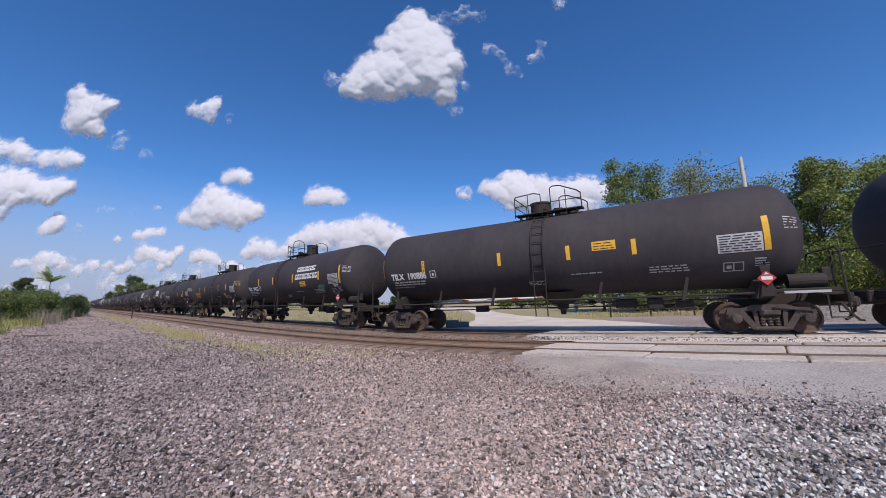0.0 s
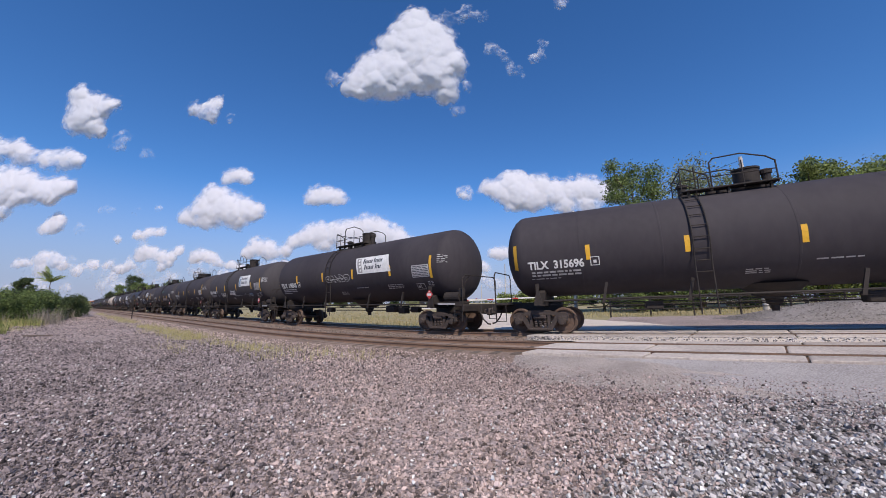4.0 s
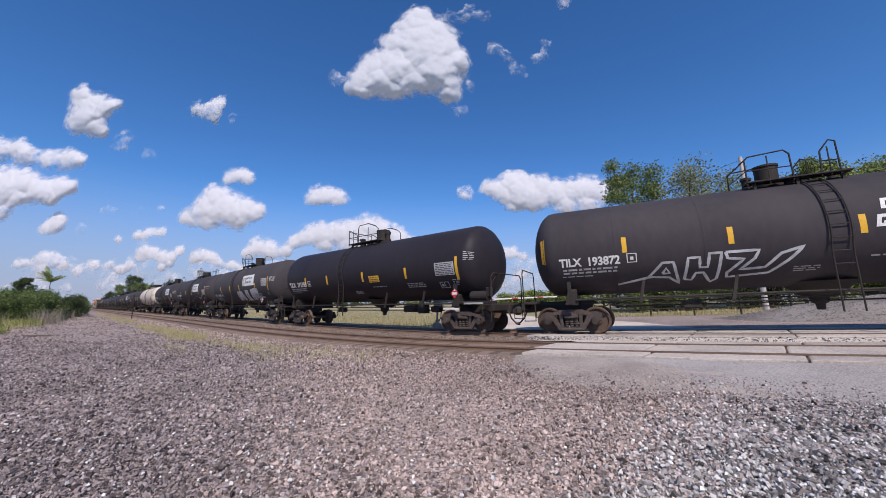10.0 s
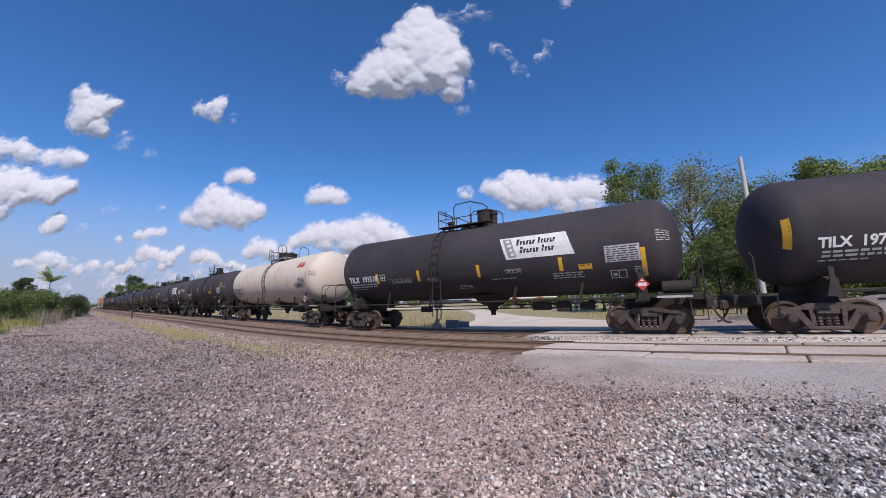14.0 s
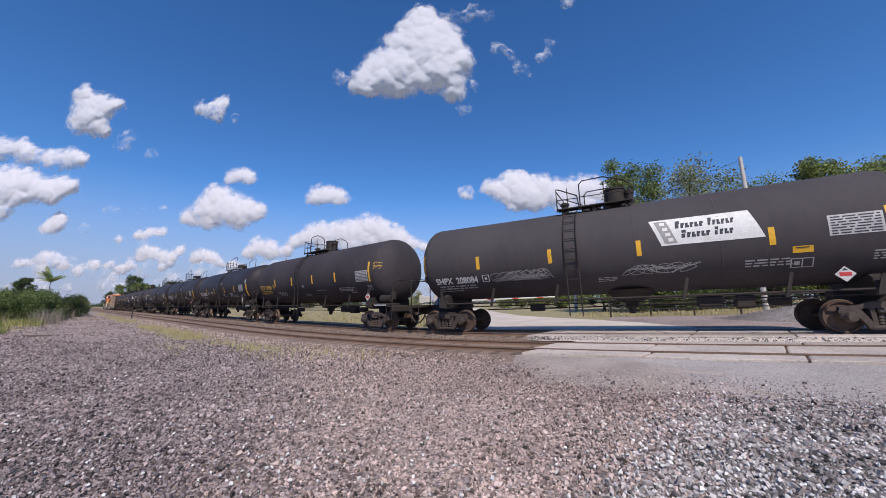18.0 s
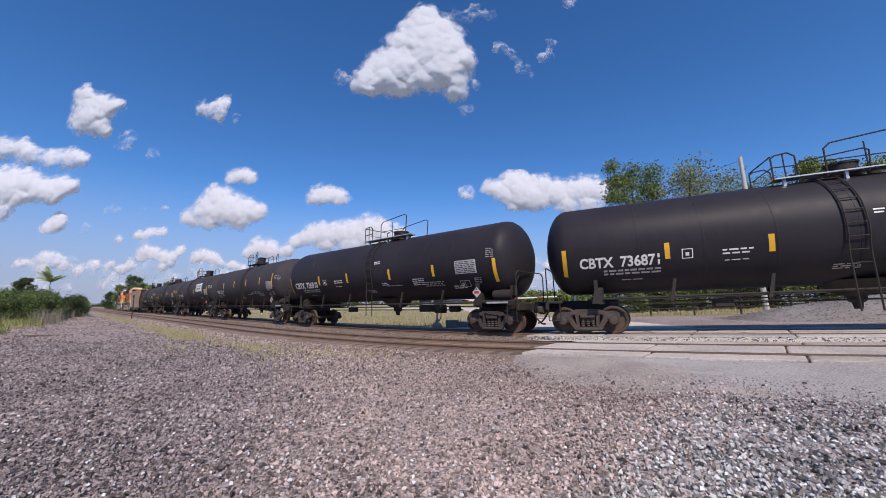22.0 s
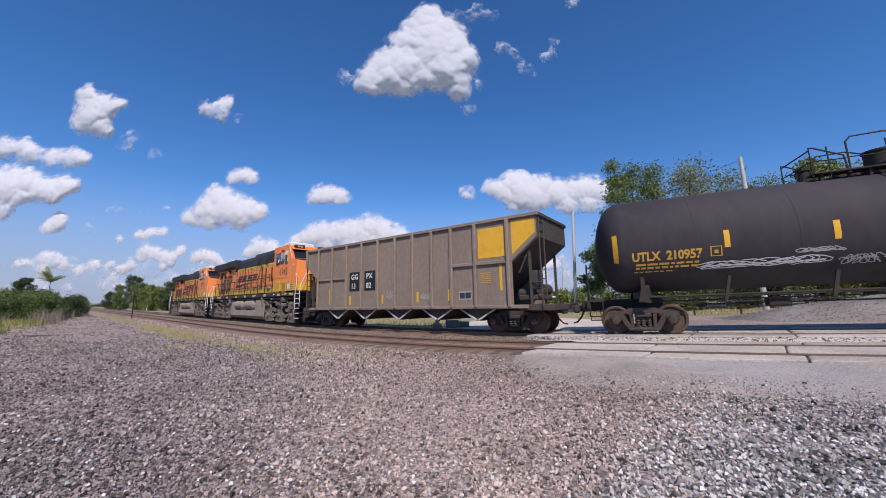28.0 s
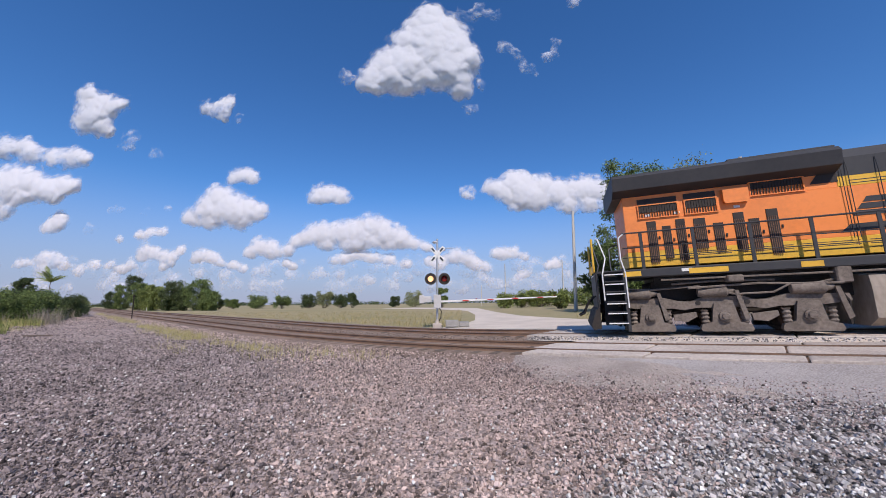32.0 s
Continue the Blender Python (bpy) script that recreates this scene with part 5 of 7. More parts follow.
def platform(car, style, metal):
    """Walkway, valve housing and hoops on top of the tank; three makes, each with its own place along the car."""
    top = ZC + R
    a, b, drum, r, h0, h1, valves = (
        (-0.85, 1.8, 0.0, 0.4, 0.14, 0.62, ((0.75, 0.16, 0.3), (1.0, 0.2, 0.26), (1.3, 0.15, 0.22), (-0.55, 0.13, 0.24))),
        (-1.4, 1.85, 0.15, 0.66, 0.12, 0.52, ((1.05, 0.24, 0.36), (-0.65, 0.16, 0.24), (1.5, 0.12, 0.2))),
        (-1.62, 1.0, 0.42, 0.36, 0.2, 0.72, ((0.92, 0.13, 0.62), (-0.3, 0.2, 0.24), (-0.65, 0.16, 0.2), (-1.45, 0.14, 0.5))),
        (-1.15, 2.3, 0.85, 0.38, 0.1, 0.46, ((1.5, 0.12, 0.3), (0.2, 0.16, 0.2))),
        (-0.95, 1.55, -0.15, 0.31, 0.16, 0.72, ((-0.75, 0.12, 0.4), (0.55, 0.3, 0.2), (1.4, 0.1, 0.22))))[style]
    mid, size = (a + b) / 2, b - a
    part("platform", shared(f"platform_{style}", lambda: join(Geo().box((mid, -0.66, top + 0.04), (size, 0.46, 0.05), 0.01), Geo().box((mid, 0.66, top + 0.04), (size, 0.46, 0.05), 0.01), *[Geo().box((mid + k * size * 0.42, j * 0.74, top - 0.14), (0.07, 0.1, 0.36)) for k in (-1, 0, 1) for j in (-1, 1)])), metal, car, "grated walkway round the valve housing")
    part("valve_housing", shared(f"valve_housing_{style}", lambda: Geo().lathe(((top - 0.1, r + 0.08), (top + h0, r + 0.08), (top + h0 + 0.02, r), (top + h1 - 0.08, r), (top + h1 - 0.06, r + 0.03), (top + h1, r + 0.03), (top + h1 + 0.03, r * 0.7)), 28, (drum, 0, 0), "z"), True), "iron", car, "dark round valve housing")
    for k, (x, w, h) in enumerate(valves):
        part("valve", shared(f"valve_{style}_{k}", lambda: Geo().lathe(((top - 0.05, w), (top + h * 0.7, w), (top + h * 0.72, w * 1.3), (top + h * 0.9, w * 1.3), (top + h, w * 0.5)), 12, (x, -0.1 + 0.12 * (k % 2), 0), "z")), "iron", car, "dark safety valve")
    t, y = top - 0.05, -0.84
    rails = ((((a, t), (a, top + 0.78), (a + 0.06, top + 0.84), (-0.05, top + 0.88), (0.22, top + 0.8), (0.26, t)), ((0.62, t), (0.62, top + 0.98), (0.72, top + 1.04), (1.0, top + 1.02), (1.62, top + 0.72), (1.76, top + 0.6), (1.78, t))),
             (((a, t), (a, top + 0.9), (a + 0.05, top + 0.94), (-0.95, top + 0.82), (-0.5, top + 0.6), (-0.48, t)), ((0.3, t), (0.3, top + 0.9), (0.4, top + 1.0), (1.0, top + 1.06), (1.7, top + 0.82), (1.84, top + 0.7), (1.85, t))),
             (((a, t), (a, top + 0.86), (a + 0.1, top + 0.84), (-0.86, top + 0.5), (-0.8, t)), ((-0.76, t), (-0.76, top + 0.9), (-0.64, top + 1.04), (0.1, top + 1.06), (0.72, top + 0.84), (0.94, top + 0.66), (0.95, t))),
             (((a, t), (a, top + 0.72), (a + 0.1, top + 0.8), (-0.72, top + 0.84), (-0.56, top + 0.7), (-0.54, t)), ((0.12, t), (0.14, top + 0.8), (0.3, top + 0.95), (1.9, top + 1.12), (2.05, top + 1.04), (1.95, t))),
             (((a, t), (a, top + 0.78), (a + 0.1, top + 0.88), (0.05, top + 0.94), (0.18, top + 0.8), (0.2, t)), ((0.85, t), (0.89, top + 0.72), (1.13, top + 1.04), (1.27, top + 0.98), (1.29, t))))[style]
    for j, pts in enumerate(rails):
        hoop = part("safety_hoop", shared(f"hoop_{style}_{j}", lambda: Geo().tube([(x, y, z) for x, z in pts], 0.024), True), "iron", car, "black tubular safety hoop")
        part("safety_hoop", shared(f"hoop_{style}_{j}", None), "iron", car, "black tubular safety hoop", at=pose(0, 1.68, 0))
        part("mid_rail", shared(f"mid_rail_{style}_{j}", lambda: Geo().tube([(pts[0][0], y, top + 0.42), (pts[-1][0], y, top + 0.4)], 0.017).tube([((pts[0][0] + pts[-1][0]) / 2, y, t), ((pts[0][0] + pts[-1][0]) / 2, y, top + 0.84)], 0.018)), "iron", hoop)
    part("end_rail", shared(f"end_rail_{style}", lambda: Geo().tube([(a, y, top + 0.78), (a, -y, top + 0.78)], 0.022).tube([(a, y, top + 0.42), (a, -y, top + 0.42)], 0.017)), "iron", car)


def ladder(car, x):
    def make(k):
        g = Geo()
        vs = [1.95 - 0.28 * i for i in range(13)]

        def at(v, dx, off=0.065):
            if v > -0.4 * R:
                return on_tank(dx, v, off)
            b = on_tank(dx, -0.4 * R, off)
            return (dx, b[1] - 0.0, b[2] + (v + 0.4 * R))
        if k == 0:
            for i in (-0.22, 0.22):
                g.tube([at(v, x + i) for v in vs] + [(x + i, at(-1, x)[1], 0.62)], 0.023, 6)
        else:
            g.cyl(at(1.8 - 0.36 * (k - 1), x - 0.22), at(1.8 - 0.36 * (k - 1), x + 0.22), 0.015, 6)
        return g
    lad = part("ladder", shared(f"ladder_{x}", lambda: make(0)), "iron", car, "black side ladder up to the walkway")
    for k in range(1, 10):
        part("rung", shared(f"rung_{x}_{k}", lambda: make(k)), "iron", lad)


def underframe(car, pivot):
    for k in (-1, 1):
        part("stub_sill", shared("stub_sill", lambda: Geo().box((7.2, 0, 0.98), (2.6, 0.55, 0.36), 0.03).box((8.05, 0, 1.14), (0.55, 2.5, 0.1), 0.02).box((8.3, 0, 1.02), (0.1, 2.7, 0.26), 0.02)), "iron", car, "black stub sill and end beam", at=pose(0, 0, 0, 0, 0, 0 if k > 0 else 180))
        part("saddle", shared("saddle", lambda: Geo().slab([(-1.25, 1.02), (1.25, 1.02), (1.25, 1.5), (1.05, 1.6), (0.6, 1.5), (-0.6, 1.5), (-1.05, 1.6), (-1.25, 1.5)], 6.38, 6.62, "x").slab([(6.35, 1.05), (6.75, 1.05), (6.6, 1.6), (6.5, 1.6)], -1.42, -1.38, "y")), "iron", car, "black tank saddle over the bogie", at=pose(0, 0, 0, 0, 0, 0 if k > 0 else 180))
        if k < 0:
            part("saddle_web", shared("saddle_web", lambda: Geo().slab([(-6.78, 1.05), (-6.42, 1.05), (-6.54, 1.5), (-6.54, 1.85), (-6.66, 1.85), (-6.66, 1.5)], -1.42, -1.38, "y")), "iron", car)
        turn = pose(0, 0, 0, 0, 0, 0 if k > 0 else 180)
        part("end_handrail", shared("end_handrail", lambda: Geo().tube([(8.25, -1.28, 1.1), (8.25, -1.28, 2.25), (8.25, -1.1, 2.4), (8.25, 1.1, 2.4), (8.25, 1.28, 2.25), (8.25, 1.28, 1.1)], 0.024)), "iron", car, "black end handrail", at=turn)
        for j in (-1, 1):
            part("sill_step", shared("sill_step_%d" % j, lambda: Geo().tube([(7.85, j * 1.32, 1.1), (7.85, j * 1.32, 0.5), (8.25, j * 1.32, 0.5), (8.25, j * 1.32, 1.1)], 0.022)), "iron", car, "black sill step", at=turn)
        coupler(car, k * (CAR / 2 - 0.06), k)
        bogie(car, k * pivot)
    part("brake_gear", shared("brake_gear", lambda: Geo().cyl((7.15, -1.0, 1.5), (7.95, -1.0, 1.5), 0.21, 16).box((7.4, -1.0, 1.24), (1.6, 0.5, 0.12), 0.02).box((8.0, -1.0, 1.65), (0.25, 0.2, 0.4), 0.03).tube([(8.0, -1.0, 1.6), (8.18, -1.0, 2.1), (8.2, -0.7, 2.4)], 0.02)), "iron", car, "brake cylinder and rods on the end platform")
    part("side_pipe", shared("side_pipe", lambda: Geo().cyl((-6.4, -1.3, 1.2), (6.4, -1.3, 1.2), 0.035, 8).cyl((-6.2, -1.2, 1.06), (6.2, -1.2, 1.06), 0.02, 6)), "iron", car, "thin pipe along the foot of the tank", True)
    for x in (-4.4, -1.9, 2.1, 4.6):
        part("pipe_bracket", shared("pipe_bracket", lambda: Geo().slab([(-0.06, 1.05), (0.04, 1.05), (0.2, 1.75), (0.12, 1.78)], -1.36, -1.3)), "iron", car, at=pose(x, 0, 0))
    part("outlet_sump", shared("outlet_sump", lambda: Geo().lathe(((0.62, 0.1), (0.8, 0.12), (0.84, 0.2), (1.02, 0.24), (1.1, 0.5), (1.5, 0.95)), 22, (0.6, 0, 0), "z"), True), "iron", car, "bottom outlet sump")
    part("brake_rigging", shared("brake_rigging", lambda: Geo().box((2.9, -0.3, 0.98), (0.7, 0.4, 0.34), 0.04).box((3.8, -0.35, 0.95), (0.5, 0.4, 0.4), 0.04).cyl((4.4, -0.35, 0.95), (4.9, -0.35, 0.95), 0.15, 12).tube([(-5, -0.2, 0.9), (5, -0.2, 0.9)], 0.025).box((-2.8, -0.3, 0.92), (0.55, 0.3, 0.26), 0.03)), "iron", car, "brake rigging under the tank")


STRIPES = (6.76, 4.1, 1.1, -1.8, -4.75, -7.35)      # middles of the reflective strips along the flank


def renew_sign(car, x, tinted):
    """White company board: coloured block and dark bars for its words; x is its lower front corner."""
    b = part("company_board", patch(x, x + 2.6, -0.2, 0.68, 0.008, -0.33), "white", car, "white company board with dark lettering bars")
    part("logo_block", patch(x + 0.1, x + 0.44, -0.14, 0.62, 0.012, -0.33), "blue" if tinted else "grey_box", b, "slanting blue logo block" if tinted else "slanting grey logo block")
    for i in range(4):
        part("logo_mark", patch(x + 0.2 - 0.065 * i, x + 0.34 - 0.065 * i, -0.08 + 0.18 * i, 0.03 + 0.18 * i, 0.016, n=1), "white", b)
    for v, ws in ((0.32, (0.15, 0.62, 0.12, 0.55)), (0.0, (0.15, 0.62, 0.12, 0.36))):
        a = x + 0.46 + (0.1 if v < 0.2 else -0.04)
        for k, w in enumerate(ws):
            tall = 0.25 if k % 2 == 0 else 0.165
            g = Geo()
            n = max(1, round(w / 0.115))
            for c in range(n):
                p = a + w * c / n
                for q in (patch(p, p + w / n - 0.05, v, v + tall, 0.012, 0.1, 1), patch(p + w / n - 0.05, p + w / n - 0.018, v + (0.0 if c % 2 else tall * 0.55), v + tall * (0.45 if c % 2 else 1.0), 0.012, 0.1, 1)):
                    g.add(q.v, q.f)
            part("word_bar", g, "ink", b, "dark lettering bar")
            a += w + (0.0 if k % 2 == 0 else 0.09)


def big_name(car, x):
    """Two rows of bold white company lettering, as plain blocks; x is the front of the lower row."""
    for row, (v, n, w, h) in enumerate(((0.31, 7, 0.345, 0.31), (-0.17, 9, 0.325, 0.33))):
        for i in range(n):
            a = x + (0.17 if row == 0 else 0) + i * w
            c = a + w - 0.055
            g = join(patch(a, c, v, v + 0.085, 0.008, 0.2, 1), patch(a + 0.2 * (h - 0.085), c + 0.2 * (h - 0.085), v + h - 0.085, v + h, 0.008, 0.2, 1), patch(a + 0.017, a + 0.107, v + 0.085, v + h - 0.085, 0.008, 0.2, 1), patch(c - 0.073 if i % 2 else c - 0.12, c + 0.017, v + 0.085, v + h - (0.085 if i % 2 else 0.18), 0.008, 0.2, 1))
            part("name_block", g, "white", car, "bold white lettering block")


def tank_car(i, mark, ink="white", sign="", tags=(), placard=None, paint="black", style=0, dark=(), sprayed="", strips=STRIPES, strip_v=-0.18, end_v=-0.18, climb=0.15, at=None, low=False, script=""):
    words = {"black": "dusty black", "gloss": "glossy black", "white_tank": "stained white"}[paint]
    if mark == "TILX 191393":
        words = "glossy black"
    note = {"renew": " with a white company board", "name": " with white company lettering", "": ""}[sign]
    if tags or sprayed:
        note += " and graffiti"
    if placard and not sign:
        note += " and a yellow plate"
    t = thing("tank_car", Matrix(), f"{words} railway tank car{note}", "tank car", "tank cars of the train")
    SPAN[0] = END + (0.4 if paint == "gloss" else 0)
    bands = (-5.0, -2.5, 0.9, 3.2) if paint != "gloss" else (-5.2, -3.4, -1.6, 0.2, 2.0, 3.8, 5.4)
    part("tank", shared(f"tank_{paint}", tank_shell(bands, SPAN[0]), True), "dusty" if mark[:4] in ("SHPX", "NATX") else "gloss" if words == "glossy black" else paint, t, f"{words} cylindrical tank")
    platform(t, style, "alu" if paint != "black" else "iron")
    ladder(t, climb)
    pivot = PIVOT + (0.32 if paint == "gloss" else 0)
    underframe(t, pivot)
    for k, x in enumerate(strips):
        v, h = (end_v, 1.0) if k in (0, len(strips) - 1) else (strip_v, 0.52)
        part("reflector", patch(x - 0.072, x + 0.072, v - h / 2, v + h / 2), "yellow", t, "yellow reflective strip")
    base = -1.02 if low else -0.66
    wide = paint == "gloss"
    x0 = -7.06 if wide else -6.84
    part("reporting_mark", tank_text(mark.replace(" ", "  "), x0, base - (0.12 if wide else 0), 0.5 if wide else 0.4, 0.014, 2.44 if wide else 1.62 if len(mark) < 10 else 1.95), ink, t, "painted reporting mark")
    tagged(part("load_stencil", join(bars(x0 + (0.75 if wide else 0.1), base - (0.3 if wide else 0.17), 1.75, 2, 0.07, 0.055, i), bars(x0 + (1.3 if wide else 0.05), base - (0.68 if wide else 0.42), 1.1 if not wide else 0.7, 1, 0.04, 0.03, i + 5)), "grey_print" if ink == "white" else ink, t, "small painted load figures"), kind="stuff")
    px = x0 + (3.05 if wide else 1.8 if len(mark) < 10 else 2.15)
    part("plate_box", join(patch(px, px + 0.3, base, base + 0.025, n=1), patch(px, px + 0.3, base + 0.29, base + 0.315, n=1), patch(px, px + 0.03, base, base + 0.31), patch(px + 0.27, px + 0.3, base, base + 0.31), patch(px + 0.1, px + 0.2, base + 0.09, base + 0.2)), "white" if ink == "white" else ink, t, "small boxed letter stencil")
    pv = 0.22 if low else -0.05
    dp = part("data_panel", patch(5.6, 6.66, pv - 0.56, pv), "placard_white", t, "pale data panel with small print")
    tagged(part("panel_print", bars(5.65, pv - 0.08, 0.96, 7, 0.034, 0.04, i + 2, 0.011), "ink", dp), kind="stuff")
    bx = 4.78 if low or ink == "ochre" else 5.7
    part("box_stencil", join(patch(bx, bx + 0.5, -1.24, -1.21, n=1), patch(bx, bx + 0.5, -0.94, -0.91, n=1), patch(bx, bx + 0.03, -1.24, -0.91), patch(bx + 0.47, bx + 0.5, -1.24, -0.91), patch(bx + 0.24, bx + 0.27, -1.24, -0.91), patch(bx + 0.08, bx + 0.2, -1.14, -1.02)), "grey_print", t, "small boxed test stencil")
    tagged(part("small_print", join(bars(1.25, -0.98, 1.05, 1, 0.045, 0.04, i + 3), bars(3.75, -0.92, 1.1, 3, 0.045, 0.05, i + 4), bars(6.45, -0.86, 0.34, 4, 0.04, 0.04, i), bars(-0.35, -1.2, 0.6, 3, 0.035, 0.04, i + 6)), "grey_print", t, "small white stencil lines"), kind="stuff")
    hx, hz = (5.78, 1.62) if low else (6.62, 1.62)
    whole = mark[:4] in ("TILX", "NATX", "SIOX")
    pl = part("hazard_placard", shared("hazard_placard", lambda: Geo().box((0, 0, 0), (0.3, 0.012, 0.3), 0.002)), "placard_white" if not whole else "red", t, "red hazard diamond with a white bar" if whole else "white hazard diamond with a red bar", at=pose(hx, -1.53, hz, 0, 45, 0))
    part("placard_bar", shared("placard_bar", lambda: Geo().slab([(-0.12, -0.05), (0.12, -0.05), (0.12, 0.05), (-0.12, 0.05)], -0.012, -0.008)), "white" if whole else "red", pl, at=pose(0, 0, 0, 0, -45, 0))
    part("placard_tip", shared("placard_tip", lambda: Geo().slab([(-0.06, 0.1), (0.06, 0.1), (0.0, 0.17)], -0.012, -0.008)), "white" if whole else "ink", pl, at=pose(0, 0, 0, 0, -45, 0))
    if not low:
        part("placard_post", shared("placard_post", lambda: Geo().slab([(6.44, 1.1), (6.8, 1.1), (6.7, 1.7), (6.74, 2.0), (6.5, 2.0), (6.54, 1.7)], -1.49, -1.46)), "iron", t, "black placard bracket")
    part("sill_label", shared("sill_label", lambda: Geo().box((7.45, -1.385, 1.2), (0.95, 0.012, 0.07))), "grey_print", t, "worn white label strip on the end beam")
    tagged(part("head_print", bars(7.15, 0.3, 0.36, 5, 0.032, 0.05, i + 9, 0.012), "grey_print" if ink == "white" else ink, t, "small painted lines on the tank end"), kind="stuff")
    if paint == "gloss":
        tagged(part("flank_print", join(bars(-2.95, -0.5, 0.76, 2, 0.05, 0.06, i), bars(-2.9, -0.82, 0.6, 1, 0.03, 0.04, i), bars(0.5, 0.3, 0.45, 2, 0.04, 0.05, i + 1), bars(0.92, -0.82, 0.45, 2, 0.045, 0.05, i + 2), bars(3.05, -0.72, 0.7, 4, 0.045, 0.05, i + 3), bars(5.3, -1.2, 0.65, 2, 0.05, 0.06, i + 5)), "white", t, "small white safety lines"), kind="stuff")
    for a, b, c, d in dark:
        part("repaint_patch", patch(a, b, c, d, 0.004), "patch_black", t, "darker repainted patch")
    if sprayed == "angular":
        for k in range(4):
            part("graffiti", strokes(ANGULAR[k:k + 1], 0.085), "spray_grey", t, "grey angular graffiti outline")
    elif sprayed == "blocks":
        throw_up(t, -0.5, -1.62, 5.3, 1.02, 5)
    if placard:
        a, v, w, h = placard
        p = part("yellow_placard", patch(a, a + w, v - h / 2, v + h / 2), "yellow", t, "yellow information plate")
        tagged(part("placard_print", bars(a + 0.06, v + h * 0.2, w - 0.12, 3 if h > 0.22 else 1, 0.03, h * 0.2, i, 0.011), "ink", p), kind="stuff")
    if sign == "renew":
        renew_sign(t, at or 1.5, mark[:4] in ("NATX",))
    elif sign == "name":
        big_name(t, at or 1.4)
    for k, (x, v, w, h, c, loops, r) in enumerate(tags):
        part("graffiti", scrawl(x, v, w, h, i * 3 + k, loops, r), c, t, "sprayed graffiti tag")
    if script == "loops":
        part("graffiti", strokes([[(1.3 + 0.1 * math.cos(a) + 0.55 * a / 9.4, -0.85 + (0.3 + 0.05 * math.cos(2 * a)) * math.sin(a)) for a in [k * 0.2 for k in range(48)]]], 0.045), "white", t, "round white looping graffiti")
    VEHICLES.append((t, MIDDLE[i + 1], pivot))
    return t


PLATE = (0.76, 0.32)
tank_car(-1, mark="TILX 190887", placard=(4.9, -0.7, 0.45, 0.17))
tank_car(0, mark="TILX 190886", placard=(2.08, 0.0, *PLATE), strips=(6.76, 3.38, 1.26, -1.39, -5.0, -7.35), strip_v=-0.14, end_v=-0.1)
tank_car(1, mark="TILX 194052", sign="name", at=1.49, style=2, climb=-1.4, placard=(2.07, -0.47, *PLATE), strips=(6.83, 4.53, 1.11, -2.06, -4.71, -7.38), strip_v=-0.05, end_v=-0.1, tags=((4.3, -0.95, 0.8, 0.4, "green", 6, 0.045), (6.1, -0.8, 0.45, 0.2, "white", 6, 0.025)))
tank_car(2, mark="UTLX 204790", ink="ochre", placard=(3.61, -0.73, 0.44, 0.18), style=2, climb=0.0, strips=(6.84, 4.49, 2.06, -0.35, -2.75, -5.13, -7.4), strip_v=-0.1, end_v=-0.15, dark=((2.62, 4.28, -1.1, -0.86), (5.23, 5.64, -0.98, -0.78)))
tank_car(3, mark="TILX 315696", placard=(3.11, -0.46, *PLATE), style=2, climb=-1.45, strips=(6.8, 4.04, 1.01, -1.81, -4.74, -7.3))
tank_car(4, mark="TILX 198505", sign="renew", at=1.6, style=2, climb=-1.2, tags=((-1.4, -0.6, 2.2, 0.5, "grey_print", 7, 0.03),))
tank_car(5, mark="NATX 303694", sign="renew", at=2.12, style=2, climb=-1.2, strips=(6.84, 4.95, 1.27, -1.97, -4.53, -7.3), strip_v=-0.22, end_v=-0.22, tags=((-3.3, -1.1, 1.6, 0.5, "white", 8, 0.04), (-0.6, -0.98, 1.35, 0.5, "white", 9, 0.05), (0.5, -1.1, 0.6, 0.2, "white", 2, 0.05), (4.2, -1.1, 0.65, 0.34, "blue", 6, 0.04), (2.9, -0.95, 0.6, 0.16, "grey_print", 6, 0.012), (-4.4, -0.95, 0.7, 0.16, "grey_print", 6, 0.012)))
tank_car(6, mark="SIOX 31042", style=1, climb=0.0, strips=(6.8, 3.88, 1.08, -1.84, -4.62, -7.36), strip_v=-0.2, end_v=0.0)
tank_car(7, mark="TILX 191784", climb=0.15, placard=(-1.38, -1.08, 0.78, 0.26), strips=(6.7, 4.1, 1.83, -1.59, -4.92, -7.38), strip_v=-0.52, end_v=-0.68, tags=((-3.6, -1.1, 1.2, 0.45, "grey_print", 8, 0.04), (0.8, -1.05, 2.7, 0.42, "tag_pink", 12, 0.045), (0.75, 0.2, 0.65, 0.34, "green", 6, 0.035)), dark=((1.87, 4.4, -0.02, 0.5),))
tank_car(8, mark="TILX 193872", sign="name", at=1.34, style=4, climb=0.62, placard=(2.65, -0.47, *PLATE), strips=(6.77, 4.49, 1.1, -1.83, -4.73, -7.4), strip_v=-0.05, end_v=-0.06, sprayed="angular", tags=((2.1, -0.95, 0.8, 0.3, "grey_print", 8, 0.012), (7.0, -1.15, 0.35, 0.14, "white", 6, 0.025)))
tank_car(9, mark="TILX 191393", style=2, climb=-1.26, placard=(1.1, -0.53, 0.79, 0.34), strips=(6.79, 3.78, 0.61, -2.62, -4.92, -7.36), strip_v=-0.37, end_v=-0.35)
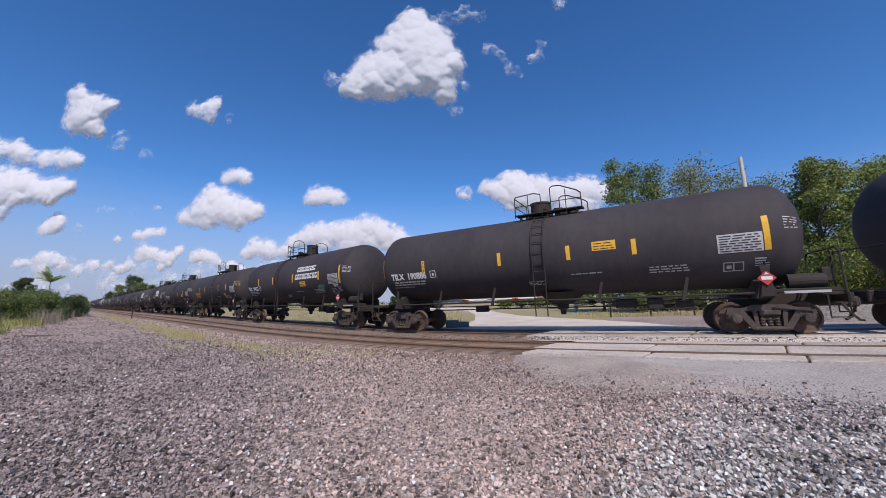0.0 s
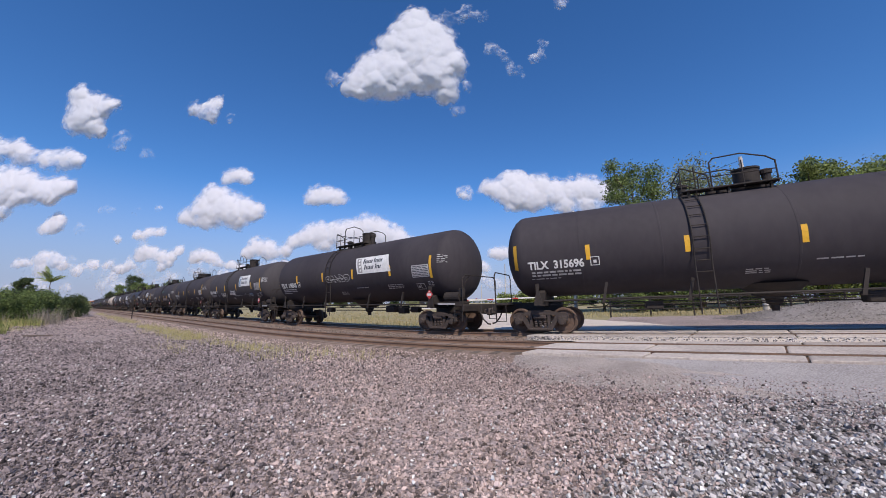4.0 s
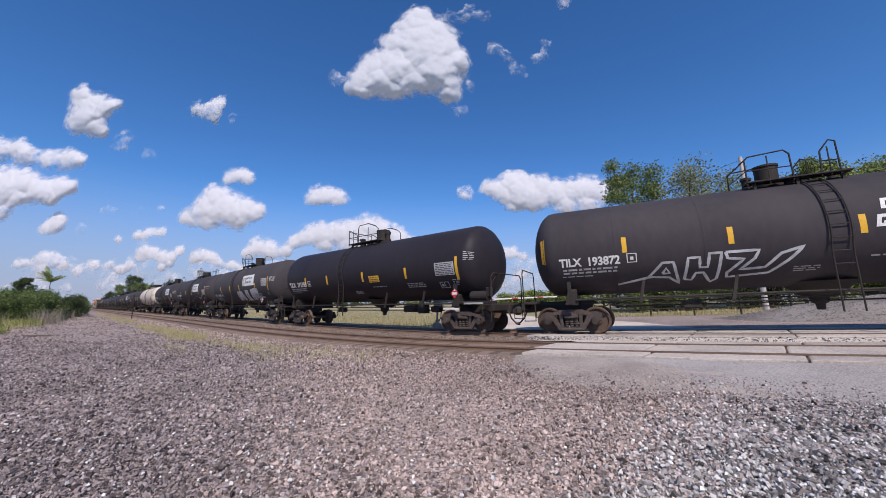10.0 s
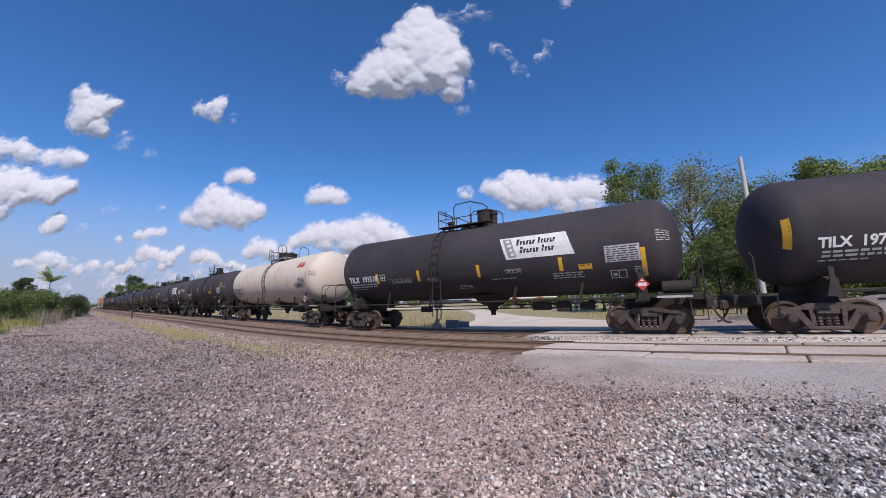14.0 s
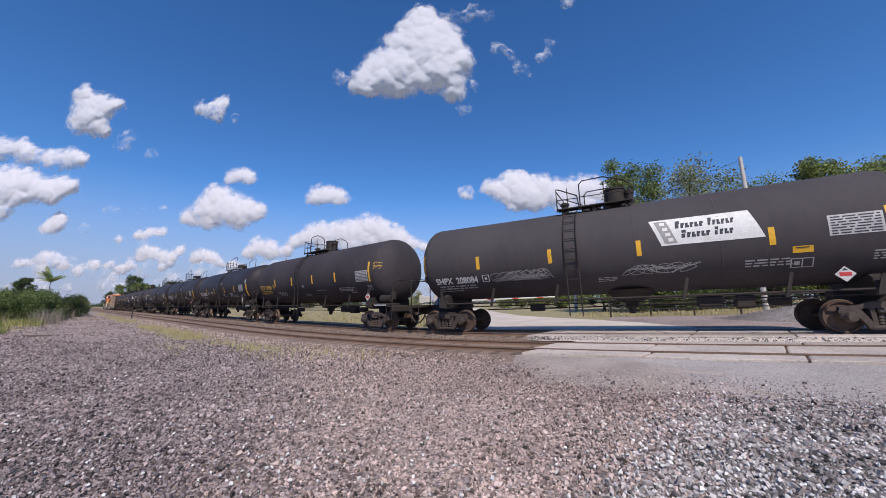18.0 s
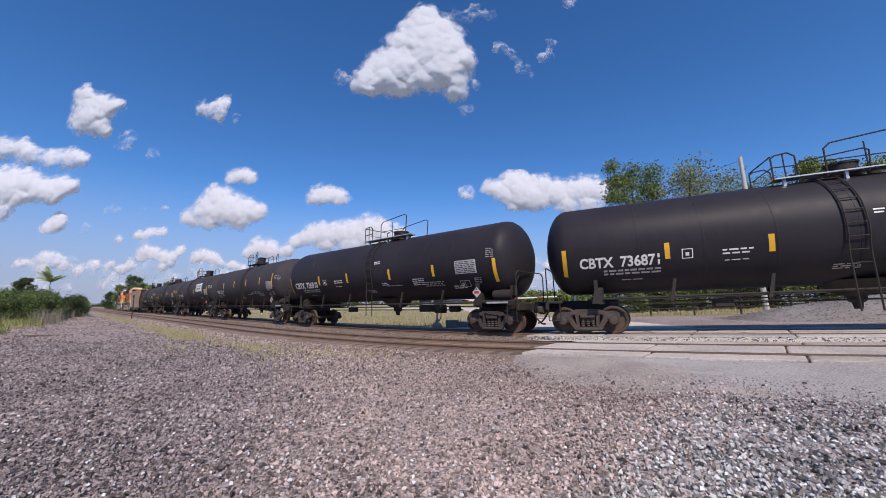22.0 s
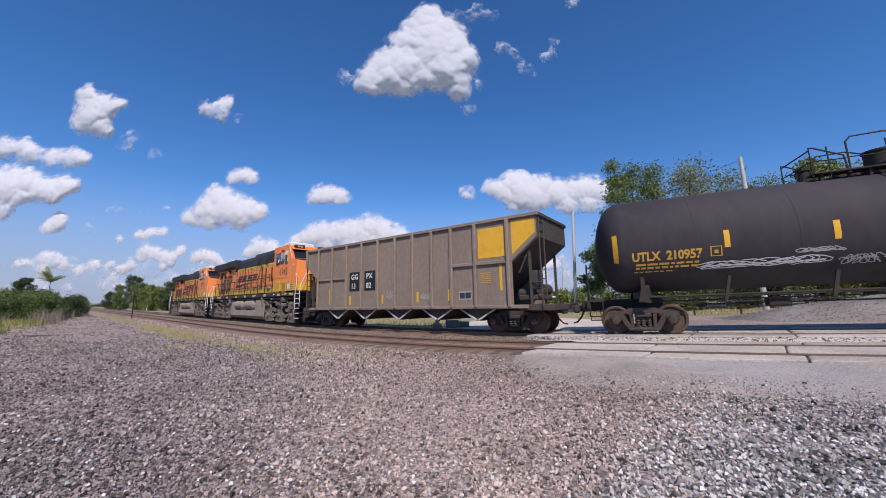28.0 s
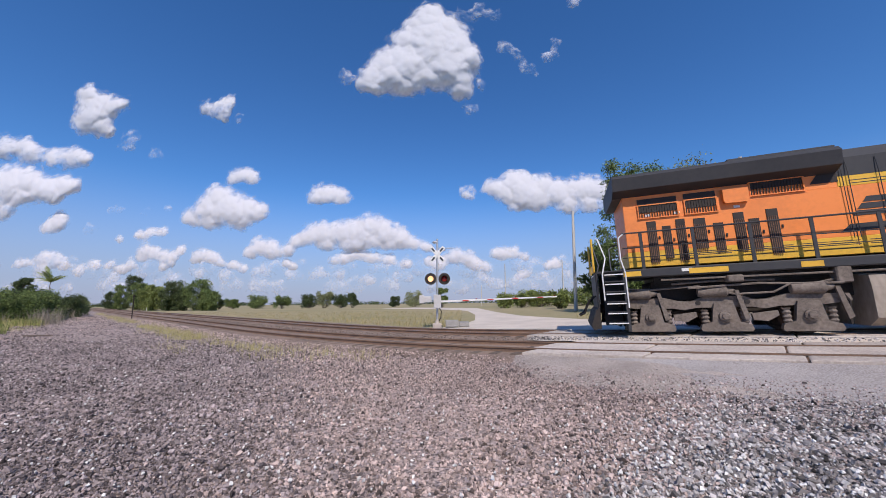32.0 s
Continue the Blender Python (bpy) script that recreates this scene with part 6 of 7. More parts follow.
tank_car(10, mark="SHPX 208032", sign="renew", at=1.57, style=2, climb=-1.13, low=True, sprayed="blocks", strips=(6.85, 4.31, 0.59, -1.95, -4.66, -7.34), strip_v=-0.33, end_v=-0.18, tags=((4.3, -0.95, 0.4, 0.5, "white", 6, 0.03), (4.3, -1.35, 1.2, 0.16, "grey_print", 7, 0.09)))
tank_car(11, mark="TILX 197260", sign="renew", at=1.45, climb=0.1, placard=(4.96, -0.72, 0.45, 0.17), strips=(6.77, 4.13, 1.0, -2.0, -4.67, -7.42), strip_v=-0.22, end_v=-0.22, tags=((2.85, -0.85, 0.4, 0.12, "grey_print", 6, 0.015),))
tank_car(12, mark="TILX 191518", sign="renew", at=2.04, style=2, climb=-1.36, placard=(4.7, -0.7, 0.45, 0.2), strips=(6.74, 4.09, 0.73, -2.36, -4.89, -7.45), strip_v=-0.55, end_v=-0.7, tags=((-4.0, -0.9, 1.2, 0.3, "grey_print", 8, 0.014), (-1.9, -0.9, 0.6, 0.26, "grey_print", 6, 0.014), (1.9, -0.75, 0.7, 0.22, "grey_print", 7, 0.02)))
tank_car(13, mark="DRX 80419", ink="ink", paint="white_tank", style=1, climb=0.0, tags=((5.2, -0.75, 1.0, 0.4, "rust", 8, 0.05), (5.3, 0.55, 0.9, 0.45, "red", 8, 0.06)))
tank_car(14, mark="TILX 194844", style=4, climb=0.59, placard=(2.83, -0.44, 0.75, 0.34), strips=(6.81, 3.8, 1.18, -1.72, -4.61, -7.33), strip_v=-0.02, end_v=-0.02)
tank_car(15, mark="SHPX 208084", sign="renew", at=1.66, style=2, climb=-1.15, low=True, placard=(4.82, -0.65, 0.44, 0.2), strips=(6.78, 4.4, 1.0, -1.91, -4.78, -7.36), strip_v=-0.2, end_v=-0.16, tags=((-4.2, -1.15, 2.0, 0.5, "grey_print", 13, 0.018), (-3.6, -1.1, 1.6, 0.5, "grey_print", 12, 0.018), (0.6, -1.15, 1.9, 0.42, "grey_print", 12, 0.02)))
tank_car(16, mark="UTLX 203994", ink="ochre", style=2, climb=-1.0, strips=(6.79, 3.6, 1.03, -1.68, -4.23, -7.3), strip_v=-0.25, end_v=-0.14, tags=((-4.1, -1.25, 1.2, 0.4, "grey_print", 6, 0.03), (-0.4, -0.75, 0.3, 0.24, "grey_print", 5, 0.015)))
tank_car(17, mark="CBTX 736885", paint="gloss", style=3, climb=0.1, strips=(7.5, 4.38, 1.57, -1.75, -4.4, -7.54), strip_v=-0.37, end_v=-0.58)
tank_car(18, mark="CBTX 736871", paint="gloss", style=3, climb=0.1, strips=(7.5, 4.38, 1.57, -1.75, -4.4, -7.54), strip_v=-0.37, end_v=-0.58)
tank_car(19, mark="CBTX 736910", paint="gloss", style=3, climb=0.1, strips=(7.5, 4.38, 1.57, -1.75, -4.4, -7.54), strip_v=-0.37, end_v=-0.58)
tank_car(20, mark="TAEX 2157", style=4, climb=0.5, strips=(6.73, 4.3, 1.31, -1.68, -4.7, -7.34), strip_v=0.05, end_v=0.02, tags=((2.2, -0.95, 2.0, 0.24, "grey_print", 8, 0.02), (5.6, -0.75, 0.7, 0.3, "grey_print", 7, 0.02)))
tank_car(21, mark="TILX 198453", sign="renew", at=2.15, style=2, climb=-1.47, strips=(6.73, 4.78, 1.12, -1.99, -4.85, -7.36), strip_v=-0.2, end_v=-0.2)
tank_car(22, mark="TILX 193810", placard=(2.1, 0.0, *PLATE), ink="ochre")
tank_car(23, mark="UTLX 210957", ink="ochre", style=2, climb=0.1, script="loops", strips=(6.8, 3.95, 1.17, -1.73, -4.25, -7.3), strip_v=-0.15, end_v=-0.22, tags=((-4.9, -1.12, 2.9, 0.3, "white", 14, 0.028), (-2.6, -0.75, 1.0, 0.14, "grey_print", 9, 0.03), (0.1, -1.2, 0.55, 0.2, "white", 4, 0.05), (2.9, -1.15, 1.5, 0.5, "grey_print", 14, 0.016), (-1.6, -1.2, 0.8, 0.36, "grey_print", 9, 0.03)))

# hopper car between the tanks and the engines
def hopper_car():
    L, H0, H1, Y = 15.2, 1.0, 4.42, 1.55
    t = thing("hopper_car", Matrix(), "dusty brown open hopper car with yellow panels", "hopper car")
    xs = (-7.18, -6.02, -4.75, -3.5, -2.3, -1.08, 0.1, 1.23, 2.35, 3.42, 4.6, 6.08)
    for k in (-1, 1):
        part("side_sheet", Geo().slab([(-6.1, H0), (6.2, H0), (6.2, 2.75), (7.25, 3.6), (7.25, H1), (-7.25, H1), (-7.25, 3.5), (-6.1, 2.6)], k * Y - 0.03, k * Y + 0.03), "hopper", t, "brown steel side sheet")
    for k in (-1, 1):
        part("slope_sheet", Geo().slab([(7.3 * k, H1), (7.24 * k, H1), (7.24 * k, 3.62), (4.4 * k, 1.3), (4.4 * k, 1.24), (7.3 * k, 3.56)], -Y, Y), "hopper_dark", t, "sloping end sheet")
        part("end_sill", Geo().box((7.1 * k, 0, 0.98), (1.2, 2.9, 0.22), 0.02).box((6.7 * k, 0, 0.92), (1.9, 0.5, 0.36), 0.02), "hopper_dark", t)
        part("end_ladder", join(*[Geo().tube([(7.32 * k, y, 1.0), (7.32 * k, y, 4.3)], 0.03) for y in (-1.5, -1.05)], *[Geo().tube([(7.32 * k, -1.5, z), (7.32 * k, -1.05, z)], 0.02) for z in np.arange(1.3, 4.3, 0.36)], *[Geo().box((6.85 * k, y, 2.2), (0.09, 0.09, 2.5)) for y in (-1.35, 1.35)], Geo().tube([(6.85 * k, -1.35, 1.9), (7.32 * k, -1.5, 1.9)], 0.025), Geo().tube([(6.4 * k, -1.35, 2.3), (6.85 * k, -1.35, 3.2)], 0.04)), "hopper_dark", t, "end ladder and braces")
        part("brake_gear", Geo().cyl((6.2 * k, -0.9, 1.5), (6.8 * k, -0.9, 1.5), 0.2, 14).box((6.7 * k, -0.6, 1.35), (0.8, 1.4, 0.2), 0.03).box((7.0 * k, -1.2, 2.0), (0.3, 0.3, 0.7), 0.03).cyl((6.6 * k, 0.3, 1.7), (6.6 * k, 1.0, 1.7), 0.22, 14), "hopper_dark", t, "dark brake gear on the end platform")
        coupler(t, k * (L / 2 - 0.06), k)
        bogie(t, k * 5.85)
        part("top_rail", Geo().box((0, k * (Y + 0.05), H1 + 0.02), (14.7, 0.16, 0.14), 0.02), "hopper", t, "top chord")
        part("side_sill", Geo().box((0, k * (Y + 0.04), H0 + 0.02), (13.6, 0.14, 0.14), 0.02), "hopper", t, "side sill")
    part("end_beam", Geo().box((7.3, 0, H1 + 0.02), (0.14, 3.1, 0.14), 0.02).box((-7.3, 0, H1 + 0.02), (0.14, 3.1, 0.14), 0.02), "hopper_dark", t)
    part("floor_sheets", Geo().slab([(-4.4, 1.25), (4.4, 1.25), (4.4, 1.15), (-4.4, 1.15)], -Y + 0.05, Y - 0.05), "hopper_dark", t)
    for x in xs:
        lo = 3.46 if x < -7 else H0
        part("side_rib", Geo().box((x, -Y - 0.09, (lo + H1) / 2), (0.15, 0.14, H1 - lo), 0.03), "hopper", t, "pressed side rib")
        part("side_rib", Geo().box((x, Y + 0.09, (lo + H1) / 2), (0.15, 0.14, H1 - lo), 0.02), "hopper", t, "pressed side rib")
    part("side_girder", Geo().box((4.75, -Y - 0.07, 2.75), (2.66, 0.1, 0.14), 0.02).box((-4.76, -Y - 0.07, 2.62), (2.5, 0.1, 0.1), 0.02), "hopper", t)
    part("yellow_panel", Geo().box((5.34, -Y - 0.036, 3.56), (1.2, 0.008, 1.2)), "yellow", t, "yellow painted side panel")
    part("yellow_corner", Geo().slab([(6.24, 3.0), (7.2, 3.75), (7.2, 4.3), (6.24, 4.3)], -Y - 0.04, -Y - 0.032), "yellow", t, "yellow painted corner panel")
    part("yellow_stencil", join(*[Geo().box((5.05, -Y - 0.036, 1.98 + 0.075 * r), (0.46, 0.006, 0.035)) for r in range(6)]), "ochre", t)
    for a, b, hh in ((5.72, 2.15, 1.0), (3.24, 1.55, 0.5), (1.48, 1.5, 0.46), (-0.78, 1.45, 0.46), (-3.22, 1.45, 0.46), (-4.96, 1.7, 0.86)):
        part("reflector", Geo().box((a, -Y - 0.036, b), (0.11, 0.008, hh)), "yellow", t, "yellow reflective strip")
    for x, rows in ((-2.88, ("GG", "13")), (-1.7, ("PX", "82"))):
        p = part("number_panel", Geo().box((x, -Y - 0.036, 2.42), (0.8, 0.008, 1.0)), "patch_black", t, "black panel with white reporting mark")
        for k, w in enumerate(rows):
            q, f = letters(w, 0.38, 0.008)
            part("mark", Geo().add([(x - 0.27 + a[0], -Y - 0.043, 2.54 - 0.48 * k + a[1]) for a in q], f), "white", p)
    g = Geo()
    rng = random.Random(5)
    for x, w, h in ((-0.5, 0.55, 0.6), (1.7, 0.6, 0.34)):
        pts = [(x + w * i / 40 + 0.1 * math.sin(i * 0.9), 1.35 + h * (0.5 + 0.45 * math.sin(i * 0.7) * math.cos(i * 0.2))) for i in range(40)]
        for (a, b), (c, d) in zip(pts, pts[1:]):
            g.add([(a, -Y - 0.037, b - 0.02), (c, -Y - 0.037, d - 0.02), (c, -Y - 0.037, d + 0.02), (a, -Y - 0.037, b + 0.02)], [(0, 1, 2, 3)])
    part("graffiti", g, "grey_print", t, "small sprayed graffiti tags")
    part("stencil_box", Geo().box((4.05, -Y - 0.036, 1.5), (0.62, 0.006, 0.34)), "grey_print", t)
    part("stencil_fill", Geo().box((3.91, -Y - 0.041, 1.5), (0.25, 0.004, 0.24)).box((4.2, -Y - 0.041, 1.5), (0.25, 0.004, 0.24)), "ink", t)
    for x in (-4.35, -2.15, 0.2, 2.5, 4.55):
        part("discharge_gate", Geo().slab([(x - 0.78, 0.94), (x + 0.78, 0.94), (x + 0.1, 0.53), (x - 0.1, 0.53)], -1.42, 1.42).box((x, 0, 0.52), (0.4, 2.8, 0.08), 0.02), "hopper_dark", t, "V-shaped discharge gate")
        for k in (-1, 1):
            part("gate_edge", Geo().slab([(x + k * 0.84, 0.94), (x + k * 0.75, 0.94), (x + k * 0.02, 0.53), (x + k * 0.06, 0.48)], -1.5, -1.44), "placard_white", t, "pale worn gate edge")
    VEHICLES.append((t, -409.1, 5.85))


hopper_car()


TALL = 1.05


def loco(number, s_front, length=21.4):
    t = thing("locomotive", Matrix(), f"orange black and yellow diesel freight locomotive number {number}", "locomotive", "locomotives of the train")
    W, DECK, HY, CY = 1.52, 2.08, 1.12, 1.5          # deck half width, deck height, hood and cab half widths
    rng = random.Random(int(number))
    part("frame", Geo().box((-0.4, 0, 1.87), (19.0, 2 * W, 0.26), 0.03).box((-0.2, 0, 1.62), (17.6, 1.5, 0.3), 0.03), "loco_black", t, "black frame and walkway edge")
    part("underframe", Geo().box((-0.4, 0, 1.3), (17.4, 1.5, 0.6), 0.03), "iron", t, "dark underframe above the bogies")
    for x in (-9.7, -7.9, -7.4, -5.2, -2.6, -0.4, 1.6, 3.9, 6.4, 8.5):
        part("edge_reflector", Geo().box((x, -W - 0.004, 1.86), (0.5, 0.008, 0.15)), "loco_yellow", t, "yellow reflective strip on the frame")
    for x in (-8.2, -0.4, 1.9, 3.9, 5.6, 7.6, 8.3):
        part("edge_label", Geo().box((x, -W - 0.004, 1.9), (0.28, 0.006, 0.09)), "white", t)
    # long hood: yellow foot, orange flank, yellow line, black roof
    a, b = -9.7, 5.4
    part("hood_foot", Geo().box(((a + b) / 2, 0, 2.31), (b - a, 2 * HY, 0.48), 0.01), "loco_yellow", t, "yellow lower band of the hood")
    part("hood_flank", Geo().box(((a + b) / 2, 0, 3.24), (b - a - 0.004, 2 * HY - 0.006, 1.38), 0.01), "orange", t, "orange hood flank")
    part("hood_line", Geo().box((0.65, 0, 4.075), (9.5, 2 * HY, 0.29), 0.01), "loco_yellow", t, "yellow upper band of the hood")
    for i in range(7):
        for z in (4.0, 4.08):
            part("band_groove", Geo().box((-3.3 + 1.27 * i, -HY - 0.002, z), (1.1, 0.008, 0.018)), "ink", t)
    for i in range(9):
        for z in (2.24, 2.34, 2.44):
            part("foot_groove", Geo().box((-7.5 + 1.5 * i, -HY - 0.002, z), (1.3, 0.008, 0.016)), "ink", t)
    part("rear_flank", Geo().box((-6.9, 0, 4.21), (5.6, 2 * HY - 0.004, 0.58), 0.01), "orange", t, "orange upper flank of the radiator section")
    part("duct_box", Geo().slab([(-6.86, 3.78), (-6.3, 3.78), (-6.24, 3.86), (-6.24, 4.2), (-6.9, 4.2), (-6.9, 3.86)], -HY - 0.14, -HY + 0.01), "orange", t, "orange duct box under the radiator roof")
    # flat dark patch: the big shadow behind the radiator roof is painted here
    part("recess", Geo().slab([(-4.72, 4.08), (-4.08, 4.08), (-4.08, 4.5), (-4.4, 4.5)], -HY - 0.012, -HY + 0.01), "loco_dark", t, "recess behind the radiator roof, its shadow painted dark")
    part("hood_roof", Geo().slab([(-HY, 4.22), (HY, 4.22), (HY, 4.74), (0.85, 5.04), (-0.85, 5.04), (-HY, 4.74)], -4.1, 5.4, "x"), "loco_black", t, "black hood roof")
    part("roof_cowl", Geo().slab([(-HY - 0.02, 4.3), (HY + 0.02, 4.3), (HY + 0.02, 4.86), (0.95, 5.16), (-0.95, 5.16), (-HY - 0.02, 4.86)], 0.0, 5.4, "x"), "loco_black", t, "raised black cowl behind the cab")
    part("radiator_roof", Geo().slab([(-1.5, 4.48), (-1.58, 4.86), (-1.46, 4.98), (1.46, 4.98), (1.58, 4.86), (1.5, 4.48), (HY, 4.32), (-HY, 4.32)], -10.0, -4.1, "x"), "loco_black", t, "wide overhanging black radiator roof")
    part("roof_ledge", Geo().box((-5.4, 0, 5.02), (2.6, 2.7, 0.1), 0.02), "loco_black", t, "raised black ledge on the radiator roof")
    for x in (-8.6, -7.2):
        part("radiator_fan", Geo().cyl((x, 0, 4.97), (x, 0, 5.0), 0.6, 20), "iron", t)
    for x in (-4.0, -3.86, -3.2, -2.5, -1.9, -1.78, -1.0, -0.3):
        part("grab_rod", Geo().tube([(x, -HY - 0.06, 2.5), (x, -HY - 0.06, 4.3), (x, -HY - 0.02, 4.66)], 0.011, 5), "loco_black", t, "thin black vertical rod on the hood")
    part("exhaust_stack", Geo().box((-2.6, 0, 5.1), (0.9, 0.7, 0.16), 0.03), "iron", t, "low black exhaust stack")
    one = number == "8291"
    for x, z, w, h in ((-8.69, 3.99, 1.14, 0.44), (-7.49, 4.0, 0.86, 0.46), (-5.52, 4.34, 1.3, 0.42) if one else (-6.35, 4.36, 1.0, 0.34)):
        g = part("radiator_grille", Geo().box((x, -HY - 0.006, z), (w, 0.03, h), 0.005), "loco_dark", t, "dark radiator grille")
        for i in range(int(w / 0.075)):
            part("slat", Geo().box((x - w / 2 + 0.075 * (i + 0.5), -HY - 0.026, z), (0.018, 0.02, h - 0.02)), "iron", g)
        part("grille_frame", Geo().box((x, -HY - 0.03, z + h / 2), (w + 0.06, 0.04, 0.03)).box((x, -HY - 0.03, z - h / 2), (w + 0.06, 0.04, 0.03)).box((x - w / 2, -HY - 0.03, z), (0.03, 0.04, h)).box((x + w / 2, -HY - 0.03, z), (0.03, 0.04, h)), "orange", g, "orange grille frame")
    doors = ((-8.92, 0.27, 2.84, 1.28), (-8.5, 0.24, 2.8, 1.0), (-8.1, 0.26, 2.84, 1.26), (-7.58, 0.32, 2.98, 0.92), (-7.1, 0.26, 2.84, 0.82), (-6.55, 0.27, 2.96, 1.08), (-6.18, 0.26, 2.84, 0.88), (-5.72, 0.28, 2.88, 1.26))
    if not one:
        doors = ((-8.72, 0.33, 2.86, 1.26), (-8.32, 0.3, 2.8, 0.98), (-7.92, 0.34, 2.86, 1.28), (-7.5, 0.38, 2.88, 1.26), (-6.82, 0.4, 2.9, 1.2), (-6.2, 0.74, 3.2, 1.3), (-5.66, 0.36, 3.52, 0.52))
    for x, w, z, h in doors:
        d = part("hood_door", Geo().box((x, -HY - 0.008, z), (w, 0.02, h), 0.004), "loco_dark", t, "dark louvred hood door")
        for k in range(int(w / 0.05)):
            part("louvre", Geo().box((x - w / 2 + 0.05 * (k + 0.5), -HY - 0.022, z), (0.016, 0.015, h * 0.94)), "rust", d)
        part("latch", Geo().box((x + w / 2 + 0.06, -HY - 0.02, z + h * 0.2), (0.05, 0.03, 0.1), 0.01), "loco_dark", d)
    for x in (-9.0, -8.15, -6.55):
        part("hood_label", Geo().box((x, -HY - 0.006, 3.68), (0.16, 0.008, 0.07)), "white", t)
    # door seams of the hood
    for i in range(10):
        x = -3.9 + i * 0.66
        part("door_seam", Geo().box((x, -HY - 0.003, 3.1), (0.012, 0.01, 1.6)), "rust", t)
    for x, lo, hi in ((2.06, 2.45, 4.05), (2.85, 2.47, 3.9), (4.02, 2.9, 3.9)):
        part("hood_post", Geo().box((x, -HY - 0.035, (lo + hi) / 2), (0.07, 0.07, hi - lo), 0.01), "loco_black", t, "black vertical cover strip")
    for x, z, h in ((2.42, 3.1, 0.5), (3.55, 3.12, 0.5), (-1.6, 2.55, 0.4), (1.7, 2.75, 0.7), (0.5, 2.4, 0.3)):
        part("dark_vent", Geo().box((x, -HY - 0.01, z), (0.14, 0.02, h), 0.004), "rust", t, "narrow dark vent")
    part("seam_line", Geo().box((3.5, -HY - 0.004, 3.38), (3.0, 0.012, 0.025)), "rust", t)
    part("slant_pipe", Geo().tube([(0.95, -HY - 0.06, 2.8), (1.8, -HY - 0.06, 3.85), (1.85, -HY - 0.06, 4.3)], 0.022), "iron", t, "thin dark slanting bar on the hood")
    part("cab_recess", Geo().box((4.92, -HY - 0.02, 3.6), (0.36, 0.04, 1.3), 0.01), "rust", t, "brown recess behind the cab")
    for x, w, z, h in ((1.25, 0.95, 4.56, 0.36), (3.0, 0.62, 4.58, 0.5), (3.7, 0.46, 4.72, 0.18)):
        g = part("cowl_grille", Geo().box((x, -HY - 0.03, z), (w, 0.03, h), 0.01), "loco_dark", t, "dark intake grille")
        for k in range(int(w / 0.09)):
            part("slat", Geo().box((x - w / 2 + 0.09 * (k + 0.5), -HY - 0.05, z), (0.022, 0.02, h - 0.02)), "iron", g)
    for x in (3.5, 4.75):
        v = part("foot_vent", Geo().box((x, -HY - 0.006, 2.41), (0.46, 0.02, 0.24), 0.004), "grey_box", t, "grey louvred vent in the hood foot")
        for k in range(5):
            part("louvre", Geo().box((x, -HY - 0.02, 2.32 + 0.045 * k), (0.44, 0.012, 0.014)), "ink", v)
    part("roof_label", Geo().box((3.72, -HY - 0.026, 4.52), (0.1, 0.01, 0.1)), "white", t)
    # company mark as plain slanting blocks
    for i, x in enumerate((-3.95, -2.72, -1.42, -0.22)):
        for z0, z1 in ((3.1, 3.23), (3.27, 3.42), (3.46, 3.6)):
            w = (0.98, 0.92, 0.98, 0.86)[i]
            sh = lambda z: (z - 3.05) * 0.75
            part("mark_block", Geo().slab([(x + sh(z0), z0), (x + w + sh(z0), z0), (x + w + sh(z1), z1), (x + sh(z1), z1)], -HY - 0.012, -HY - 0.004), "loco_black", t, "black slanting bar of the company mark")
    part("swoosh", Geo().slab([(-4.25, 2.66), (-4.0, 2.88), (0.9, 2.98), (-1.2, 2.86)], -HY - 0.012, -HY - 0.004), "loco_black", t, "black underline of the company mark")
    # cab and nose
    part("cab_foot", Geo().box((7.0, 0, 2.31), (3.5, 2 * CY - 0.02, 0.46), 0.01), "loco_yellow", t, "yellow lower band of the cab")
    part("cab", Geo().slab([(5.3, 2.54), (8.25, 2.54), (8.25, 4.14), (7.82, 4.92), (7.6, 5.06), (5.3, 5.06)], -CY, CY), "orange", t, "orange cab")
    nose = Geo()
    plan = [(8.25, -CY + 0.012), (9.0, -CY + 0.012), (9.62, -0.85), (9.62, 0.85), (9.0, CY - 0.012), (8.25, CY - 0.012)]
    tops = [4.12, 3.98, 3.86, 3.86, 3.98, 4.12]
    nose.add([(x, y, 2.54) for x, y in plan] + [(x, y, z) for (x, y), z in zip(plan, tops)], [tuple(range(6))[::-1], (6, 7, 10, 11), (7, 8, 9, 10)] + [(i, (i + 1) % 6, 6 + (i + 1) % 6, 6 + i) for i in range(6)])
    part("nose", nose, "orange", t, "orange short nose with angled front corners")
    part("nose_top", Geo().add([(8.26, -1.3, 4.125), (9.0, -1.3, 3.99), (9.5, -0.78, 3.885), (9.5, 0.78, 3.885), (9.0, 1.3, 3.99), (8.26, 1.3, 4.125), (8.26, -1.3, 4.145), (9.0, -1.3, 4.01), (9.5, -0.78, 3.905), (9.5, 0.78, 3.905), (9.0, 1.3, 4.01), (8.26, 1.3, 4.145)], [(6, 7, 10, 11), (7, 8, 9, 10), (0, 1, 7, 6), (1, 2, 8, 7), (2, 3, 9, 8), (3, 4, 10, 9), (4, 5, 11, 10), (0, 5, 4, 1), (1, 4, 3, 2), (5, 0, 6, 11)]), "loco_black", t, "black anti-glare top of the nose")
    part("nose_foot", Geo().slab([(8.7, -CY + 0.03), (8.98, -CY + 0.03), (9.61, -0.86), (9.61, 0.86), (8.98, CY - 0.03), (8.7, CY - 0.03)], 2.08, 2.54, "z"), "loco_yellow", t, "yellow band round the nose")
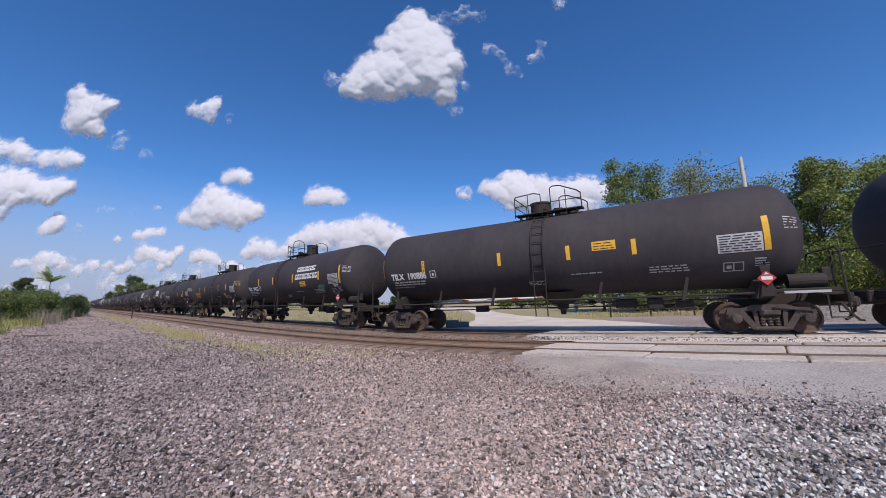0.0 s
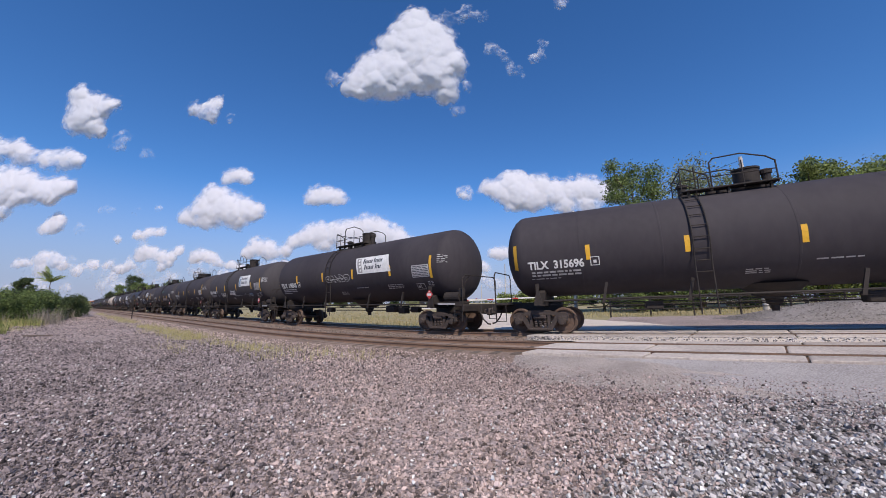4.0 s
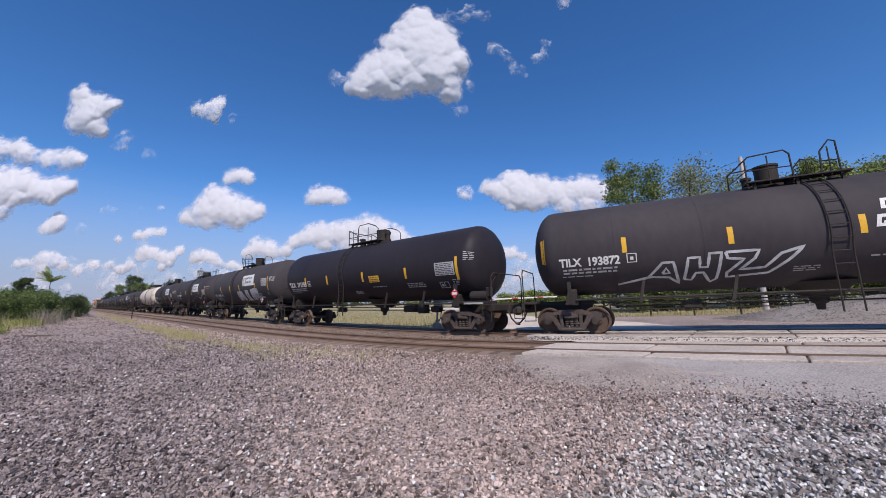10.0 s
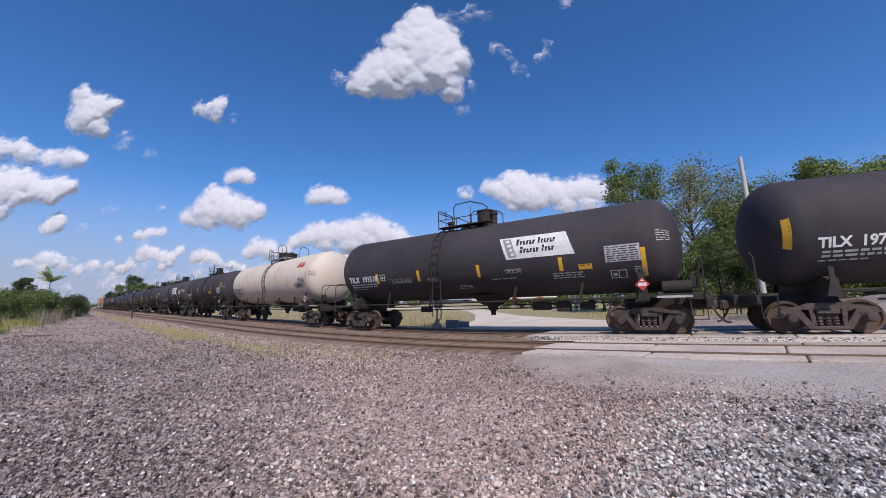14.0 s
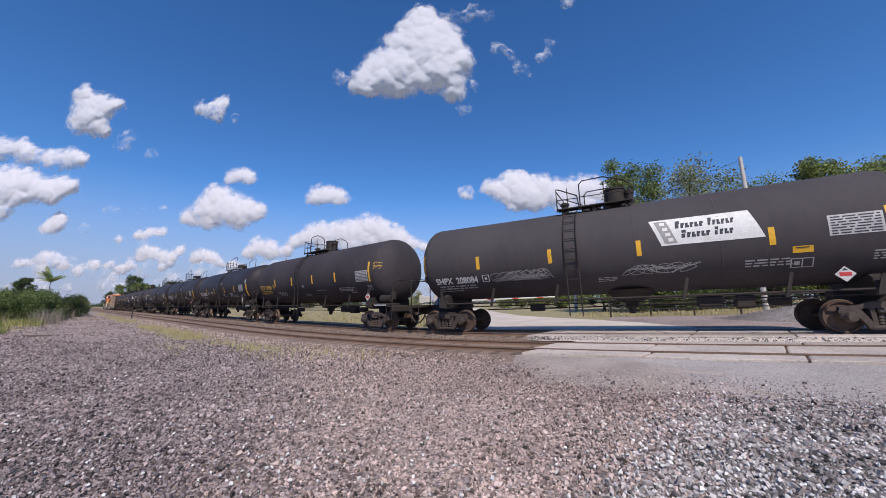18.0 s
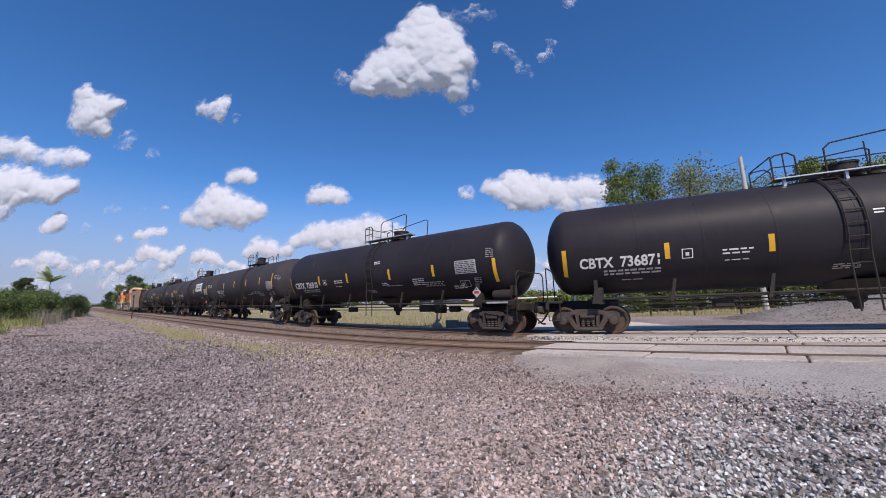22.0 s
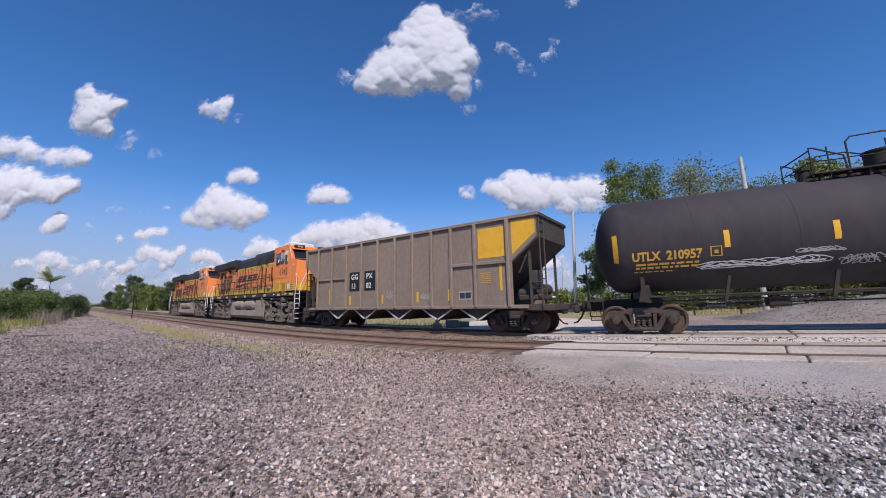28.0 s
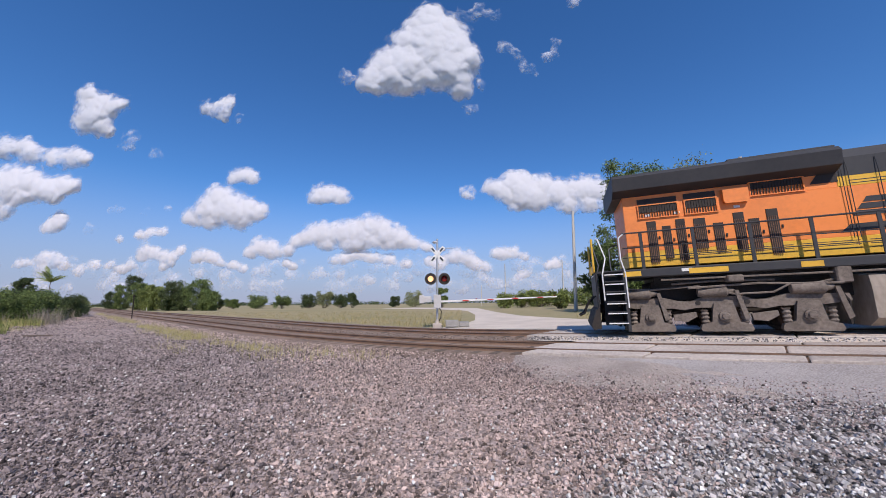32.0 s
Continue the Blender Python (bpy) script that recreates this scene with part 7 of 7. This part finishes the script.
    for z in (2.2, 2.33, 2.45):
        part("cab_groove", Geo().box((7.98, -CY + 0.006, z), (1.4, 0.008, 0.018)), "ink", t)
    part("cab_roof_unit", Geo().box((6.75, -0.35, 5.2), (1.0, 1.7, 0.26), 0.04).box((6.75, -0.35, 5.34), (0.75, 1.3, 0.04), 0.01), "white", t, "pale air-conditioning unit on the cab roof")
    for y in (-0.42, 0.42):
        ya, yb = (0.1, 1.3) if y > 0 else (-1.3, -0.1)
        ws = Geo().add([(8.24, ya, 4.2), (8.24, yb, 4.2), (7.94, yb, 4.74), (7.94, ya, 4.74), (8.275, ya, 4.21), (8.275, yb, 4.21), (7.975, yb, 4.75), (7.975, ya, 4.75)], [(0, 3, 2, 1), (4, 5, 6, 7), (0, 1, 5, 4), (1, 2, 6, 5), (2, 3, 7, 6), (3, 0, 4, 7)])
        part("windscreen", ws, "glass", t, "dark front windscreen")
        part("number_board", Geo().box((7.86, y * 2.0, 4.98), (0.2, 0.7, 0.2), 0.02), "ink", t, "black number board")
        p, f = letters(number, 0.17, 0.004)
        w = max(q[0] for q in p)
        part("board_number", Geo().add([(7.965, y * 2.0 - w / 2 + q[0], 4.92 + q[1]) for q in p], f), "white", t)
    part("visor", Geo().slab([(7.78, 4.84), (8.16, 4.72), (8.18, 4.75), (7.8, 4.9)], -1.4, 1.4), "orange", t, "orange visor over the windscreens")
    part("corner_post", Geo().tube([(7.82, -CY - 0.004, 4.92), (8.25, -CY - 0.004, 4.14)], 0.018), "white", t, "pale windscreen corner strip")
    for x, w, h in ((5.86, 0.34, 0.6), (6.55, 0.78, 0.46), (7.42, 0.36, 0.66)):
        f = part("window_frame", Geo().box((x, -CY - 0.006, 4.32), (w + 0.07, 0.03, h + 0.07), 0.01), "white", t, "white window frame")
        part("pane", Geo().box((x, -CY - 0.016, 4.32), (w, 0.02, h)), "glass", f, "dark cab window")
    for x in (6.34, 6.62, 6.98):
        part("window_divider", Geo().box((x, -CY - 0.024, 4.32), (0.055, 0.03, 0.48)), "white", t)
    part("sunshade", Geo().slab([(5.7, 4.78), (7.1, 4.78), (6.92, 4.56), (6.05, 4.56)], -CY - 0.22, -CY - 0.002), "orange", t, "orange window awning")
    part("wind_wing", Geo().box((7.12, -CY - 0.14, 4.34), (0.05, 0.24, 0.46), 0.01), "alu", t, "grey wind wing beside the window")
    part("mirror", Geo().box((6.1, -CY - 0.06, 3.93), (0.3, 0.1, 0.07), 0.01), "iron", t)
    p, f = letters(number, 0.66, 0.002)
    w = max(q[0] for q in p)
    part("road_number", Geo().add([(7.0 - w / 2 + q[0], -CY - 0.008, 3.14 + q[1]) for q in p], f), "loco_black", t, "black painted road number")
    for x in (6.12, 7.18):
        v = part("cab_vent", Geo().box((x, -CY - 0.002, 2.42), (0.72, 0.02, 0.74), 0.005), "loco_yellow", t, "yellow louvred vent panel")
        for k in range(10):
            part("louvre", Geo().box((x, -CY - 0.018, 2.1 + 0.07 * k), (0.66, 0.02, 0.022)), "ochre", v)
    part("cab_seam", Geo().box((6.5, -CY - 0.001, 2.93), (2.4, 0.012, 0.022)), "rust", t)
    part("step_label", Geo().box((8.55, -CY + 0.002, 3.72), (0.13, 0.012, 0.11)), "white", t)
    part("builder_plate", Geo().box((7.92, -CY + 0.0, 2.36), (0.34, 0.02, 0.32)), "white", t, "white builder plate")
    p, f = letters("ES44C4", 0.15, 0.004)
    part("model_code", Geo().add([(7.0 + q[0], -W - 0.008, 1.82 + q[1]) for q in p], f), "loco_yellow", t, "yellow model lettering")
    for i in range(3):
        part("nose_mark", Geo().slab([(-0.78 + 0.54 * i, 2.98), (-0.34 + 0.54 * i, 2.98), (-0.24 + 0.54 * i, 3.26), (-0.68 + 0.54 * i, 3.26)], 9.622, 9.63, "x"), "loco_black", t, "black company mark on the nose")
    part("nose_swoosh", Geo().slab([(-0.82, 2.84), (0.85, 2.9), (0.85, 2.93), (-0.75, 2.92)], 9.622, 9.63, "x"), "loco_black", t)
    for y in (-0.2, 0.2):
        part("headlight", Geo().lathe(((9.6, 0.1), (9.66, 0.1), (9.67, 0.02)), 12, (0, y, 3.6), "x"), "glass", t)
    part("horn_rail", Geo().tube([(8.5, -0.9, 4.1), (8.5, -0.9, 4.3), (9.2, -0.6, 4.12), (9.2, -0.6, 3.95)], 0.018), "iron", t)
    # steps, handrails, pilot
    for k, x in ((1, 9.42), (-1, -10.24)):
        part("pilot", Geo().box((x + 0.5 * k, 0, 1.4), (0.08, 2.3, 1.1), 0.03), "loco_black", t, "black pilot plate")
        part("plough", Geo().slab([(x + 0.5 * k, 0.9), (x + 0.62 * k, 0.8), (x + 0.8 * k, 0.34), (x + 0.74 * k, 0.2), (x + 0.5 * k, 0.24)], -1.35, 1.35), "iron", t, "black curved plough plate")
        for side in (-1, 1):
            part("step_well", Geo().box((x - 0.3 * k, side * 1.12, 1.1), (0.1, 0.8, 1.9), 0.01).slab([(x - 0.32, 0.3), (x + 0.32, 0.3), (x + 0.3, 1.95), (x - 0.3, 1.95)], side * 0.76, side * 0.8), "loco_black", t, "black step well")
            for i in range(6):
                st = part("step", Geo().box((x, side * 1.22, 0.42 + 0.31 * i), (0.58, 0.6, 0.04), 0.01), "loco_black", t, "black step tread")
                part("step_edge", Geo().box((x, side * 1.53, 0.42 + 0.31 * i), (0.56, 0.025, 0.035)), "white", st, "white step edge")
            c = "white"
            part("step_rail", Geo().tube([(x - 0.34 * k, side * 1.54, 0.85), (x - 0.34 * k, side * 1.54, 1.9), (x - 0.25 * k, side * 1.52, 2.3), (x - 0.25 * k, side * 1.5, 3.0), (x - 0.4 * k, side * 1.5, 3.1)], 0.022), c, t, "white step handrail")
            part("step_rail", Geo().tube([(x + 0.34 * k, side * 1.54, 1.1), (x + 0.34 * k, side * 1.54, 1.9), (x + 0.2 * k, side * 1.45, 2.4), (x + 0.36 * k, side * 1.2, 3.05), (x + 0.4 * k, side * 1.0, 3.1)], 0.022), c, t, "white step handrail")
            part("end_post", Geo().box((x + 0.55 * k, side * 1.0, 2.55), (0.06, 0.2, 1.1), 0.01), "loco_yellow", t, "yellow end railing post")
            part("end_plate", Geo().box((x + 0.56 * k, side * 0.7, 2.12), (0.05, 0.8, 0.24), 0.01), "loco_yellow", t, "yellow end plate")
        part("end_deck", Geo().box((x, 0, 2.0), (0.95, 1.5, 0.08), 0.01), "loco_black", t)
        for i, y in enumerate((-0.75, -0.5, 0.5, 0.75)):
            part("air_hose", Geo().tube([(x + 0.55 * k, y, 1.25), (x + 0.78 * k, y, 1.1 - 0.05 * i), (x + 0.95 * k, y * 0.9, 0.7), (x + 1.1 * k, y * 0.7, 0.62)], 0.03), "iron", t, "black air hose")
        coupler(t, k * (length / 2 - 0.1), k)
    for side in (-1, 1):
        part("handrail", Geo().tube([(-9.9, side * 1.46, 3.12), (5.3, side * 1.46, 3.12)], 0.026), "loco_black", t, "black walkway handrail")
        part("lower_rail", Geo().tube([(-9.9, side * 1.46, 2.66), (5.3, side * 1.46, 2.62)], 0.014).tube([(-9.9, side * 1.46, 2.36), (5.3, side * 1.46, 2.34)], 0.014), "loco_black", t)
        for i in range(11):
            part("stanchion", Geo().box((-9.34 + i * 1.44, side * 1.46, 2.56), (0.1, 0.03, 1.16), 0.008), "loco_black", t, "black railing post")
    # fuel tank, air tanks
    part("fuel_tank", Geo().slab([(-1.0, 1.55), (1.0, 1.55), (1.0, 0.9), (1.42, 0.8), (1.45, 0.42), (1.1, 0.2), (-1.1, 0.2), (-1.45, 0.42), (-1.42, 0.8), (-1.0, 0.9)], -4.0, 1.9, "x"), "dust", t, "dust-covered fuel tank")
    part("tank_end", Geo().slab([(-1.4, 1.56), (1.4, 1.56), (1.45, 1.2), (1.45, 0.42), (1.1, 0.2), (-1.1, 0.2), (-1.45, 0.42), (-1.45, 1.2)], 1.9, 3.5, "x"), "dust", t, "dusty full-height end of the fuel tank")
    part("tank_end", Geo().slab([(-1.4, 1.5), (1.4, 1.5), (1.44, 1.2), (1.44, 0.42), (1.1, 0.2), (-1.1, 0.2), (-1.44, 0.42), (-1.44, 1.2)], -4.02, -3.1, "x"), "dust", t, "dusty full-height end of the fuel tank")
    for x in (-2.05, 0.4):
        part("air_tank", Geo().lathe(((x - 0.98, 0.05), (x - 0.95, 0.2), (x - 0.84, 0.32), (x + 0.84, 0.32), (x + 0.95, 0.2), (x + 0.98, 0.05)), 24, (0, -1.24, 1.24), "x"), "dust", t, "dusty grey air reservoir", True)
        for k in (-0.7, 0.7):
            part("tank_strap", Geo().box((x + k, -1.3, 0.88), (0.09, 0.3, 0.12), 0.01), "truck_dust", t)
    # pipes and boxes under the frame
    for i, pts in enumerate(([(-8.9, 1.64), (-4.2, 1.62), (3.0, 1.66), (8.6, 1.62)], [(3.2, 1.5), (3.8, 1.36), (4.8, 1.42), (5.9, 1.34), (7.2, 1.44)], [(-4.4, 1.5), (-5.2, 1.34), (-6.4, 1.42), (-8.2, 1.36)], [(-0.8, 1.6), (-0.8, 1.2), (-0.7, 0.95)], [(3.1, 1.2), (3.5, 1.1), (3.6, 0.8), (4.0, 0.7)], [(7.2, 1.5), (7.6, 1.3), (8.4, 1.3)], [(5.0, 1.52), (6.0, 1.56), (6.6, 1.5), (7.6, 1.55)], [(-8.6, 1.5), (-7.4, 1.54), (-6.0, 1.5)])):
        part("pipe", Geo().tube([(x, -1.4 + 0.02 * i, z) for x, z in pts], 0.032), "truck_dust", t, "dusty pipe under the frame")
    for x, z, w, h in ((7.0, 1.54, 0.36, 0.26), (7.05, 1.2, 0.26, 0.24), (-4.55, 1.55, 0.34, 0.44), (3.25, 1.62, 0.2, 0.3), (5.1, 1.6, 0.2, 0.14), (-7.0, 1.58, 0.4, 0.2), (3.4, 1.3, 0.16, 0.4), (8.2, 1.1, 0.36, 0.34)):
        part("equipment_box", Geo().box((x, -1.36, z), (w, 0.3, h), 0.03), "truck_dust", t, "dusty equipment box")
    for x in (-7.2, 6.25):
        b = part("bogie", Geo().box((0, 0, 0.75), (4.8, 1.5, 0.3), 0.05), "iron", t, "three-axle locomotive bogie", at=pose(x, 0, 0))
        A = (-1.92, 0, 1.92)
        for side in (-1, 1):
            fr = Geo()
            fr.slab([(-2.85, 0.92), (-2.8, 1.12), (-1.5, 1.16), (-1.1, 1.04), (-0.8, 1.02), (-0.5, 1.14), (0.5, 1.14), (0.8, 1.02), (1.1, 1.04), (1.5, 1.16), (2.8, 1.12), (2.85, 0.92), (2.3, 0.84), (1.3, 0.82), (1.0, 0.76), (0.7, 0.82), (-0.7, 0.82), (-1.0, 0.76), (-1.3, 0.82), (-2.3, 0.84)], -0.1, 0.1)
            part("side_frame", fr, "truck_dust", b, "dusty cast bogie frame", at=pose(0, side * 1.12, 0))
            for ax in A:
                part("axle_box", Geo().slab([(ax - 0.64, 0.2), (ax - 0.6, 0.12), (ax + 0.6, 0.12), (ax + 0.64, 0.2), (ax + 0.6, 0.32), (ax + 0.34, 0.4), (ax + 0.27, 0.8), (ax + 0.24, 0.94), (ax - 0.24, 0.94), (ax - 0.27, 0.8), (ax - 0.34, 0.4), (ax - 0.6, 0.32)], -0.1, 0.1), "truck_dust", b, "dusty axle box", at=pose(0, side * 1.22, 0))
                part("axle_cap", Geo().lathe(((-0.16, 0.03), (-0.15, 0.09), (-0.1, 0.11), (-0.09, 0.16), (0, 0.17)), 16, (ax, 0, 0.56), "y") if side < 0 else Geo().lathe(((0.16, 0.03), (0.15, 0.09), (0.1, 0.11), (0.09, 0.16), (0, 0.17)), 16, (ax, 0, 0.56), "y"), "truck_dust", b, at=pose(0, side * 1.3, 0))
                for k in (-1, 1):
                    part("spring", Geo().lathe([(0.34 + 0.06 * j, 0.11 if j % 2 else 0.07) for j in range(8)], 10, (ax + k * 0.48, 0, 0), "z"), "truck_dust", b, "coil spring", at=pose(0, side * 1.2, 0))
            for k in (-2.2, -0.2, 2.0):
                part("brake_cylinder", Geo().lathe(((k - 0.42, 0.06), (k - 0.4, 0.15), (k + 0.3, 0.17), (k + 0.36, 0.1), (k + 0.52, 0.06)), 14, (0, 0, 1.3), "x"), "truck_dust", b, "dusty brake cylinder", True, at=pose(0, side * 1.24, 0))
                part("brake_lever", Geo().slab([(k + 0.5, 1.32), (k + 0.6, 1.32), (k + 0.78, 0.5), (k + 0.66, 0.44)], -0.04, 0.04), "truck_dust", b, at=pose(0, side * 1.3, 0))
            for k in (-1.0, 0.95):
                part("brake_shoe", Geo().slab([(k - 0.3, 0.62), (k + 0.3, 0.7), (k + 0.32, 0.56), (k + 0.05, 0.4), (k - 0.28, 0.44)], -0.06, 0.06), "truck_dust", b, "dusty brake shoe and hanger", at=pose(0, side * 1.18, 0))
                part("frame_hole", Geo().cyl((k * 0.62, -0.115, 0.97), (k * 0.62, -0.09, 0.97), 0.07, 14), "loco_dark", b, at=pose(0, side * 1.12, 0))
            part("bogie_pipe", Geo().tube([(-2.6, 0, 1.5), (-1.9, 0.0, 1.42), (-0.6, 0, 1.48), (0.3, 0, 1.2), (1.2, 0, 1.22), (1.6, 0, 1.44), (2.7, 0, 1.4)], 0.03), "truck_dust", b, at=pose(0, side * 1.32, 0))
            part("sand_hose", Geo().tube([(-2.55, 0, 1.3), (-2.75, 0, 0.9), (-2.7, 0, 0.3)], 0.028).tube([(2.55, 0, 1.3), (2.75, 0, 0.9), (2.7, 0, 0.3)], 0.028), "iron", b, at=pose(0, side * 1.3, 0))
        for ax in A:
            wheelset(b, ax, 0.52)
    VEHICLES.append((t, s_front - length / 2, 6.7))


loco("6142", -416.5)
loco("8291", -437.9)
TALL = 1.0


# ---- pieces of the tracks and the crossing ----
def ties():
    me = Geo().box((0, 0, 0), (0.23, 2.6, 0.18), 0.02).mesh("tie")
    me.materials.append(M["tie"])
    plate = Geo().box((0, 0, 0), (0.2, 0.36, 0.02), 0.004).mesh("tie_plate")
    plate.materials.append(M["rail"])
    rng = random.Random(2)
    for tr, n0 in TRACKS:
        rest = Geo()
        s, count = (11.7 if n0 else 10.4), 0
        while s > -230:
            x, y, h = line(s, n0 + rng.uniform(-0.05, 0.05))
            m = pose(x, y, -0.065 + rng.uniform(-0.008, 0.008), 0, 0, math.degrees(h) + rng.uniform(-1.5, 1.5))
            if count < 110:
                ob = new("tie", me)
                ob.parent, ob.matrix_basis = tr, m
            else:
                rest.box((0, 0, 0), (0.23, 2.6, 0.18), 0, None)
                for i in range(len(rest.v) - 8, len(rest.v)):
                    rest.v[i] = tuple(m @ Vector(rest.v[i]))
            s -= 0.53
            count += 1
        tagged(part("distant_ties", rest, "tie", tr), kind="stuff")
        s = 22.0 if not n0 else 32
        while s < 60:
            x, y, h = line(s, n0)
            ob = new("tie", me)
            ob.parent, ob.matrix_basis = tr, pose(x, y, -0.065, 0, 0, math.degrees(h))
            s += 0.53


ties()


def panels():
    """Concrete crossing panels between and beside the rails, with open flangeways."""
    rng = random.Random(12)
    cross = thing("crossing_panels", Matrix(), "worn pale concrete railway crossing panels", "crossing", kind="structure")
    cuts = {0.0: (10.5, 21.4), NEAR_N: (11.5, 32.0)}
    for n0, (s0, s1) in cuts.items():
        half = GAUGE / 2
        for lo, hi, lag in ((-half + 0.1, half - 0.1, 0.35), (half + 0.17, half + 0.78, 0.0), (-half - 0.78, -half - 0.17, 0.9)):
            s = s0 + lag + rng.uniform(-0.1, 0.1)
            while s < s1:
                e = min(s + 2.44, s1 + 0.3)
                pts = []
                for n in (lo, hi):
                    pts.append([line(s + 0.02 + (e - s - 0.04) * i / 4 - 0.28 * (n - lo), n0 + n)[:2] for i in range(5)])
                z = RAIL_Z - 0.012 + rng.uniform(-0.008, 0.006)
                outline = pts[0] + pts[1][::-1]
                mid = [sum(p[k] for p in outline) / len(outline) for k in (0, 1)]
                inner = [tuple(p[k] + (mid[k] - p[k]) * 0.03 for k in (0, 1)) for p in outline]
                g, n = Geo(), len(outline)
                g.add([(*p, z - 0.16) for p in outline] + [(*p, z - 0.014) for p in outline] + [(*p, z) for p in inner], [tuple(range(n))[::-1], tuple(range(2 * n, 3 * n))] + [(k * n + i, k * n + (i + 1) % n, (k + 1) * n + (i + 1) % n, (k + 1) * n + i) for k in (0, 1) for i in range(n)])
                part("panel", g, "concrete", cross)
                s = e
    rows = [[(*line(s, n)[:2], 0.105 + 0.02 * noise.noise((s * 2, n * 2, 9))) for n in (1.55, 1.9, 2.3, 2.8)] for s in along(10.7, 31, 0.5)]
    part("gravel_fill", ribbon(rows), "pale_gravel", cross, "pale gravel between the two tracks")
    rows = [[(*line(s, n)[:2], 0.10 - 0.06 * i) for i, n in enumerate((-1.55, -2.4, -3.6))] for s in along(4.6, 22, 0.5)]
    part("gravel_ramp", ribbon(rows), "pale_gravel", cross, "pale gravel ramp behind the far track")


panels()


# ---- movement ----
def settle():
    """Sets the ground, the tracks and all that stands beside them on the rising land."""
    cars = {ob for ob, _, _ in VEHICLES} | {row[0] for row in cloud_rows}
    done = set()

    def lift(ob):
        if ob.matrix_basis == Matrix():
            if ob.data is not None and ob.data not in done:
                done.add(ob.data)
                co = np.empty(len(ob.data.vertices) * 3)
                ob.data.vertices.foreach_get("co", co)
                co = co.reshape(-1, 3)
                co[:, 2] += rise(co[:, 0])
                ob.data.vertices.foreach_set("co", co.ravel())
            for c in ob.children:
                lift(c)
        else:
            m = ob.matrix_basis.copy()
            m.translation.z += float(rise(m.translation.x))
            ob.matrix_basis = m

    for ob in list(scene.objects):
        if ob.parent is None and ob not in cars and ob.type in ("MESH", "EMPTY") and not ob.name.startswith("backdrop"):
            lift(ob)


settle()


def stance(s, pivot):
    """Pose of a vehicle whose middle is at s, and how far its two bogies are turned."""
    ax, ay, ah = line(s - pivot)
    bx, by, bh = line(s + pivot)
    az, bz = float(rise(ax)), float(rise(bx))
    h = math.atan2(by - ay, bx - ax)
    x, y = (ax + bx) / 2, (ay + by) / 2
    lean = math.atan(float(rise(x + 0.5) - rise(x - 0.5)) * -math.sin(h))
    return pose(x, y, RAIL_Z + (az + bz) / 2, math.degrees(lean), -math.degrees(math.atan2(bz - az, 2 * pivot)), math.degrees(h)), (math.degrees(ah - h), math.degrees(bh - h))


def motions():
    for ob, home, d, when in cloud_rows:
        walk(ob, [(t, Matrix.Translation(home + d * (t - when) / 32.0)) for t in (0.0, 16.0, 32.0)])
    for ob, s0, pivot in VEHICLES:
        rows, turns = [], {}
        t = 0.0
        while True:
            s = s0 + SPEED * t
            place, turns[t] = stance(s, pivot)
            rows.append((t, place))
            if t >= 32.0:
                break
            near = -32 < s < 34
            t = min(32.0, round(t + (0.1 if near or -32 < s + SPEED * 0.5 < 34 else 0.5), 3))
        ob.matrix_basis = rows[0][1]
        walk(ob, rows)
        for b in [c for c in ob.children if c.name.split(".")[0] == "bogie"]:
            x = b.matrix_basis.translation.x
            keep, last = [], None
            times = sorted(turns)
            for i, q in enumerate(times):
                a = turns[q][1 if x > 0 else 0]
                if i in (0, len(times) - 1) or abs(a) > 0.01 or (i + 1 < len(times) and abs(turns[times[i + 1]][1 if x > 0 else 0]) > 0.01) or abs(turns[times[i - 1]][1 if x > 0 else 0]) > 0.01:
                    keep.append((q, pose(x, 0, 0, 0, 0, a)))
            walk(b, keep)
        # the wheels turn while the car is near
        a, z = max(0.0, (-24 - s0) / SPEED), min(32.0, (34 - s0) / SPEED)
        times = [k / 30 for k in range(math.ceil(a * 30), math.floor(z * 30) + 1)]
        for w, x, r in SPIN:
            if len(times) > 1 and w.parent.parent == ob:
                x = w.matrix_basis.translation.x
                rows = [(q, pose(x, 0, r, 0, math.degrees(SPEED * (q - times[0]) / r), 0)) for q in times]
                if times[0] > 0:
                    rows.insert(0, (0.0, rows[0][1]))
                if times[-1] < 32.0:
                    rows.append((32.0, rows[-1][1]))
                walk(w, rows)


motions()
